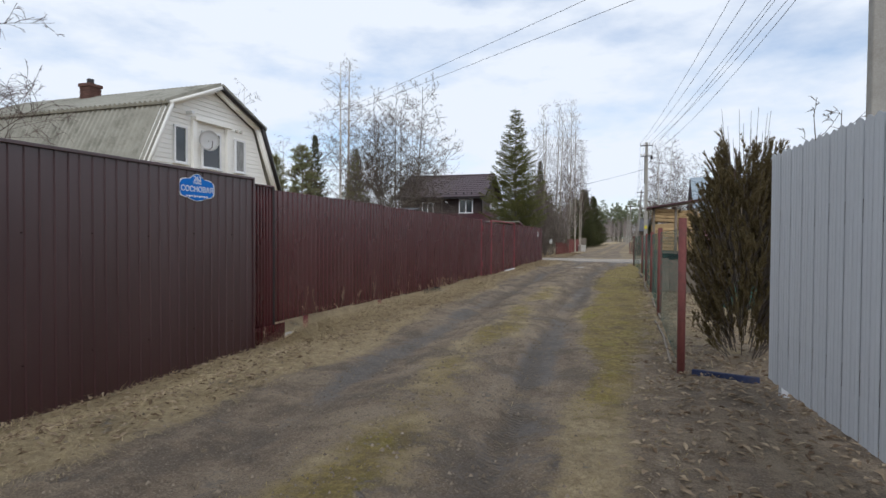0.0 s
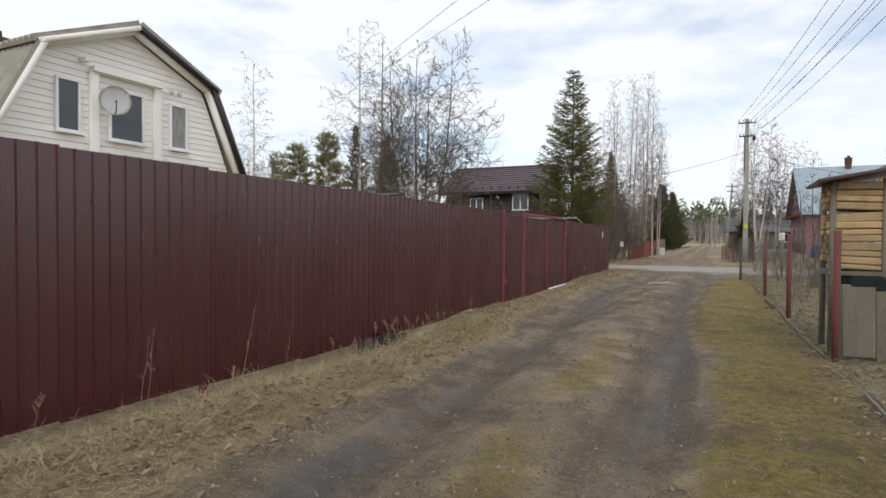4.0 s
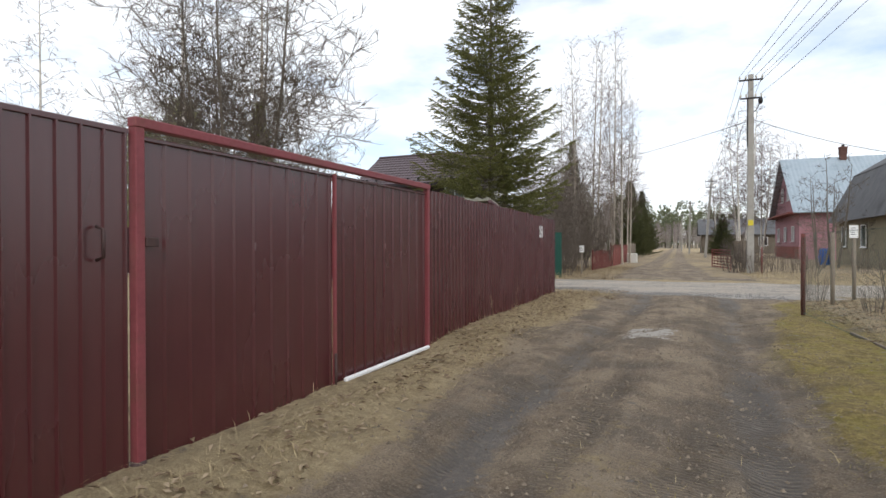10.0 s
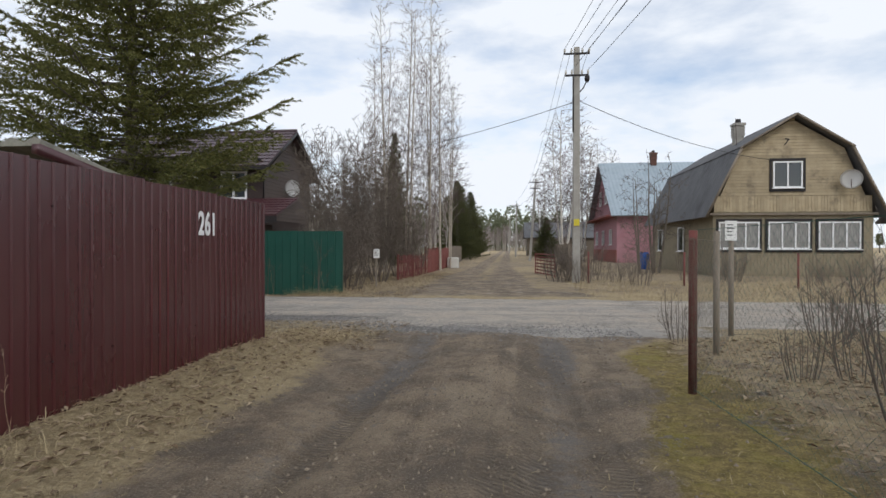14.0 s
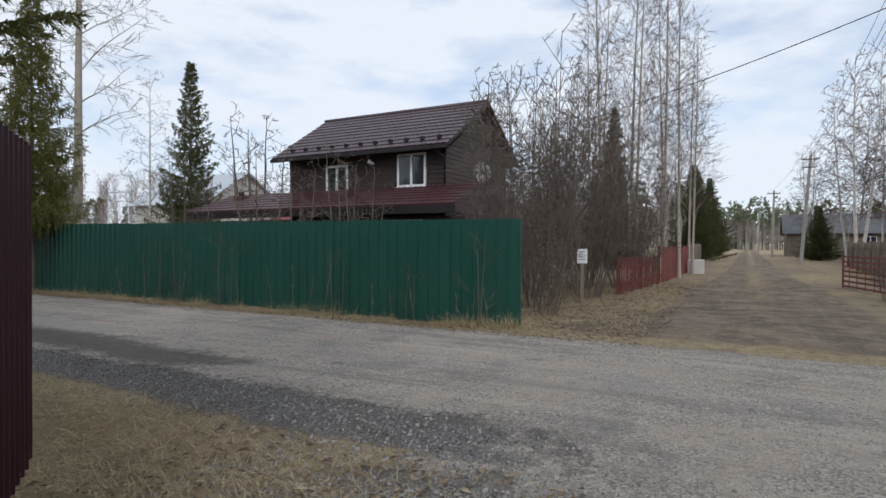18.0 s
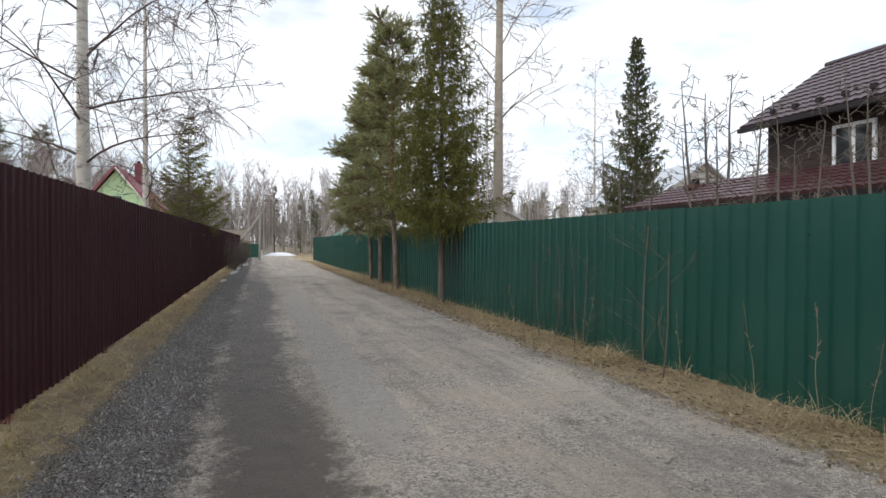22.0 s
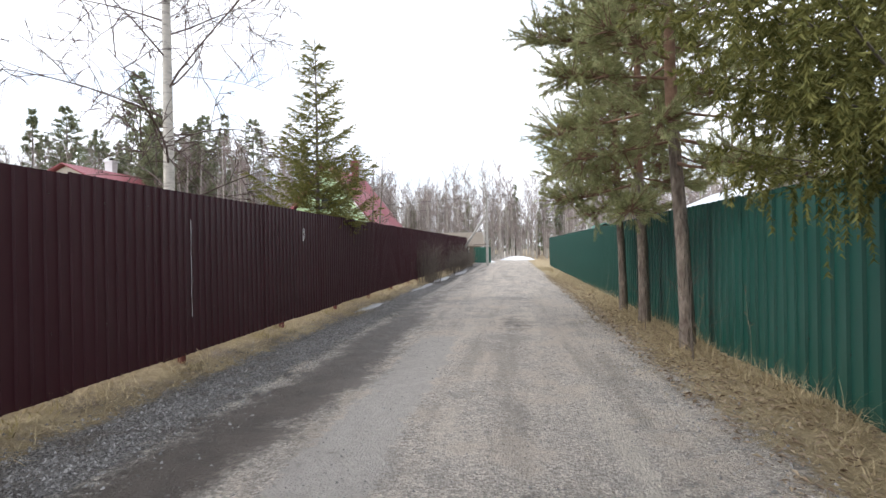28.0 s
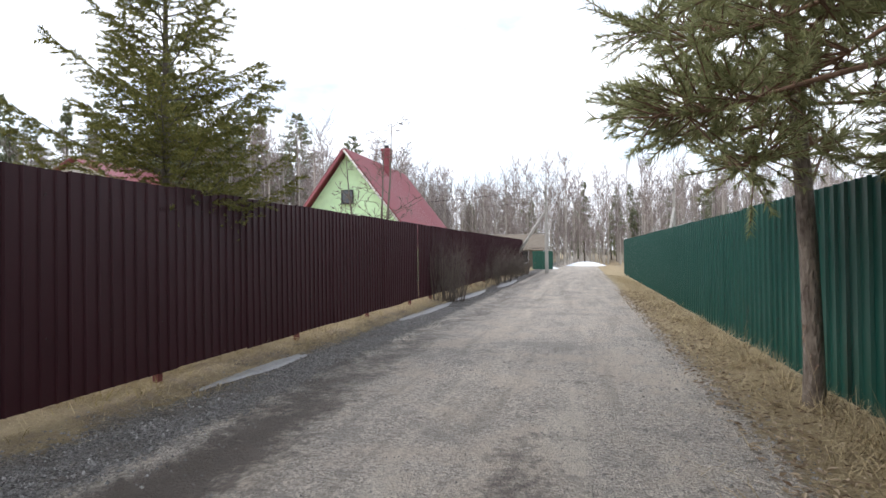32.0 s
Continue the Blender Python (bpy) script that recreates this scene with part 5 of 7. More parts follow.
    dish(h, Matrix.Translation((0.4, 12.0, 3.9)) @ Matrix.Rotation(radians(60), 4, "Z"), 0.38)


def pink_house():
    h = thing("house", "pink board house with pale blue metal roof far down the lane", "house", Matrix.Translation((6.5, 0, 0)))
    out = [(69.5, 0.0), (69.5, 3.9), (75.8, 8.2), (82.0, 3.9), (82.0, 0.0)]
    prism("wall", out, 9, M_PINK, h)
    for p_ in ((68.9, 3.5), (82.6, 3.5)):
        roof_slab("roof_slope", p_, (75.8, 8.35), -0.5, 9.3, 0.06, M_BLUEROOF, h, 0.03, 0.3, 0, 1, "pale blue metal roof")
    box_part("porch_roof", (-0.8, 0, 69.4, 82.1, 3.5, 3.62), M_REDBOARD, h)
    face = Matrix.Rotation(radians(-90), 4, "Z")
    for y, z in ((74.3, 5.4), (77.3, 5.4), (72, 2.0), (75.8, 2.0), (79.5, 2.0)):
        window(h, Matrix.Translation((-0.05, y, z)) @ face, 0.9, 1.1, 2)
    box_part("plinth", (-0.06, 0, 69.5, 82, 0, 1.0), M_REDBOARD, h)
    chimney(h, 4.0, 75.5, 7.6, 9.2, 0.5)


def lime_house():
    h = thing("house", "lime green gabled house with steep crimson roof beyond a fence", "house", Matrix.Translation((-46, 0, 0)))
    out = [(23.7, 0.0), (23.7, 1.4), (27.1, 5.8), (30.5, 1.4), (30.5, 0.0)]
    prism("wall", out, -8.0, M_LIME, h)
    clapboards(h, out, 0.0, 1, 1.4, 5.7, 0.2, M_LIME)
    roof_slab("roof_slope", (23.2, 0.9), (27.1, 5.95), -8.4, 0.4, 0.05, M_CRIMSON, h, 0.03, 0.2, 0, 1)
    roof_slab("roof_slope", (31.0, 0.9), (27.1, 5.95), -8.4, 0.4, 0.05, M_CRIMSON, h, 0.03, 0.2, 0, 1, "crimson profiled metal roof")
    for ys in (23.2, 31.0):
        tube_part("barge_board", [(0.38, ys, 0.85), (0.38, 27.1, 5.9)], [0.06, 0.06], M_CRIMSON if ys < 25 else M_PALE, h, 4)
    window(h, Matrix.Translation((0.06, 27.1, 3.85)) @ Matrix.Rotation(radians(90), 4, "Z"), 0.5, 0.55, 1, M_DARK, sash=0.03)
    chimney(h, -4.0, 27.6, 5.2, 6.7, 0.4, M_CRIMSON)
    g = thing("house", "low house with dull red roof and white chimney among pines", "house", Matrix.Translation((-49, 0, 0)))
    out = [(4.5, 0.0), (4.5, 4.8), (9.0, 6.9), (13.5, 4.8), (13.5, 0.0)]
    w = prism("wall", out, -9, M_PALE, g)
    for ys in (4.0, 14.0):
        roof_slab("roof_slope", (ys, 4.55), (9.0, 7.0), -9.4, 0.4, 0.06, M_CRIMSON, g, 0.03, 0.3, 0, 1)
    chimney(g, -5.5, 8.0, 6.2, 8.1, 0.6, M_WHITEPAINT)


def far_house(x, y, wx, wy, wall_h, roof_h, wall, roof, label, turn=0):
    h = thing("house", label, "house", pose(x, y, 0, 0, 0, turn))
    out = [(-wy / 2, 0.0), (-wy / 2, wall_h), (0, wall_h + roof_h), (wy / 2, wall_h), (wy / 2, 0.0)]
    w = prism("wall", out, wx, wall, h)
    w.matrix_basis = Matrix.Translation((-wx / 2, 0, 0))
    for s in (-1, 1):
        roof_slab("roof_slope", (s * (wy / 2 + 0.4), wall_h - 0.25), (0, wall_h + roof_h + 0.08), -wx / 2 - 0.4, wx / 2 + 0.4, 0.08, roof, h)
    for i in range(3):
        window(h, Matrix.Translation((-wx / 3 + i * wx / 3, -wy / 2 - 0.05, min(1.8, wall_h * 0.6))), 0.9, 1.0, 2)


white_house()
brown_house()
yellow_house()
pink_house()
lime_house()
far_house(-40.0, 62.0, 8, 7, 4.2, 2.2, M_PALE, M_PALEROOF, "pale plastered house with light metal roof behind trees")
far_house(-46.0, 49.0, 10, 7, 2.7, 1.3, M_PALE, M_PALEROOF, "low pale house behind a green fence")
far_house(-62.0, 44.0, 5, 5, 1.7, 1.1, M_OLDWOOD, M_BOXGREEN, "small shed with dull green roof behind a fence")
far_house(-70.0, 29.5, 9, 6, 1.6, 1.0, M_OLDWOOD, M_OLDWOOD, "low weathered brown wooden shed beyond the fence", 95)
far_house(-34.0, 66.0, 6, 5, 2.5, 1.4, M_PALE, M_CRIMSON, "small pale house with red roof far behind trees")
far_house(7.5, 104.0, 14, 7, 2.6, 1.8, M_OLDWOOD, M_FELT, "grey wooden house with dark roof far down the lane")
far_house(14.0, 92.0, 8, 7, 2.8, 2.0, M_OLDWOOD, M_FELT, "grey wooden house with dark roof far down the lane")
far_house(24.0, 56.0, 9, 8, 2.8, 2.4, M_PINK, M_FELT, "dull red house beside a yellow wooden house")


def small_roof():
    s = thing("shed", "low shed with dark red metal roof just behind the maroon fence", "shed")
    roof_slab("roof_slope", (29.3, 2.0), (30.9, 1.72), -7.2, -4.75, 0.03, M_SLATE, s, 0.045, 0.2, 0, 1, "grey corrugated sheets")
    tube_part("fascia_board", [(-4.74, 29.25, 1.97), (-4.74, 30.92, 1.69)], [0.05, 0.05], M_TILERED, s, 4, "dark red fascia board")
    box_part("wall", (-7.0, -4.8, 29.4, 30.8, 0, 1.76), M_OLDWOOD, s)
    t = thing("shed", "low dark roofed shed just behind the maroon fence", "shed")
    roof_slab("roof_slope", (17.4, 1.9), (18.8, 2.12), -7.6, -5.6, 0.03, M_DARK, t)
    box_part("wall", (-7.4, -5.8, 17.6, 18.7, 0, 1.9), M_OLDWOOD, t)


small_roof()


# ---- trees ----
def limb(t, rr, start, heading, length, radius, depth, tips, twist, droop, split, sides, least=0.0035):
    """A wandering tapered limb that throws out side limbs."""
    n = max(3, int(length / (0.35 if depth else 0.22)) + 1)
    pts, p, d = [Vector(start)], Vector(start), Vector(heading).normalized()
    for i in range(n):
        s = i / n
        d = (d + Vector((rr.uniform(-1, 1), rr.uniform(-1, 1), rr.uniform(-0.6, 0.6))) * twist + Vector((0, 0, droop)) * (0.4 + s)).normalized()
        p = p + d * (length / n)
        pts.append(p.copy())
    radii = [max(least * 0.7, radius * (1 - 0.8 * i / n)) for i in range(n + 1)]
    if depth > 0:
        t.run(pts, radii, sides)
    else:
        tips.append((pts, radii))
    if depth > 0:
        kids = max(2, int(length * split))
        for k in range(kids):
            s = 0.18 + 0.8 * (k + rr.random() * 0.8) / kids
            i = min(n - 1, int(s * n))
            q = pts[i].lerp(pts[i + 1], s * n - i)
            dd = (pts[i + 1] - pts[i]).normalized()
            side = Matrix.Rotation(rr.uniform(0, 2 * math.pi), 3, dd) @ dd.orthogonal()
            h = (dd * rr.uniform(0.35, 0.9) + side * rr.uniform(0.6, 1.0)).normalized()
            limb(t, rr, q, h, length * rr.uniform(0.35, 0.6) * (1.15 - 0.6 * s), max(least, radii[i] * 0.55), depth - 1, tips, twist * 1.15, droop, split * 1.35, max(3, sides - 1), least)


def bare_tree(name, label, seed, height, trunk_r, stems=1, spread=0.3, first=0.3, limb_len=0.35, bark=None, twig=None, droop=0.0, depth=2, per_m=2.2, split=2.0, lean=0.03, twist=0.12, rise=0.6, category="tree", twig_r=0.004):
    """A leafless tree: trunk with main limbs as one part, fine twigs as the crown."""
    rr = random.Random(seed)
    tree = thing(name, label, category)
    t, boughs, crown, tips = Tubes(), Tubes(), Tubes(), []
    for s in range(stems):
        n = 12
        ang = 2 * math.pi * (s + rr.random() * 0.5) / max(1, stems)
        off = Vector((math.cos(ang), math.sin(ang), 0)) * (spread if stems > 1 else 0)
        hh = height * (1 if s == 0 else rr.uniform(0.75, 0.98))
        pts, p = [], Vector((off.x * 0.15, off.y * 0.15, -0.25))
        wob = Vector((rr.uniform(-1, 1), rr.uniform(-1, 1), 0)) * lean
        for i in range(n + 1):
            pts.append(p.copy())
            wob = (wob + Vector((rr.uniform(-1, 1), rr.uniform(-1, 1), 0)) * lean * 0.6) * 0.92
            p = p + Vector((wob.x + off.x * 0.28 * (1 - i / n), wob.y + off.y * 0.28 * (1 - i / n), 1)) * ((hh + 0.25) / n)
        radii = [trunk_r * (1.25 if i == 0 else 1) * (1 - 0.93 * (i / n) ** 1.1) + 0.004 for i in range(n + 1)]
        t.run(pts, radii, 9 if trunk_r > 0.03 else 4)
        count = int(hh * (1 - first) * per_m)
        for k in range(count):
            s_ = first + (1 - first) * (k + rr.random()) / count
            i = min(n - 1, int(s_ * n))
            q = pts[i].lerp(pts[i + 1], s_ * n - i)
            a_ = k * 2.4 + rr.random()
            shape = (1.0 - 0.75 * (s_ - first) / (1 - first)) * (0.55 + 0.45 * min(1, (s_ - first) / 0.12))
            h = Vector((math.cos(a_), math.sin(a_), rise + rr.uniform(-0.2, 0.25)))
            limb(crown if depth < 1 else boughs, rr, q, h, height * limb_len * shape * rr.uniform(0.7, 1.1) + 0.25, max(trunk_r * 0.07, twig_r * 1.25, radii[i] * 0.22), depth - 1, tips, twist, droop, split, 5, twig_r)
    for pts, radii in tips:
        crown.run(pts[::2] if len(pts) > 4 else pts, [max(twig_r * 0.55, min(r, twig_r * 1.6)) for r in (radii[::2] if len(pts) > 4 else radii)], 3)
        d = (pts[-1] - pts[0])
        for k in range(4):
            i = rr.randrange(len(pts) - 1)
            q = pts[i].lerp(pts[i + 1], rr.random())
            h = d.normalized() + Vector((rr.uniform(-1, 1), rr.uniform(-1, 1), rr.uniform(-0.7, 0.7) + droop * 4)) * 0.5
            e = q + h.normalized() * d.length * rr.uniform(0.45, 0.95)
            crown.run([q, q.lerp(e, 0.5) + Vector((0, 0, 0.02)), e + Vector((0, 0, droop * 2 * d.length))], [twig_r * 0.7, twig_r * 0.6, twig_r * 0.45], 3)
    put_part("trunk", t.mesh("trunk", bark or M_BARK), tree)
    if boughs.v:
        put_part("branchwork", boughs.mesh("branchwork", M_BIRCHLIMB if bark is M_BIRCH else (bark or M_BARK)), tree)["kind"] = "stuff"
    put_part("crown", crown.mesh("crown", twig or M_TWIG), tree, "fine leafless twigs")
    return tree


def needles(base, tip, count, length, width, gen, spread=0.8, droop=0.0):
    """Needle triangles along many twigs: base and tip are (n, 3)."""
    n = len(base)
    ax = tip - base
    ln = np.linalg.norm(ax, axis=1, keepdims=True) + 1e-9
    ax = ax / ln
    s = gen.uniform(0.0, 1.0, (n, count, 1))
    q = base[:, None] + (tip - base)[:, None] * s
    rnd_v = gen.normal(size=(n, count, 3))
    side = rnd_v - (rnd_v * ax[:, None]).sum(-1, keepdims=True) * ax[:, None]
    side /= np.linalg.norm(side, axis=-1, keepdims=True) + 1e-9
    d = ax[:, None] * (1.0 - 0.3 * spread) + side * spread
    d[..., 2] += droop
    d /= np.linalg.norm(d, axis=-1, keepdims=True) + 1e-9
    wv = np.cross(d, gen.normal(size=(n, count, 3)))
    wv /= np.linalg.norm(wv, axis=-1, keepdims=True) + 1e-9
    L_ = length * gen.uniform(0.7, 1.2, (n, count, 1))
    return np.stack([q - wv * width / 2, q + wv * width / 2, q + d * L_], 2).reshape(-1, 3, 3)


def spruce(name, label, seed, height, radius, clear=0.3, whorl=0.22, per=6, twig_gap=0.13, per_twig=14, needle=0.035, width=0.009, mat=None, droopy=0.25, sparse_top=0.0, hang=0.0, jit=0.9, upturn=0.34, rag=0.55):
    """A spruce: trunk, boughs in whorls, drooping twigs set with needles."""
    gen, rr = np.random.default_rng(seed), random.Random(seed)
    tree = thing(name, label, "spruce tree")
    t = Tubes()
    r0 = 0.008 * height + 0.012
    t.run([(0, 0, -0.25), (0.01, 0.0, height * 0.3), (-0.01, 0.01, height * 0.7), (0, 0, height)], [r0 * 1.2, r0 * 0.85, r0 * 0.4, 0.008], 9)
    tb, tt = [], []
    z = clear
    while z < height - 0.12:
        s = (z - clear) / (height - clear)
        reach = radius * (1 - s) ** 0.95 * (0.75 + 0.25 * min(1, s / 0.1)) + 0.08
        n = max(3, int(per * (1.2 - 0.6 * s)))
        a0 = rr.random() * 6.28
        z_level = z
        for k in range(n):
            z = z_level + rr.uniform(-jit, jit) * whorl
            if rr.random() < sparse_top * s:
                continue
            a_ = a0 + 2 * math.pi * k / n + rr.uniform(-0.3, 0.3)
            L_ = reach * rr.uniform(rag, 1.7 - rag)
            out = Vector((math.cos(a_), math.sin(a_), 0))
            slope = 0.45 * s - droopy * (1 - s)
            pts = []
            m = max(3, int(L_ / 0.22) + 1)
            for i in range(m + 1):
                u = i / m
                pts.append(Vector((0, 0, z)) + out * L_ * u + Vector((0, 0, L_ * (slope * u + upturn * u * u * (1 - s * 0.5)))))
            t.run(pts, [0.012 * (1 - u / m) * (0.35 + L_ / 2) + 0.002 for u in range(m + 1)], 4)
            lat = out.cross(Vector((0, 0, 1)))
            steps = max(3, int(L_ / twig_gap))
            for i in range(steps):
                u = 0.18 + 0.82 * (i + rr.random() * 0.5) / steps
                j = min(m - 1, int(u * m))
                q = pts[j].lerp(pts[j + 1], u * m - j)
                tl = (0.17 + 0.30 * L_ * (1 - u)) * rr.uniform(0.6, 1.25)
                for sg in (-1, 1):
                    e = q + (out * 0.75 + lat * sg * rr.uniform(0.4, 1.0)).normalized() * tl + Vector((0, 0, rr.uniform(-0.25, 0.22) * tl - hang * tl * rr.uniform(0.3, 1.3)))
                    tb.append(q)
                    tt.append(e)
                    if hang and rr.random() < 0.6:
                        mid = q.lerp(e, 0.6)
                        tb.append(mid)
                        tt.append(mid + Vector((rr.uniform(-0.04, 0.04), rr.uniform(-0.04, 0.04), -tl * rr.uniform(0.5, 1.1))))
            tb.append(pts[-2])
            tt.append(pts[-1] + out * 0.05)
        z = z_level + whorl * rr.uniform(0.8, 1.2)
    tb.append(Vector((0, 0, height - 0.5)))
    tt.append(Vector((0, 0, height + 0.15)))
    base, tip = np.array([tuple(v) for v in tb]), np.array([tuple(v) for v in tt])
    put_part("trunk", t.mesh("trunk", M_BARK), tree)
    put_part("crown", tri_mesh("crown", needles(base, tip, per_twig, needle, width, gen, 0.75), mat or M_SPRUCE), tree)
    return tree


def pine(name, label, seed, height, radius, clear, trunk_r=0.13, boughs=26, tufts=16, per_tuft=26, needle=0.075, width=0.008, bias=(0, 0), mat=None):
    """A Scots pine: bare lower trunk, red upper limbs, tufted crown."""
    gen, rr = np.random.default_rng(seed), random.Random(seed)
    tree = thing(name, label, "pine tree")
    t, red = Tubes(), Tubes()
    lean = Vector((rr.uniform(-0.03, 0.03), rr.uniform(-0.03, 0.03), 0))

    def axis_at(z):
        return Vector((lean.x * z + 0.04 * math.sin(z * 1.3), lean.y * z + 0.04 * math.cos(z), z))

    zs = [-0.25, 0.4, 1.2, clear, clear + 0.4]
    t.run([axis_at(z) for z in zs], [trunk_r * 1.35, trunk_r * 1.08, trunk_r, trunk_r * 0.9, trunk_r * 0.85], 10)
    zs = [clear + 0.4 + (height - clear - 0.4) * i / 8 for i in range(9)]
    red.run([axis_at(z) for z in zs], [trunk_r * 0.85 * (1 - 0.9 * i / 8) + 0.01 for i in range(9)], 8)
    tb, tt = [], []
    for k in range(boughs):
        s = (k + rr.random()) / boughs
        z = clear + (height - clear) * s
        a_ = k * 2.4 + rr.uniform(-0.4, 0.4)
        L_ = radius * (1 - s * 0.7) * rr.uniform(0.45, 1.1)
        out = Vector((math.cos(a_) + bias[0], math.sin(a_) + bias[1], 0))
        L_ *= min(1.0, out.length)
        out.normalize()
        pts, p, d = [axis_at(z)], axis_at(z), out + Vector((0, 0, -0.3 + 1.0 * s))
        m = max(4, int(L_ / 0.25))
        for i in range(m):
            d = (d + Vector((rr.uniform(-1, 1), rr.uniform(-1, 1), rr.uniform(-0.5, 0.7))) * 0.16).normalized()
            p = p + d * L_ / m
            pts.append(p.copy())
        red.run(pts, [0.015 * (1 - 0.85 * i / m) * (0.5 + L_ / 2) + 0.003 for i in range(m + 1)], 5)
        for c in range(int(tufts * (0.4 + L_ / radius))):
            u = rr.uniform(0.2, 1.0) ** 0.6
            j = min(m - 1, int(u * m))
            q = pts[j].lerp(pts[j + 1], u * m - j)
            e = q + (d * 0.5 + Vector((rr.uniform(-1, 1), rr.uniform(-1, 1), rr.uniform(-0.35, 0.8)))).normalized() * rr.uniform(0.18, 0.5)
            red.run([q, e], [0.007, 0.004], 3)
            tb.append(q.lerp(e, 0.45))
            tt.append(e + (e - q) * 0.1)
    base, tip = np.array([tuple(v) for v in tb]), np.array([tuple(v) for v in tt])
    put_part("trunk", t.mesh("trunk", M_PINEBARK), tree)
    put_part("upper_trunk", red.mesh("upper_trunk", M_PINERED), tree, "reddish upper trunk with its limbs")
    put_part("crown", tri_mesh("crown", needles(base, tip, per_tuft, needle, width, gen, 0.7), mat or M_PINE), tree)
    return tree


def stand(tree, x, y, turn=0.0, size=1.0, z=None):
    tree.matrix_basis = Matrix.Translation((x, y, (gz(x, y) if z is None else z))) @ Matrix.Rotation(radians(turn), 4, "Z") @ Matrix.Scale(size, 4)
    return tree


def again(tree, x, y, turn, size=1.0, label=""):
    """Another of a tree, of another size."""
    ob = copy_thing(tree, Matrix.Identity(4))
    stand(ob, x, y, turn, size)
    if label:
        ob["label"] = label
    return ob


# behind the maroon lane fence
stand(bare_tree("maple_tree", "wide leafless maple with grey bark behind a fence", 21, 8.9, 0.055, 5, 0.95, 0.12, 0.4, None, None, 0.03, 3, 3.5, 3.2, 0.03, 0.09, 0.75, twig_r=0.008), -11.4, 30.1)
spr1 = stand(spruce("spruce_tree", "dense green spruce leaning over a fence corner", 5, 7.65, 1.75, 1.75, 0.16, 10, 0.075, 44, 0.037, 0.013, M_SPRUCECORNER, 0.2, 0.1, 0.0, 0.6, 0.4, 0.5), -5.35, 31.2)
birch_a = stand(bare_tree("birch_tree", "tall white-barked leafless birch behind a dark fence", 31, 11.5, 0.105, 1, 0.3, 0.2, 0.26, M_BIRCH, M_TWIGRED, -0.06, 3, 3.3, 3.6, 0.006, 0.15, 0.62, twig_r=0.0062), -16.2, 32.9, 40)
birch_b = stand(bare_tree("birch_tree", "slender white-barked leafless birch behind a dark fence", 37, 10.6, 0.08, 1, 0.3, 0.17, 0.24, M_BIRCH, M_TWIGRED, -0.06, 3, 3.6, 3.6, 0.006, 0.15, 0.62, twig_r=0.0065), -22.75, 32.6, 80)
stand(spruce("spruce_tree", "young spruce with open top behind a dark fence", 9, 5.5, 1.2, 1.2, 0.2, 9, 0.085, 46, 0.046, 0.012, M_SPRUCE, -0.1, 0.35, 0.0, 0.35, 0.34, 0.35), -27.0, 33.15, 20)
again(birch_b, -8.5, 8.4, 120, 0.72, "leafless birch beside a cream house")
# roadside group before the green fence
stand(spruce("spruce_tree", "drooping roadside spruce with bare lower trunk beside a green fence", 14, 7.6, 1.3, 1.7, 0.115, 7, 0.11, 46, 0.042, 0.0125, M_SPRUCE, 0.34, 0.05, 0.38, 0.8, 0.42, 0.45), -18.5, 39.12)
pine_a = stand(pine("pine_tree", "roadside pine with forked red boughs beside a green fence", 41, 7.4, 2.0, 2.2, 0.08, 54, 76, 70, 0.07, 0.0095, (0.05, -0.15)), -22.75, 39.08)
stand(pine("pine_tree", "roadside pine with rough bark beside a green fence", 43, 7.0, 1.85, 2.0, 0.08, 50, 68, 66, 0.07, 0.0095, (0.0, -0.2)), -25.15, 39.12)
stand(pine("pine_tree", "roadside pine with long low bough over the road", 47, 6.4, 1.7, 2.05, 0.068, 44, 54, 62, 0.07, 0.0095, (-0.1, -0.25)), -26.85, 39.12)
# inside the green plot
stand(bare_tree("aspen_tree", "tall leafless aspen with smooth pale green-grey trunk", 51, 14.5, 0.15, 1, 0.3, 0.3, 0.2, M_ASPEN, M_TWIG, -0.02, 3, 2.6, 3.2, 0.008, 0.2, 0.75, twig_r=0.0065), -20.2, 41.2)
spr2 = stand(spruce("spruce_tree", "slim dark spruce in a garden behind a green fence", 17, 11.3, 2.2, 0.5, 0.2, 7, 0.18, 16, 0.09, 0.04, M_SPRUCEGARDEN, 0.3, 0.0, 0.1, 0.5, 0.4, 0.45), -30.2, 52.8)
again(birch_b, -34.0, 52.9, 10, 1.08, "thin leafless birch behind a green fence")
apple = stand(bare_tree("apple_tree", "gnarled leafless apple tree in a garden", 61, 4.6, 0.05, 3, 0.8, 0.2, 0.36, None, None, 0.0, 3, 2.6, 3.2, 0.08, 0.2, 0.6, twig_r=0.008), -17.2, 45.6)
again(apple, -21.9, 49.6, 70, 1.55)
again(apple, -20.6, 45.2, 160, 0.95)
again(apple, -14.6, 44.6, 250, 0.8)
again(apple, -14.1, 46.0, 100, 0.95, "gnarled leafless apple tree before a brown house")
again(apple, -12.9, 45.6, 190, 0.8, "gnarled leafless apple tree before a brown house")
again(birch_a, -38.0, 47.5, 70, 0.9)
again(apple, -37.5, 31.6, 20, 1.05, "reddish leafless fruit tree before a lime house")
again(birch_b, -29.0, 44.5, 30, 0.85)
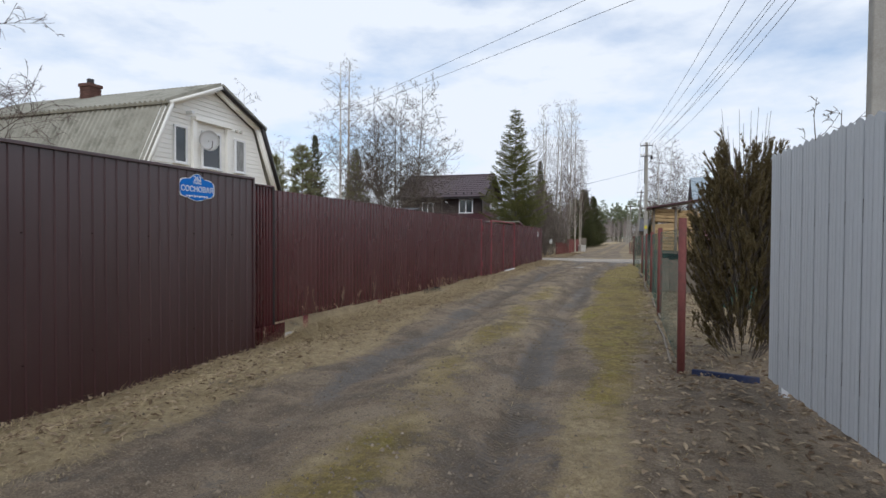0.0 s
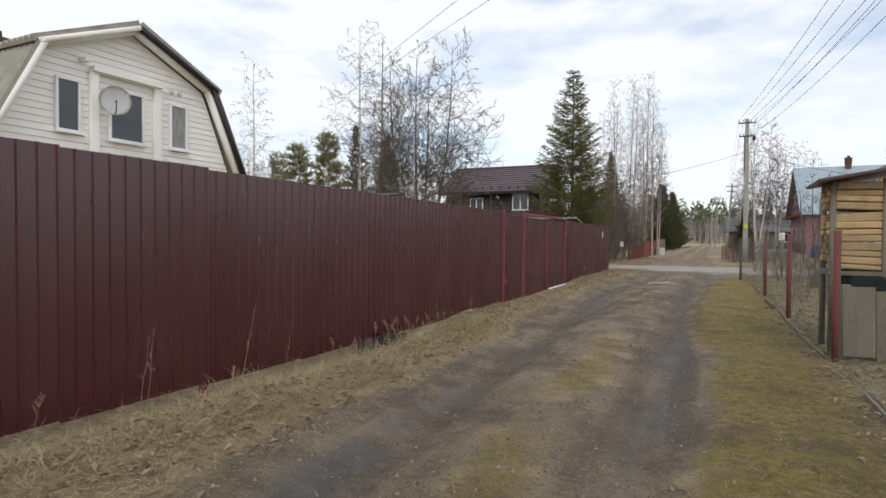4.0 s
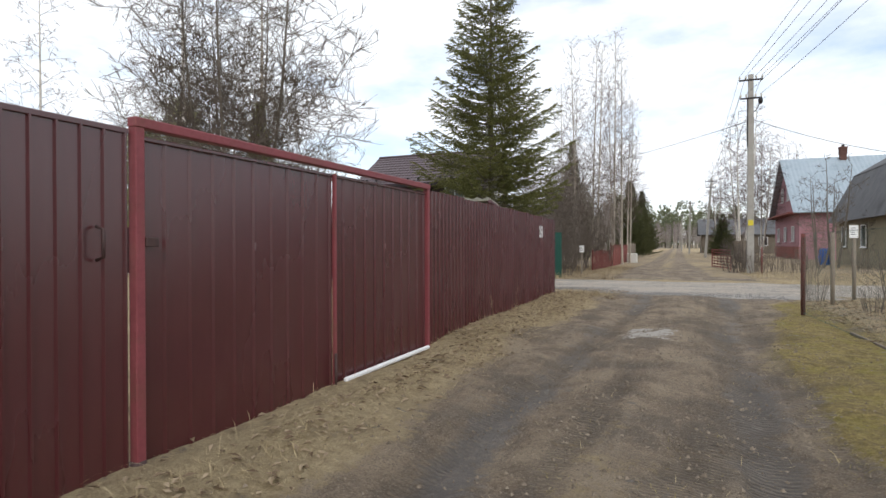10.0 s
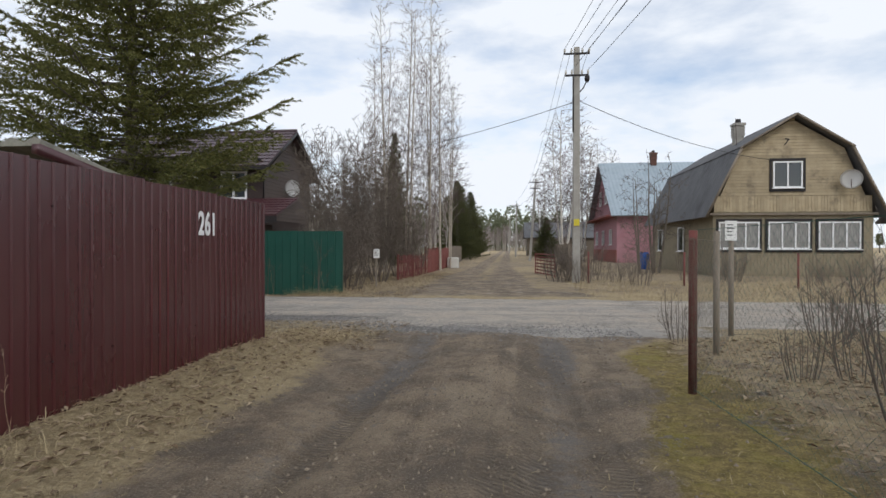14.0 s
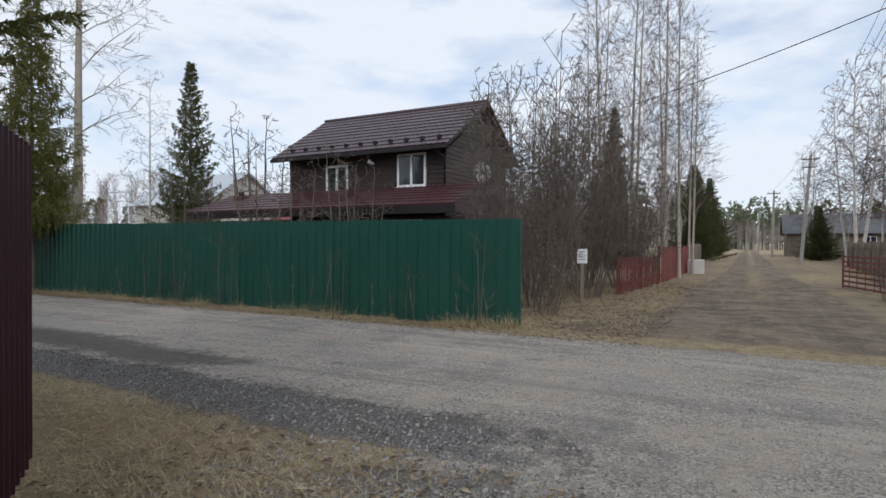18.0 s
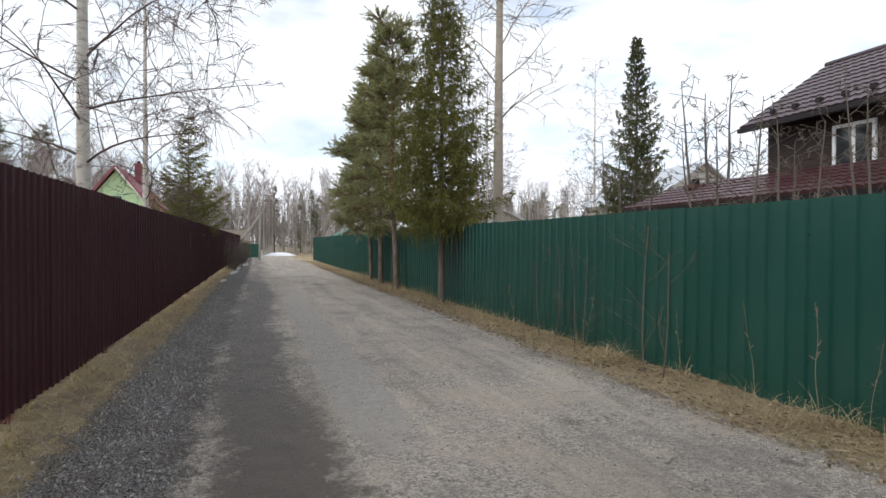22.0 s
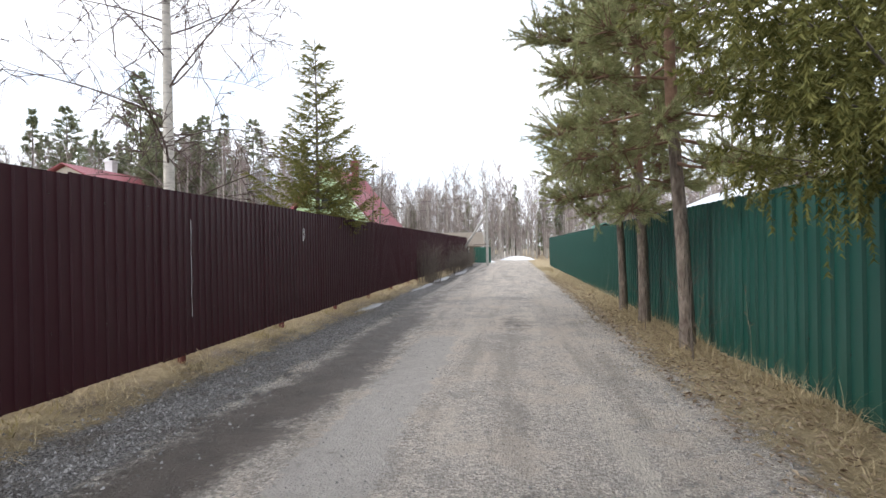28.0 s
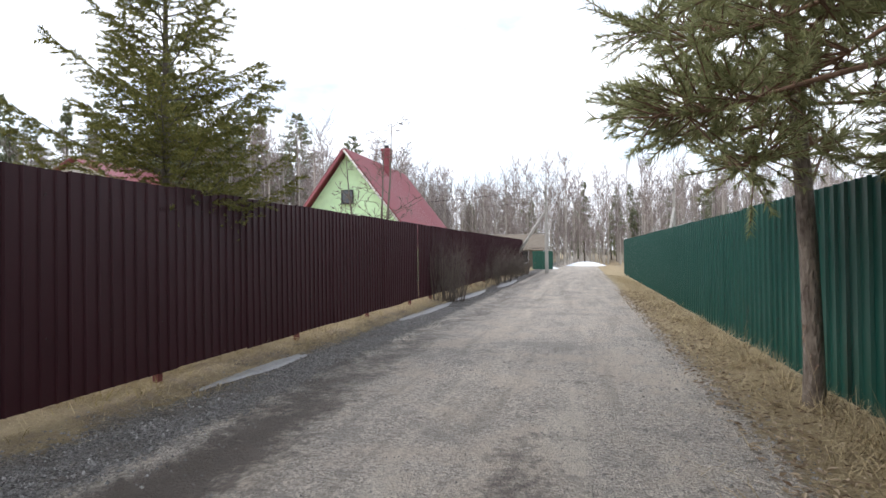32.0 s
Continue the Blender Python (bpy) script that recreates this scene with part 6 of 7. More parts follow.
# saplings and thicket past the green fence corner
asp2 = bare_tree("aspen_tree", "tall slim leafless aspen with pale trunk at the lane side", 71, 12.4, 0.062, 1, 0.3, 0.22, 0.17, M_ASPEN, M_TWIGRED, 0.03, 2, 4.0, 4.5, 0.018, 0.1, 1.3, twig_r=0.006)
stand(asp2, -5.0, 51.2)
for x, y, tn, sz in ((-5.7, 50.0, 50, 0.92), (-6.3, 52.4, 110, 1.02), (-4.75, 53.4, 170, 0.95), (-5.4, 54.6, 230, 0.88), (-6.9, 50.8, 290, 0.97), (-4.6, 56.5, 20, 0.8), (-7.6, 53.5, 80, 0.9), (-5.0, 59.5, 130, 0.85), (-8.6, 56.0, 200, 0.9)):
    again(asp2, x, y, tn, sz)
willow = bare_tree("willow_shrub", "tall leafless many-stemmed shrub beside a green fence", 81, 5.2, 0.012, 14, 1.3, 0.12, 0.2, M_TWIG, M_TWIG, 0.0, 2, 3.2, 4.8, 0.05, 0.12, 1.3, "shrub", 0.0065)
stand(willow, -6.2, 42.2)
for x, y, tn, sz in ((-6.9, 43.4, 40, 1.02), (-7.4, 45.3, 90, 1.0), (-5.7, 44.4, 150, 0.85), (-6.5, 46.6, 220, 0.95), (-5.6, 47.5, 300, 0.8), (-6.3, 40.6, 20, 0.5), (-5.5, 40.9, 200, 0.45), (-8.2, 48.6, 10, 0.95), (-5.3, 49.2, 60, 0.7), (-7.0, 48.8, 100, 0.9)):
    again(willow, x, y, tn, sz)
again(spr2, -10.6, 70.0, 40, 0.9, "dark spruce behind leafless saplings")
again(spr2, -8.6, 60.0, 140, 0.62, "dark spruce behind leafless saplings")
for x, y, sz in ((-6.4, 78, 0.62), (-7.0, 84, 0.7), (-6.2, 91, 0.66), (-8.0, 99, 0.8), (-7.4, 110, 0.75)):
    far_spruce = again(spr2, x, y, x * 50, sz, "dark green spruce along the far lane")
    far_spruce.matrix_basis = far_spruce.matrix_basis @ Matrix.Diagonal((1.7, 1.7, 1, 1))
for x, y, sz in ((1.9, 83, 0.32), (2.4, 90, 0.4)):
    far_spruce = again(spr2, x, y, x * 70, sz, "low dark conifer at the far lane edge")
    far_spruce.matrix_basis = far_spruce.matrix_basis @ Matrix.Diagonal((2.2, 2.2, 1, 1))
birch_c = bare_tree("birch_tree", "leafless white-stemmed birch far down the lane", 91, 12.4, 0.1, 2, 0.6, 0.22, 0.2, M_BIRCH, M_TWIGRED, -0.03, 2, 3.4, 4.5, 0.02, 0.1, 0.9, twig_r=0.011)
stand(birch_c, 2.7, 71.0)
for x, y, tn, sz in ((4.6, 76.0, 60, 0.9), (3.4, 80.0, 120, 1.0), (8.8, 88.0, 170, 1.0), (2.5, 97.0, 250, 0.9), (-9.0, 88.0, 200, 0.9)):
    again(birch_c, x, y, tn, sz)
# east side
again(apple, 3.9, 14.4, 40, 0.78, "thorny leafless apple tree behind a wire fence")
again(apple, 5.3, 52.6, 200, 1.15, "dark leafless apple tree beside a yellow house")
again(apple, 4.5, 51.6, 75, 0.95, "dark leafless apple tree beside a yellow house")
again(apple, 3.6, 20.5, 300, 0.6, "small leafless fruit tree behind a wire fence")


def juniper():
    """A columnar brownish juniper."""
    gen, rr = np.random.default_rng(5), random.Random(5)
    j = thing("juniper_shrub", "tall brownish-green juniper with dead inner twigs behind a wire fence", "shrub", Matrix.Translation((1.62, 9.25, 0.03)))
    t, tb, tt = Tubes(), [], []
    for k in range(520):
        a_, s = rr.random() * 6.28, rr.random() ** 0.8
        r = 0.12 + 0.48 * math.sin(math.pi * min(1, 0.2 + 0.75 * s)) * rr.uniform(0.6, 1.0)
        z = 0.05 + 1.75 * s
        q = Vector((math.cos(a_) * r * 0.45, math.sin(a_) * r * 0.45, z * 0.8))
        e = Vector((math.cos(a_) * r, math.sin(a_) * r, z + rr.uniform(0.1, 0.5)))
        t.run([q, e], [0.007, 0.003], 3)
        for c in range(4):
            u = rr.uniform(0.35, 1.0)
            p = q.lerp(e, u)
            tb.append(p)
            tt.append(p + Vector((math.cos(a_) * 0.05 + rr.uniform(-0.05, 0.05), math.sin(a_) * 0.05 + rr.uniform(-0.05, 0.05), rr.uniform(0.08, 0.2))))
    for k in range(34):
        a_ = rr.random() * 6.28
        t.run([(0.1 * math.cos(a_), 0.1 * math.sin(a_), 1.2), (0.22 * math.cos(a_), 0.22 * math.sin(a_), rr.uniform(1.9, 2.6))], [0.006, 0.002], 3)
    put_part("branchwork", t.mesh("branchwork", M_TWIG), j)
    base, tip = np.array([tuple(v) for v in tb]), np.array([tuple(v) for v in tt])
    put_part("crown", tri_mesh("crown", needles(base, tip, 62, 0.036, 0.009, gen, 0.6), M_JUNIPER), j)


juniper()


def far_woods():
    """Distant mixed forest: joined conifers and bare trees, too far to count."""
    gen, rr = np.random.default_rng(77), random.Random(77)

    def conifers(spots, name, mat, label, tall, boughs=46, per=14, size=0.55):
        tb, tt = [], []
        tr = Tubes()
        for x, y in spots:
            h = tall * rr.uniform(0.6, 1.15)
            tr.run([(x, y, -0.2), (x, y, h * 0.9)], [0.16, 0.04], 4)
            piny = rr.random() < 0.5
            for k in range(boughs):
                s = rr.random()
                z = h * ((0.45 + 0.55 * s) if piny else (0.12 + 0.88 * s))
                r = (h * 0.16 * math.sin(math.pi * (0.25 + 0.7 * s)) if piny else h * 0.19 * (1 - s) + 0.1) * rr.uniform(0.5, 1)
                a_ = rr.random() * 6.28
                p = (x + math.cos(a_) * r * 0.3, y + math.sin(a_) * r * 0.3, z)
                tb.append(p)
                tt.append((x + math.cos(a_) * r, y + math.sin(a_) * r, z + (0.15 * r if piny else -0.2 * r)))
        tris = needles(np.array(tb), np.array(tt), per, size, size * 0.36, gen, 0.8)
        ob = tagged(new(name, tri_mesh(name, tris, mat)), label, "forest", kind="stuff")
        put_part("trunks", tr.mesh("trunks", M_BARK), ob)

    def bare(spots, name, label, tall):
        tr, tw = Tubes(), []

        def sliver(p, q, r):
            d = Vector((rr.uniform(-1, 1), rr.uniform(-1, 1), rr.uniform(-0.3, 0.3))).normalized() * r
            tw.append((tuple(p - d), tuple(p + d), tuple(q)))

        for x, y in spots:
            h = tall * rr.uniform(0.7, 1.15)
            tr.run([(x, y, -0.2), (x + rr.uniform(-0.3, 0.3), y, h * 0.6), (x + rr.uniform(-0.4, 0.4), y, h)], [0.075, 0.05, 0.008], 4)
            for k in range(32):
                z = h * rr.uniform(0.25, 0.98)
                a_, L_ = rr.random() * 6.28, h * 0.16 * rr.uniform(0.5, 1.1)
                e = Vector((x + math.cos(a_) * L_ * 0.6, y + math.sin(a_) * L_ * 0.6, z + L_ * 0.9))
                sliver(Vector((x, y, z)), e, 0.032)
                for c in range(9):
                    q = Vector((x, y, z)).lerp(e, rr.uniform(0.2, 1))
                    sliver(q, q + Vector((rr.uniform(-1, 1), rr.uniform(-1, 1), rr.uniform(0, 1.2))) * L_ * 0.5, 0.02)
        # these twig and trunk colours have the haze of distance mixed in
        ob = tagged(new(name, tri_mesh(name, np.array(tw), M_HAZEDTWIG)), label, "forest", kind="stuff")
        put_part("trunks", tr.mesh("trunks", M_HAZEDTRUNK, False), ob)

    west_c = [(rr.uniform(-132, -90), rr.uniform(-30, 110)) for _ in range(150)]
    west_b = [(rr.uniform(-124, -74), rr.uniform(14, 92)) for _ in range(620)]
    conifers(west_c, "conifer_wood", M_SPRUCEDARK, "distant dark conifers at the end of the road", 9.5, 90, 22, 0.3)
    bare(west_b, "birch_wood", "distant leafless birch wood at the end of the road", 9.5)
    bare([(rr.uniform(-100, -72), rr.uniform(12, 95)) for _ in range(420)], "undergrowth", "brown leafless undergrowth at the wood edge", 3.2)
    sw = [(rr.uniform(-84, -52), rr.uniform(-22, 12)) for _ in range(85)]
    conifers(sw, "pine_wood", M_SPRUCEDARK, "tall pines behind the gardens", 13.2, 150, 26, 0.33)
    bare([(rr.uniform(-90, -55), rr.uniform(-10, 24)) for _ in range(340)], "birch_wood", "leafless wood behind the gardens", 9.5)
    north = [(rr.uniform(-90, 80), rr.uniform(215, 260)) for _ in range(240)]
    conifers([(rr.uniform(-14, 4), rr.uniform(190, 212)) for _ in range(46)], "conifer_wood", M_SPRUCEDARK, "dark forest closing the far lane", 11)
    bare([(rr.uniform(-12, 3), rr.uniform(175, 195)) for _ in range(90)], "birch_wood", "leafless forest closing the far lane", 6)
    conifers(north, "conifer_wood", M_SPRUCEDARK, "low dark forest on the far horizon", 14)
    conifers([(rr.uniform(-80, -35), rr.uniform(110, 150)) for _ in range(40)], "conifer_wood", M_SPRUCEDARK, "dark conifers far behind the houses", 9)
    bare([(rr.uniform(-75, -12), rr.uniform(90, 125)) for _ in range(90)], "birch_wood", "leafless wood far behind the houses", 8)
    bare([(rr.uniform(-16, -6.2), rr.uniform(60, 190)) for _ in range(110)] + [(rr.uniform(3.2, 13), rr.uniform(96, 200)) for _ in range(70)], "bare_thicket", "leafless thicket along the far lane", 5)
    conifers([(rr.uniform(-20, -8), rr.uniform(95, 200)) for _ in range(30)] + [(rr.uniform(4, 20), rr.uniform(120, 200)) for _ in range(30)], "conifer_wood", M_SPRUCEDARK, "dark conifers along the far lane", 8)
    conifers([(rr.uniform(60, 110), rr.uniform(-60, 160)) for _ in range(60)], "conifer_wood", M_SPRUCEDARK, "distant conifers to the east", 6)
    conifers([(rr.uniform(-90, 90), rr.uniform(-110, -70)) for _ in range(60)], "conifer_wood", M_SPRUCEDARK, "distant conifers to the south", 12)


far_woods()


# ---- poles and wires ----
def power_pole(x, y, h, label, arms=(), lean=(0, 0), r=0.11, strut=None, label_z=None, mat=None):
    p = thing("utility_pole", label, "utility pole", Matrix.Translation((x, y, gz(x, y))))
    bm = bmesh.new()
    a, b = r * 1.0, r * 0.72
    vs = []
    for z, w in ((-0.3, a), (h, b)):
        for sx, sy in ((-1, -0.85), (1, -0.85), (1, 0.85), (-1, 0.85)):
            vs.append(bm.verts.new((sx * w + lean[0] * z, sy * w + lean[1] * z, z)))
    for i in range(4):
        bm.faces.new((vs[i], vs[(i + 1) % 4], vs[4 + (i + 1) % 4], vs[4 + i]))
    bm.faces.new(vs[4:])
    bmesh.ops.bevel(bm, geom=bm.edges[:], offset=0.015, segments=1, affect="EDGES")
    part("shaft", bm, mat or M_CONCRETE, p)
    ends = []
    for z, w in arms:
        ox, oy = lean[0] * z, lean[1] * z
        box_part("crossarm", (ox - w, ox + w, oy - 0.1, oy - 0.05, z - 0.03, z + 0.03), M_DARK, p, "dark steel crossarm")
        for k in (-1, -0.45, 0.45, 1):
            tube_part("insulator", [(ox + k * w * 0.95, oy - 0.075, z + 0.03), (ox + k * w * 0.95, oy - 0.075, z + 0.1), (ox + k * w * 0.95, oy - 0.075, z + 0.17)], [0.02, 0.04, 0.03], M_PALE, p, 8, "white porcelain insulator")
            ends.append((x + ox + k * w * 0.95, y + oy - 0.075, gz(x, y) + z + 0.17))
    if strut:
        tube_part("strut", [(strut[0], strut[1], -0.2), (lean[0] * h * 0.7, lean[1] * h * 0.7, h * 0.72)], [0.09, 0.08], mat or M_CONCRETE, p, 6)
    if label_z:
        box_part("label_plate", (-0.09, 0.09, -r - 0.012, -r * 0.8, label_z - 0.11, label_z + 0.11), M_YPLATE, p, "small yellow plate", 0)
    return p, ends


M_YPLATE = paint("yellow_plate", (0.6, 0.5, 0.04), (0.66, 0.55, 0.05), 5, 0.5, 0, 0)
main_pole, e1 = power_pole(0.94, 44.84, 7.85, "concrete power pole with two steel crossarms at a crossing", ((7.62, 0.42), (6.9, 0.38)), (0, 0), 0.13, None, 2.0)
bm = bmesh.new()
bmesh.ops.create_uvsphere(bm, u_segments=10, v_segments=8, radius=0.11, matrix=Matrix.Translation((0.33, -0.1, 6.78)) @ Matrix.Diagonal((0.8, 0.8, 1.3, 1)))
part("street_light", bm, M_DARK, main_pole, "black street light head")
tube_part("light_bracket", [(0.05, -0.05, 6.3), (0.2, -0.08, 6.45), (0.32, -0.1, 6.7)], [0.02] * 3, M_DARK, main_pole, 6)
tube_part("cable_riser", [(-0.12, -0.1, 5.0), (-0.12, -0.1, 6.9)], [0.025, 0.025], M_DARK, main_pole, 6)
_, e0 = power_pole(3.93, 12.9, 8.3, "concrete power pole behind a picket fence", ((7.2, 0.8),), (0, 0), 0.15)
_, e3 = power_pole(0.17, 74.0, 6.9, "leaning concrete power pole far down the lane", ((6.6, 0.5), (6.1, 0.4)), (0.07, 0.0), 0.11)
_, e4 = power_pole(-1.0, 93.0, 6.3, "concrete power pole far down the lane", ((6.0, 0.5),), (0.02, 0), 0.11)
_, e5 = power_pole(-2.0, 125.0, 6.3, "concrete power pole far down the lane", ((6.0, 0.5),), (0.01, 0), 0.11)
_, e2 = power_pole(-54.2, 35.45, 4.9, "concrete power pole with raking strut at the road end", ((4.5, 0.4), (3.9, 0.3)), (0, 0), 0.11, (-0.4, -2.5))
power_pole(-60.0, 43.0, 5.4, "grey power pole among distant birches", ((5.0, 0.4),), (0, 0), 0.1, (2.0, -1.0))


def wire(p, q, sag, r=0.007):
    w = Tubes()
    n = 14
    w.run([(p[0] + (q[0] - p[0]) * i / n, p[1] + (q[1] - p[1]) * i / n, p[2] + (q[2] - p[2]) * i / n - 4 * sag * (i / n) * (1 - i / n)) for i in range(n + 1)], [r] * (n + 1), 4)
    return w


def wire_thing(pairs, label, r=0.007):
    ob = thing("power_lines", label, "power line")
    for p, q, sag in pairs:
        put_part("wire", wire(p, q, sag, r).mesh("wire", M_WIRE), ob)


wire_thing([(e1[0], e0[0], 0.35), (e1[1], e0[1], 0.4), (e1[2], e0[2], 0.35), (e1[3], e0[3], 0.4), (e1[5], e0[2], 0.5), (e1[7], e0[3], 0.6)], "six thin black overhead wires along the lane")
wire_thing([(e1[0], e3[0], 0.4), (e1[3], e3[3], 0.4), (e1[1], e3[1], 0.45), (e1[4], e3[4], 0.5)], "thin black overhead wires along the lane")
wire_thing([(e3[0], e4[0], 0.3), (e3[3], e4[3], 0.3), (e4[0], e5[0], 0.4), (e4[3], e5[3], 0.4)], "thin black overhead wires far down the lane")
wire_thing([((0.85, 44.8, 6.05), (-11.9, 50.2, 4.6), 0.35)], "service cable from a pole to the brown house", 0.011)
wire_thing([((1.0, 44.8, 6.1), (9.2, 49.9, 4.75), 0.3)], "service cable from a pole to the yellow house", 0.011)
wire_thing([((8.27, 12.29, 8.0), (-14.92, 30.26, 8.0), 0.05), ((11.13, 11.81, 7.9), (-16.02, 31.43, 7.9), 0.05)], "two thin wires crossing above the maroon fence")
wire_thing([(e2[0], (-34.0, 75.0, 6.0), 0.5), (e2[3], (-34.0, 76.0, 6.0), 0.5), (e2[1], (-70.0, -12.0, 5.0), 0.5), (e2[2], (-71.0, -12.0, 5.0), 0.5), (e2[5], (-72.0, -12.0, 4.4), 0.5), (e2[6], (-34.0, 77.0, 5.4), 0.5)], "thin wires crossing the road before the forest")


# ---- garden things on the east side ----
def wood_rack():
    """Split firewood stacked between grey posts under a dark red roof."""
    k = thing("firewood_rack", "stack of split firewood between posts under a dark red roof", "firewood rack", Matrix.Translation((1.42, 17.5, 0.0)))
    for x in (-0.5, -0.02, 0.42):
        for y in (-0.33, 0.33):
            tube_part("post", [(x, y, -0.1), (x, y, 2.0)], [0.035, 0.03], M_OLDWOOD, k, 6)
    for x0, x1 in ((-0.5, 0.05), (0.07, 0.47)):
        z = 0.98
        while z < 1.93:
            x = x0
            th = rnd.uniform(0.06, 0.11)
            L_ = (x1 - x0)
            bm = bmesh.new()
            for y in (-0.26, -0.1, 0.06, 0.22):
                box(bm, x0 + rnd.uniform(-0.05, 0.03), x1 + rnd.uniform(-0.03, 0.05), y - 0.07, y + 0.07, z, z + th - 0.008, 0.012)
            bmesh.ops.rotate(bm, verts=bm.verts[:], cent=(0, 0, z), matrix=Matrix.Rotation(radians(rnd.uniform(-3.5, 3.5)), 3, "Y"))
            part("log", bm, M_FIREWOOD, k)
            z += th
    box_part("shelf", (-0.55, 0.52, -0.36, 0.36, 0.92, 0.97), M_OLDWOOD, k)
    box_part("tarp_box", (-0.35, 0.45, -0.4, 0.36, 0.62, 0.91), M_TARP, k, "dark plastic crate", 0.02)
    bm = bmesh.new()
    box(bm, -0.68, 0.62, -0.55, 0.5, 0, 0.04, 0.01)
    bmesh.ops.rotate(bm, verts=bm.verts[:], cent=(0, 0, 0), matrix=Matrix.Rotation(radians(-9), 3, "Y"))
    bmesh.ops.translate(bm, verts=bm.verts[:], vec=(0, 0, 2.06))
    part("roof", bm, M_TILERED, k, "dark red roof")


wood_rack()
crate = thing("compost_box", "green wooden compost box behind a wire fence", "compost box", Matrix.Translation((2.75, 14.6, 0)))
for i in range(4):
    box_part("board", (-0.7, 0.7, -0.52, -0.5, 0.03 + i * 0.11, 0.13 + i * 0.11), M_BOXGREEN, crate)
    box_part("board", (-0.7, -0.68, -0.5, 0.5, 0.03 + i * 0.11, 0.13 + i * 0.11), M_BOXGREEN, crate)
    box_part("board", (-0.7, 0.7, 0.5, 0.52, 0.03 + i * 0.11, 0.13 + i * 0.11), M_BOXGREEN, crate)
heap = Tubes()
for i in range(60):
    a_ = rnd.random() * 6.28
    p = Vector((rnd.uniform(-0.55, 0.55), rnd.uniform(-0.4, 0.4), rnd.uniform(0.3, 0.55)))
    heap.run([p, p + Vector((math.cos(a_), math.sin(a_), rnd.uniform(-0.2, 0.3))) * 0.4], [0.012, 0.005], 4)
put_part("brushwood", heap.mesh("brushwood", M_TWIG), crate)
edge = thing("edging_board", "dark blue-painted board lying at the plot edge", "board", Matrix.Translation((1.3, 8.35, 0.03)) @ Matrix.Rotation(radians(-16), 4, "Z"))
box_part("plank", (-0.22, 0.32, -0.015, 0.015, -0.02, 0.06), paint("dull_blue_board", (0.02, 0.03, 0.075), (0.04, 0.05, 0.11), 5, 0.7, 0, 0.2, 40, (0.08, 0.06, 0.045), 3, 0.7), edge)
ditch = thing("garden_edging", "grey-green slate strip along the foot of a wire fence", "edging")
for i in range(12):
    y0 = 8.8 + i * 1.6
    bm = bmesh.new()
    box(bm, -0.012, 0.012, 0, 1.55, -0.05, 0.07 + rnd.uniform(-0.03, 0.03), 0.004)
    ob = part("strip", bm, M_OLDWOOD, ditch)
    ob.matrix_basis = Matrix.Translation((0.90 - 0.024 * max(0, y0 - 12) + 0.03, y0, 0)) @ Matrix.Rotation(radians(1.2 + rnd.uniform(-2, 2)), 4, "Z")


def notice(x, y, z, turn, label, post, lines=0):
    n_ = thing("notice", label, "notice", Matrix.Translation((x, y, 0)) @ Matrix.Rotation(radians(turn), 4, "Z"))
    box_part("sheet", (-0.09, 0.09, -0.006, 0.0, z - 0.13, z + 0.13), M_PAPER, n_, bevel=0)
    bm = bmesh.new()
    for i in range(4):
        box(bm, -0.06, rnd.uniform(0.0, 0.06), -0.009, -0.006, z + 0.07 - i * 0.045, z + 0.082 - i * 0.045)
    part("print", bm, M_DARK, n_)
    if post:
        box_part("post", (-0.03, 0.03, 0.002, 0.05, -0.2, z + 0.1), M_OLDWOOD, n_)


notice(1.73, 33.26, 1.44, 20, "white paper notice on a wire fence post", False)
notice(-5.1, 41.6, 1.02, 15, "small white notice on a grey wooden post", True)
cb = thing("concrete_block", "pale concrete block on a short post at the lane side", "concrete block", Matrix.Translation((-4.5, 57.0, 0)))
box_part("block", (-0.3, 0.3, -0.3, 0.3, 0.02, 0.62), M_PALE, cb, bevel=0.03)
sack = thing("blue_barrel", "blue plastic barrel beside the yellow house", "barrel", Matrix.Translation((5.75, 57.0, 0.02)))
bm = bmesh.new()
for i, (z, r) in enumerate(((0.0, 0.27), (0.15, 0.3), (0.45, 0.31), (0.75, 0.3), (0.9, 0.26))):
    ring = [bm.verts.new((r * math.cos(k * math.pi / 8), r * math.sin(k * math.pi / 8), z)) for k in range(16)]
    if i:
        for k in range(16):
            bm.faces.new((prev_ring[k], prev_ring[(k + 1) % 16], ring[(k + 1) % 16], ring[k]))
    prev_ring = ring
bm.faces.new(ring)
part("body", bm, M_PLASTICBLUE, sack, smooth=True)
box_part("lid", (-0.2, 0.2, -0.2, 0.2, 0.9, 0.93), M_PLASTICBLUE, sack)


def mark(x, z0, z1, w, label):
    m_ = thing("paint_mark", label, "paint mark", Matrix.Translation((x, CROSS_Y + 0.022, 0)))
    v, n = [], 9
    for i in range(n):
        z = z0 + (z1 - z0) * i / (n - 1)
        o = rnd.uniform(-0.5, 0.5) * w
        for s in (-1, 1):
            v.append((o + s * w * rnd.uniform(0.2, 0.6), 0, z))
    v += [(a_, -0.002, c_) for a_, b_, c_ in v]
    f = [(2 * i, 2 * i + 1, 2 * i + 3, 2 * i + 2) for i in range(n - 1)] + [(2 * n + 2 * i + 2, 2 * n + 2 * i + 3, 2 * n + 2 * i + 1, 2 * n + 2 * i) for i in range(n - 1)]
    put_part("streak", mesh_of("streak", v, f, M_WHITEPAINT), m_)


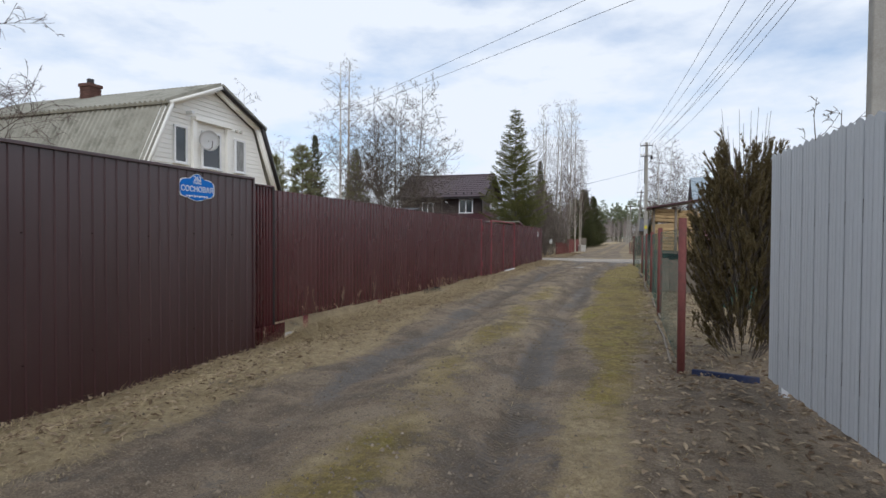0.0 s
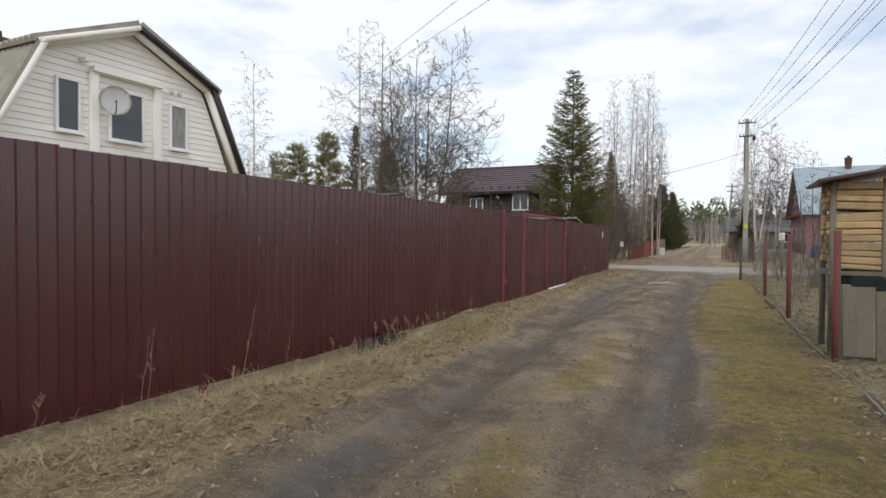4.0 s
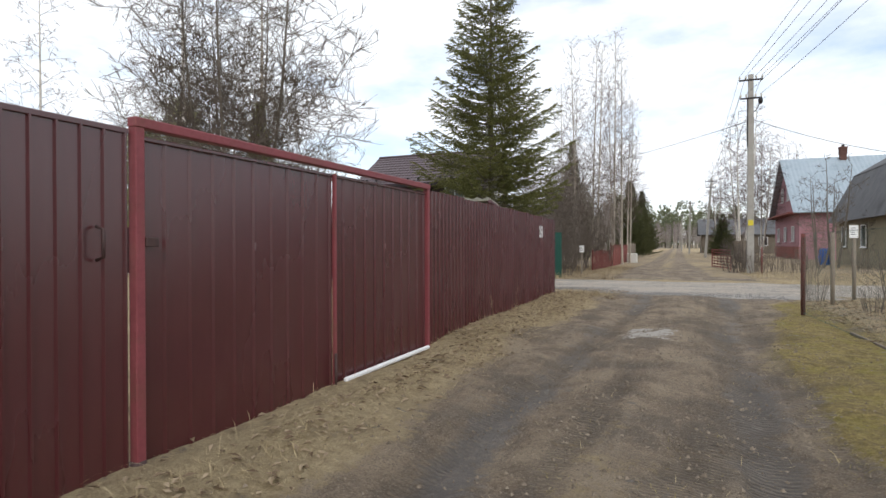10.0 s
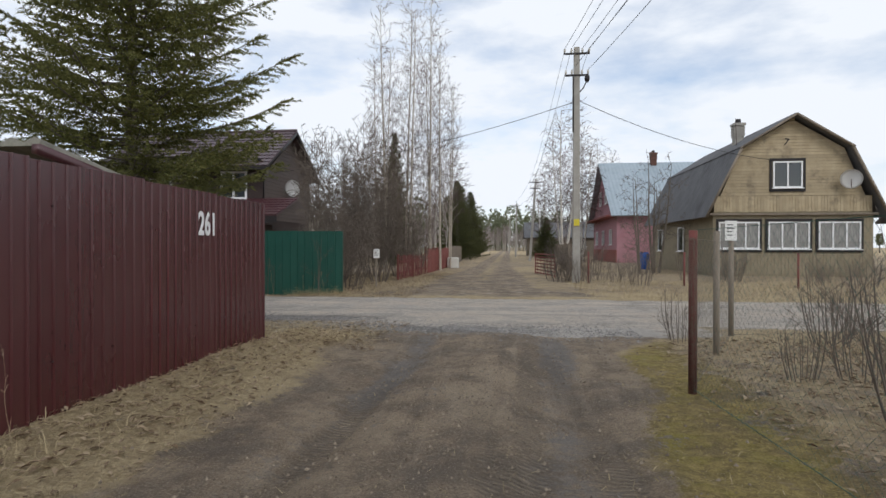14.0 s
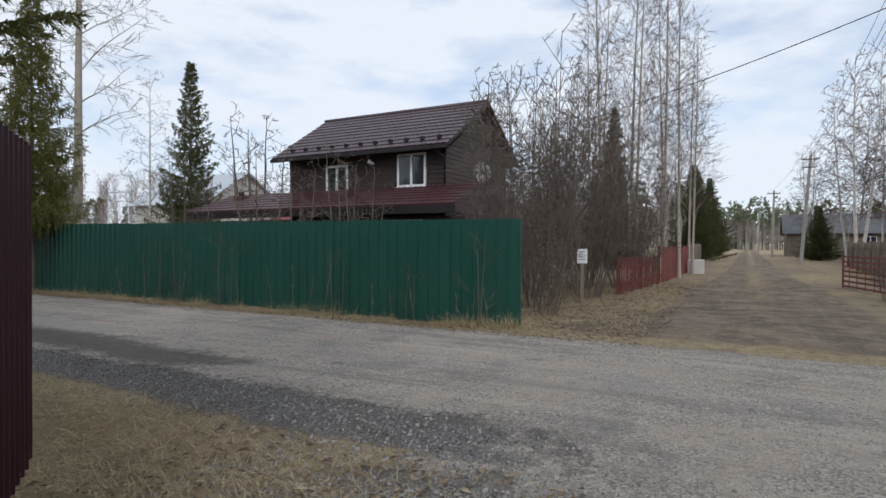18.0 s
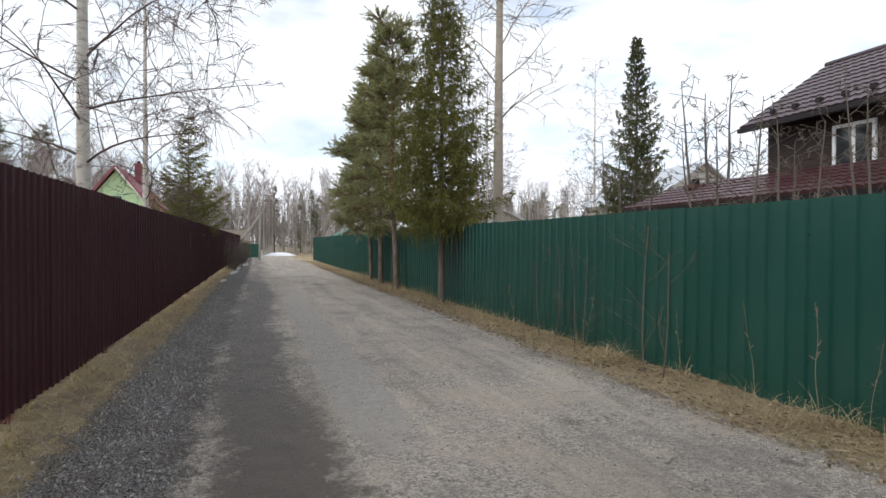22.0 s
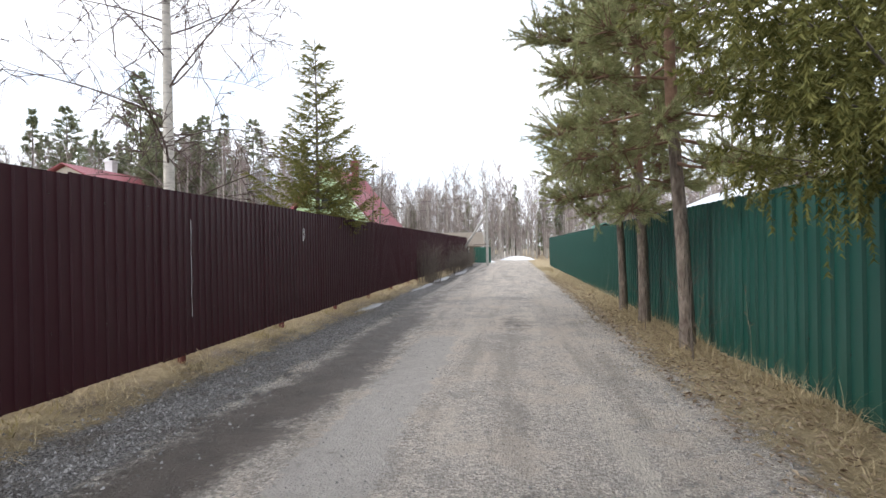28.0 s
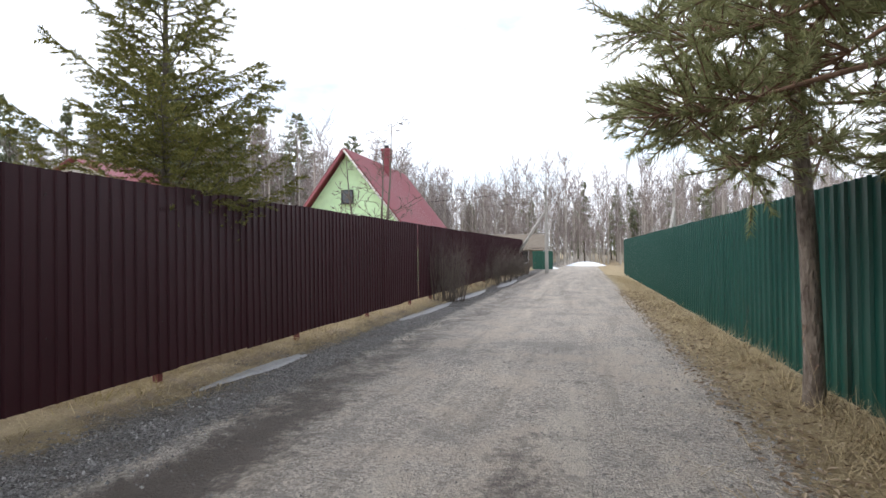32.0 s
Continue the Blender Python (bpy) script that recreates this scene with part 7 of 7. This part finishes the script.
mark(-21.2, 0.55, 1.55, 0.008, "thin white paint run down a dark fence sheet")
mark(-24.38, 1.36, 1.56, 0.03, "white paint scrape on a dark fence sheet")
mark(-24.44, 1.40, 1.55, 0.014, "white paint scrape on a dark fence sheet")


# ---- snow and meltwater ----
def blob(name, x, y, rx, ry, hh, mat, label, category, seed):
    rr = random.Random(seed)
    n, rings = 28, 5
    ph = [rr.uniform(0, 6.28) for _ in range(4)]
    v, f = [(0, 0, hh)], []
    for r in range(1, rings + 1):
        for k in range(n):
            a_ = 2 * math.pi * k / n
            wob = 1 + 0.18 * math.sin(2 * a_ + ph[0]) + 0.12 * math.sin(3 * a_ + ph[1]) + 0.08 * math.sin(7 * a_ + ph[2])
            s = r / rings
            v.append((rx * s * wob * math.cos(a_), ry * s * wob * math.sin(a_), hh * (1 - s ** 2) - 0.01 * (r == rings)))
    for k in range(n):
        f.append((0, 1 + k, 1 + (k + 1) % n))
        for r in range(rings - 1):
            p, q = 1 + r * n + k, 1 + r * n + (k + 1) % n
            f.append((p, p + n, q + n, q))
    ob = new(name, mesh_of(name, v, f, mat, True))
    ob.matrix_basis = Matrix.Translation((x, y, gz(x, y) + 0.004))
    tagged(ob, label, category)


blob("snow_patch", -71, 37.6, 1.0, 1.7, 0.36, M_SNOW, "dirty white snow heap at the end of the road", "snow", 1)
blob("snow_patch", -64, 35.0, 1.3, 0.7, 0.16, M_SNOW, "dirty white snow heap at the end of the road", "snow", 2)
for i, (x, y, rx, ry) in enumerate(((-27.2, 34.17, 1.0, 0.11), (-33.4, 34.3, 1.8, 0.14), (-37.8, 34.35, 1.9, 0.17), (-44, 34.6, 2.4, 0.22))):
    blob("ice_strip", x, y, rx, ry, 0.012, M_ICE, "grey strip of melting ice along the verge", "ice", 10 + i)


def under_fence():
    """What shows in the gap below the maroon fence."""
    strip = thing("plastic_strip", "black plastic sheet strip stuck under a maroon fence", "plastic sheet", Matrix.Translation((FENCE_X + 0.06, 15.05, 0)))
    v, n = [], 14
    for i in range(n + 1):
        y = 1.15 * i / n
        o = 0.02 * math.sin(i * 1.3)
        v += [(o, y, -0.22), (o + 0.015, y, 0.075 - 0.06 * max(0, i - 9) / 5), (o - 0.004, y, 0.075 - 0.06 * max(0, i - 9) / 5), (o - 0.019, y, -0.22)]
    f = []
    for i in range(n):
        p, q = 4 * i, 4 * i + 4
        f += [(p, q, q + 1, p + 1), (p + 1, q + 1, q + 2, p + 2), (p + 2, q + 2, q + 3, p + 3)]
    put_part("sheet", mesh_of("sheet", v, f, M_TARP, True), strip)
    for y, ln in ((9.75, 0.5), (11.0, 0.7), (13.2, 0.8), (14.3, 0.55), (16.9, 0.7), (18.3, 0.6)):
        bm = bmesh.new()
        box(bm, -0.09, 0.09, -ln / 2, ln / 2, -0.3, 0.0, 0.02)
        for vert in bm.verts:
            vert.co += Vector((rnd.uniform(-0.02, 0.02), rnd.uniform(-0.03, 0.03), rnd.uniform(-0.015, 0.015)))
        slab = thing("footing_slab", "grey concrete footing lump showing under a maroon fence", "concrete footing", Matrix.Translation((FENCE_X - 0.02, y, gz(FENCE_X, y) + 0.015)))
        part("slab", bm, M_CONCRETE, slab)
    for x, y, dx, dy, ln in ((-3.99, 14.4, 0.03, 0.4, 0.8), (-3.97, 14.6, -0.05, 0.5, 0.7), (-3.95, 12.8, 0.06, 0.6, 0.9)):
        lath = thing("loose_stick", "grey weathered stick lying under a maroon fence", "stick")
        z = gz(x, y) + 0.03
        tube_part("stick", [(x, y, z), (x + dx * 0.5, y + dy * 0.5, z + 0.03), (x + dx, y + dy, z + 0.02)], [0.012, 0.011, 0.008], M_OLDWOOD, lath, 6)


under_fence()


# ---- weeds, canes and saplings ----
def weed(seed, h, heads, bend=0.15):
    rr = random.Random(seed)
    w = thing("dry_weed", "tall dead weed stalk with dry seed heads beside a fence", "weed", None, "dead weeds along the fences")
    t, tb, tt = Tubes(), [], []
    for s in range(rr.choice((1, 2, 3))):
        p, d, pts = Vector((rr.uniform(-0.05, 0.05), rr.uniform(-0.05, 0.05), -0.05)), Vector((rr.uniform(-bend, bend), rr.uniform(-bend, bend), 1)), []
        n = 9
        for i in range(n + 1):
            pts.append(p.copy())
            d = (d + Vector((rr.uniform(-1, 1), rr.uniform(-1, 1), 0)) * 0.08).normalized()
            p = p + d * h * rr.uniform(0.85, 1.0) / n
        t.run(pts, [0.0026 * (1 - 0.7 * i / n) for i in range(n + 1)], 4)
        for k in range(heads):
            i = rr.randrange(n // 2, n)
            e = pts[i] + Vector((rr.uniform(-0.5, 0.5), rr.uniform(-0.5, 0.5), rr.uniform(0.3, 1.0))) * 0.07
            t.run([pts[i], e], [0.002, 0.0015], 3)
            tb.append(tuple(pts[i].lerp(e, 0.4)))
            tt.append(tuple(e))
        tb.append(tuple(pts[-3]))
        tt.append(tuple(pts[-1]))
    put_part("stalk", t.mesh("stalk", M_STALK), w)
    put_part("seed_head", tri_mesh("seed_head", needles(np.array(tb), np.array(tt), 14, 0.015, 0.006, np.random.default_rng(seed), 0.9), M_SEED), w)
    for child in w.children:
        child["kind"] = "stuff"
    return w


M_STALK = paint("dead_stalks", (0.34, 0.26, 0.17), (0.46, 0.36, 0.24), 6, 0.9, 0, 0)
M_SEED = leafy("dry_seed_heads", (0.17, 0.10, 0.08), (0.36, 0.25, 0.20))
weeds = [weed(s, h, hd) for s, h, hd in ((1, 0.75, 7), (2, 0.55, 11), (3, 0.95, 4), (4, 0.4, 10))]
spots = [(-3.93, 9.9, 0, 1.0), (-3.9, 11.0, 1, 1.1), (-3.88, 11.35, 1, 0.9), (-3.94, 12.2, 2, 0.8), (-3.9, 13.1, 2, 0.95), (-3.9, 13.6, 2, 0.75), (-3.85, 8.9, 3, 0.8), (-3.92, 26.9, 3, 1.1), (-3.9, 28.2, 2, 0.7), (-3.9, 16.9, 0, 0.6), (-3.9, 18.0, 3, 0.9)]
spots += [(-3.92 + rnd.uniform(0, 0.25), rnd.uniform(14.3, 16.6), rnd.choice((1, 1, 3)), rnd.uniform(0.5, 0.9)) for _ in range(34)]
spots += [(x, GREEN_Y - rnd.uniform(0.12, 0.4), rnd.choice((0, 2, 0)), rnd.uniform(0.7, 1.15)) for x in (-5.8, -6.1, -6.4, -7.2, -7.6, -8.0, -8.9, -9.4, -9.7, -10.4, -11.2, -13.0, -14.8, -16.5, -21.5, -22.3, -24.6, -26.7, -29.0)]
for i, w in enumerate(weeds):
    stand(w, *((-4.0, 10.4 + i * 0.9)), 30 * i, 0.9)
for x, y, k, sz in spots:
    again(weeds[k], x, y, rnd.uniform(0, 360), sz)
tall = bare_tree("sapling", "thin leafless sapling against a green fence", 101, 1.3, 0.0045, 2, 0.5, 0.2, 0.26, M_TWIG, M_TWIG, 0.0, 1, 5.0, 3.0, 0.06, 0.2, 0.9, "sapling", 0.0022)
stand(tall, -13.75, 39.15)
for x, y, tn, sz in ((-12.9, 39.1, 60, 1.0), (-11.4, 39.05, 120, 1.15), (-8.7, 39.2, 200, 0.9), (-22.1, 39.0, 280, 0.8), (-6.0, 39.1, 40, 1.1), (-7.3, 39.25, 90, 0.75), (-24.2, 38.95, 300, 0.6)):
    again(tall, x, y, tn, sz)
cane = bare_tree("cane_bush", "thicket of dry brown canes in a neglected plot", 103, 1.15, 0.0055, 16, 1.2, 0.25, 0.22, M_TWIG, M_TWIG, 0.0, 1, 5.0, 3.0, 0.07, 0.12, 0.9, "shrub", 0.0028)
stand(cane, 1.6, 29.3)
for k in range(52):
    x, y = rnd.uniform(1.0, 6.5), rnd.uniform(19.5, 33.2)
    again(cane, x, y, rnd.uniform(0, 360), rnd.uniform(0.4, 0.85))
for k in range(16):
    again(cane, rnd.uniform(1.6, 13), rnd.uniform(43.2, 47.5), rnd.uniform(0, 360), rnd.uniform(0.6, 1.0))
for x, y, sz in ((0.95, 45.6, 1.1), (0.5, 45.3, 1.0), (1.5, 46.0, 1.2), (0.75, 46.4, 1.2), (1.1, 44.3, 0.8), (0.3, 46.8, 0.9)):
    again(cane, x, y, x * 300, sz, "clump of tall dry reeds round a pole foot")
for k in range(24):
    again(cane, rnd.uniform(-56, -34), rnd.uniform(33.98, 34.3), rnd.uniform(0, 360), rnd.uniform(0.6, 1.25), "bare twiggy bush at the foot of a dark fence")


# ---- grass, leaves and stones ----
M_CLOD = leafy("mud_clods", (0.12, 0.094, 0.07), (0.29, 0.235, 0.175), 0.95, 0)


def blades(name, label, x0, x1, y0, y1, count, lo, hi, lay, mat, keep=None, seed=1, width=0.006, clump=0.0):
    gen = np.random.default_rng(seed)
    if clump:
        k = max(1, int(count / 40))
        cx, cy = gen.uniform(x0, x1, k), gen.uniform(y0, y1, k)
        idx = gen.integers(0, k, count)
        x, y = cx[idx] + gen.normal(0, clump, count), cy[idx] + gen.normal(0, clump, count)
        ok = (x > x0) & (x < x1) & (y > y0) & (y < y1)
        x, y = x[ok], y[ok]
    else:
        x, y = gen.uniform(x0, x1, count), gen.uniform(y0, y1, count)
    if keep is not None:
        k_ = gen.random(len(x)) < keep(x, y)
        x, y = x[k_], y[k_]
    n = len(x)
    z = ground_z(x, y) - 0.008
    a_ = 2.6 * lumps(x, y, 0.6) + 1.3 * lumps(x, y, 2.5) + gen.normal(0, 0.75, n) + np.where(gen.random(n) < 0.5, 0, 3.14)
    L_ = gen.uniform(lo, hi, n)
    tilt = np.clip(gen.normal(lay, 0.25, n), 0.05, 1.5)
    d = np.stack([np.cos(a_) * np.sin(tilt), np.sin(a_) * np.sin(tilt), np.cos(tilt)], 1)
    d2 = d.copy()
    d2[:, 2] -= 0.45
    d2 /= np.linalg.norm(d2, axis=1, keepdims=True)
    side = np.stack([-np.sin(a_), np.cos(a_), np.zeros(n)], 1) * width * gen.uniform(0.6, 1.3, (n, 1))
    p0 = np.stack([x, y, z], 1)
    p1 = p0 + d * (L_ * 0.55)[:, None]
    p2 = p1 + d2 * (L_ * 0.45)[:, None]
    p2[:, 2] = np.maximum(p2[:, 2], z + 0.01)
    t1 = np.stack([p0 - side / 2, p0 + side / 2, p1 + side * 0.4], 1)
    t2 = np.stack([p0 - side / 2, p1 + side * 0.4, p1 - side * 0.4], 1)
    t3 = np.stack([p1 - side * 0.4, p1 + side * 0.4, p2], 1)
    pts = np.concatenate([t1, t2, t3], 1).reshape(-1, 3, 3)
    verts = np.stack([p0 - side / 2, p0 + side / 2, p1 + side * 0.4, p1 - side * 0.4, p2], 1).reshape(-1, 3)
    base = np.arange(n, dtype=np.int32)[:, None] * 5
    tri = (base[:, :, None] + np.array([[0, 1, 2], [0, 2, 3], [3, 2, 4]], dtype=np.int32)[None]).reshape(-1, 3)
    me = bpy.data.meshes.new(name)
    me.vertices.add(len(verts))
    me.vertices.foreach_set("co", verts.astype(np.float32).ravel())
    me.loops.add(tri.size)
    me.loops.foreach_set("vertex_index", tri.ravel())
    me.polygons.add(len(tri))
    me.polygons.foreach_set("loop_start", np.arange(0, tri.size, 3, dtype=np.int32))
    me.materials.append(mat)
    me.update(calc_edges=True)
    tagged(new(name, me), label, "grass", kind="stuff")


def left_verge(x, y):
    e = lane_x(y) - np.interp(y, [0, 16, 19, 24, 29, 33], [1.35, 1.45, 1.5, 1.6, 1.65, 1.8])
    ditch = (y > 9.3) & (y < 16.2) & (x < -3.82)
    ditch = ditch | ((y > 20.0) & (y < 25.3) & (x < -3.7))
    return np.clip((e + 0.25 - x) / 0.5, 0, 1) * np.where(ditch, 0.12, 1.0)


def right_verge(x, y):
    e = lane_x(y) + np.interp(y, [0, 10, 16, 23, 29, 32, 34], [1.3, 1.15, 1.15, 1.15, 1.3, 1.7, 3.0])
    return np.clip((x - e + 0.2) / 0.5, 0, 1) * (1 - 0.75 * smooth(0.25, 0.7, x))


def mid_strip(x, y):
    return np.clip(1.1 - np.abs(x - lane_x(y)) / 0.5, 0, 1) * (1 - 0.6 * smooth(15, 19, y)) * (1 - smooth(21, 24, y))


blades("dry_grass", "matted straw-coloured dead grass along a maroon fence", -4.15, -2.2, 2.5, 33.0, 130000, 0.06, 0.22, 1.4, M_GRASS, left_verge, 1, 0.0032)
blades("dry_grass", "tufts of long dead grass under a maroon fence", -3.85, -3.0, 8.8, 17.5, 12000, 0.2, 0.5, 1.36, M_GRASS, None, 2, 0.0034, 0.14)
blades("mossy_grass", "short yellow-green mossy grass beside a lane", -1.0, 0.98, 2.5, 33.2, 95000, 0.015, 0.06, 1.15, M_GRASSGREEN, right_verge, 3, 0.0035)
blades("mossy_grass", "short worn grass between the wheel ruts", -2.2, -0.2, 2.5, 24, 46000, 0.012, 0.045, 1.2, M_GRASSGREEN, mid_strip, 4, 0.0035, 0.16)
blades("dry_grass", "scattered straw on a muddy lane", -3.2, 0.9, 2.5, 33.0, 16000, 0.04, 0.12, 1.45, M_GRASS, lambda x, y: np.clip(0.25 + 0.75 * right_verge(x, y), 0, 1), 40, 0.003, 0.3)
blades("dry_grass", "dead grass under a dark roadside fence", -46, -5.5, 33.4, 34.3, 40000, 0.06, 0.24, 1.35, M_GRASS, lambda x, y: np.clip((34.3 - y) / 0.25, 0, 1), 5, 0.0035)
blades("dry_grass", "flattened dead grass at a fence corner", -6.5, -2.9, 31.9, 33.9, 16000, 0.08, 0.26, 1.42, M_GRASS, lambda x, y: np.clip((34.0 - y - 0.35 * (x + 4)) / 0.6, 0, 1), 6, 0.0035)
blades("dry_grass", "shaggy dead grass along a green fence", -52, -4.6, 38.6, 39.44, 90000, 0.05, 0.2, 1.42, M_GRASS, lambda x, y: np.clip((y - 38.55) / 0.3, 0, 1), 7, 0.0035)
blades("dry_grass", "tall dead grass tufts against a green fence", -34, -5.2, 39.05, 39.43, 3200, 0.15, 0.42, 0.9, M_GRASS, None, 8, 0.004, 0.07)
blades("dry_grass", "thick drooping dead grass tufts at the foot of a green fence", -12.4, -5.4, 38.85, 39.4, 5200, 0.2, 0.5, 1.12, M_GRASS, lambda x, y: np.clip(1.4 * np.sin(x * 1.9 + 0.5), 0, 1), 18, 0.004, 0.1)
blades("dry_grass", "long straw heaped loosely along a green fence", -48, -12, 38.45, 39.42, 26000, 0.14, 0.42, 1.3, M_GRASS, lambda x, y: np.clip((y - 38.75 + 0.5 * lumps(x, y, 0.9)) / 0.35, 0, 1), 61, 0.006, 0.16)
blades("dry_grass", "straw spilling onto the edge of a gravel road", -56, -9, 37.9, 38.8, 16000, 0.06, 0.26, 1.46, M_GRASS, lambda x, y: np.clip((y - 38.3 + 0.7 * lumps(x, y, 0.7)) / 0.6, 0, 1), 62, 0.0045, 0.14)
blades("dry_grass", "pale dead grass tufts under a dark roadside fence", -56, -8, 33.35, 34.35, 26000, 0.1, 0.32, 1.22, M_GRASS, lambda x, y: np.clip((34.15 - y + 0.6 * lumps(x, y, 0.9)) / 0.3, 0, 1), 63, 0.0055, 0.12)
blades("mossy_grass", "green grass shoots among dead straw under a fence", -46, -10, 33.4, 34.0, 4000, 0.06, 0.2, 1.0, M_GRASSGREEN, None, 64, 0.005, 0.1)
blades("dry_grass", "dead grass and litter under wayside saplings", -8, -3.4, 39.2, 52, 18000, 0.05, 0.18, 1.1, M_GRASS, lambda x, y: np.clip((lane_x(y) - 1.6 - x) / 0.5, 0, 1), 9)
blades("dry_grass", "dead grass in a neglected garden plot", 0.8, 6.0, 8.0, 33.5, 12000, 0.05, 0.2, 1.2, M_GRASS, None, 10, 0.004)
blades("dry_grass", "dead grass at the verge before a yellow house", 0.6, 14, 38.7, 46, 16000, 0.06, 0.28, 0.9, M_GRASS, None, 11)


def litter(name, label, x0, x1, y0, y1, count, size, mat, keep, seed):
    gen = np.random.default_rng(seed)
    x, y = gen.uniform(x0, x1, count), gen.uniform(y0, y1, count)
    k_ = gen.random(count) < keep(x, y)
    x, y = x[k_], y[k_]
    n = len(x)
    z = ground_z(x, y) + gen.uniform(0.004, 0.03, n)
    a_ = gen.uniform(0, 6.283, n)
    s = size * gen.uniform(0.5, 1.2, n)
    u = np.stack([np.cos(a_), np.sin(a_), gen.uniform(-0.35, 0.35, n)], 1) * s[:, None]
    w = np.stack([-np.sin(a_), np.cos(a_), gen.uniform(-0.35, 0.35, n)], 1) * (s * 0.65)[:, None]
    p = np.stack([x, y, z], 1)
    up = np.array([0, 0, 1.0])[None] * (s * gen.uniform(0.1, 0.4, n))[:, None]
    v = np.stack([p - u, p - w * 0.6 + up, p + u * 0.9, p + w * 0.6 + up], 1).reshape(-1, 3)
    base = np.arange(n)[:, None] * 4
    f = np.concatenate([base + np.array([[0, 1, 2]]), base + np.array([[0, 2, 3]])], 0)
    tagged(new(name, mesh_of(name, v.tolist(), f.tolist(), mat)), label, "leaf litter", kind="stuff")


litter("fallen_leaves", "curled brown fallen leaves along a maroon fence", -4.1, -2.3, 4, 33.5, 15000, 0.034, M_LEAF, left_verge, 21)
litter("fallen_leaves", "brown fallen leaves under a wire fence", 0.3, 3.6, 3.0, 33, 20000, 0.036, M_LEAF, lambda x, y: np.clip((x - 0.45) / 0.5, 0, 1), 22)
litter("fallen_leaves", "pale brown fallen leaves along a green fence", -40, -3.6, 38.35, 39.42, 11000, 0.032, M_LEAF, lambda x, y: 0.9 + 0 * x, 23)
litter("fallen_leaves", "pale brown fallen leaves under wayside saplings", -8, -3.2, 39.2, 50, 5000, 0.04, M_LEAF, lambda x, y: np.clip((lane_x(y) - 1.4 - x) / 0.5, 0, 1), 24)
litter("fallen_leaves", "brown fallen leaves at a fence corner", -5.5, -2.7, 31.6, 34.1, 1200, 0.034, M_LEAF, lambda x, y: 0.9 + 0 * x, 25)


def gravel_stones(name, label, x0, x1, y0, y1, count, lo, hi, keep, seed, mat):
    gen = np.random.default_rng(seed)
    x, y = gen.uniform(x0, x1, count), gen.uniform(y0, y1, count)
    k_ = gen.random(count) < keep(x, y)
    x, y = x[k_], y[k_]
    n = len(x)
    s = lo * (hi / lo) ** (gen.random(n) ** 2)
    oct_ = np.array([(1, 0, -0.25), (0, 1, -0.25), (-1, 0, -0.25), (0, -1, -0.25), (0.2, 0.1, 0.7)])
    v = oct_[None] * gen.uniform(0.6, 1.25, (n, 5, 1))
    a_ = gen.uniform(0, 6.283, n)
    ca, sa = np.cos(a_)[:, None], np.sin(a_)[:, None]
    v = np.stack([v[..., 0] * ca - v[..., 1] * sa * 0.75, v[..., 0] * sa + v[..., 1] * ca * 0.75, v[..., 2]], -1) * s[:, None, None]
    v = v + np.stack([x, y, ground_z(x, y) + s * 0.25], 1)[:, None]
    tri = np.array([(0, 1, 4), (1, 2, 4), (2, 3, 4), (3, 0, 4)])
    f = (np.arange(n)[:, None, None] * 5 + tri[None]).reshape(-1, 3)
    tagged(new(name, mesh_of(name, v.reshape(-1, 3).tolist(), f.tolist(), mat)), label, "gravel", kind="stuff")


gravel_stones("gravel", "dark crushed stones along the road edge", -34, -3.2, 33.9, 35.3, 62000, 0.005, 0.019, lambda x, y: np.exp(-((y - 34.55) / 0.38) ** 2), 31, M_STONE)
gravel_stones("gravel", "crushed stones where lane meets road", -5, 0.6, 32.5, 34.9, 26000, 0.005, 0.02, lambda x, y: np.exp(-((y - 33.6) / 0.55) ** 2), 32, M_STONE)
gravel_stones("gravel", "loose stones on a gravel road", -34, 4, 35.0, 38.8, 26000, 0.004, 0.012, lambda x, y: 0.6 + 0 * x, 33, M_STONE)
gravel_stones("gravel", "small stones in a dirt lane", -3.6, 0.6, 2.5, 33, 1500, 0.005, 0.014, lambda x, y: 0.6 + 0 * x, 34, M_CLOD)
gravel_stones("gravel", "crushed stones at the north road edge", -30, -3, 38.0, 39.0, 12000, 0.005, 0.018, lambda x, y: np.exp(-((y - 38.45) / 0.3) ** 2), 35, M_STONE)
gravel_stones("mud_clods", "small clods of dry mud in a dirt lane", -3.6, 0.4, 2.5, 33, 34000, 0.005, 0.02, lambda x, y: np.clip(1.2 - np.abs(x - lane_x(y)) / 1.7, 0, 1), 36, M_CLOD)
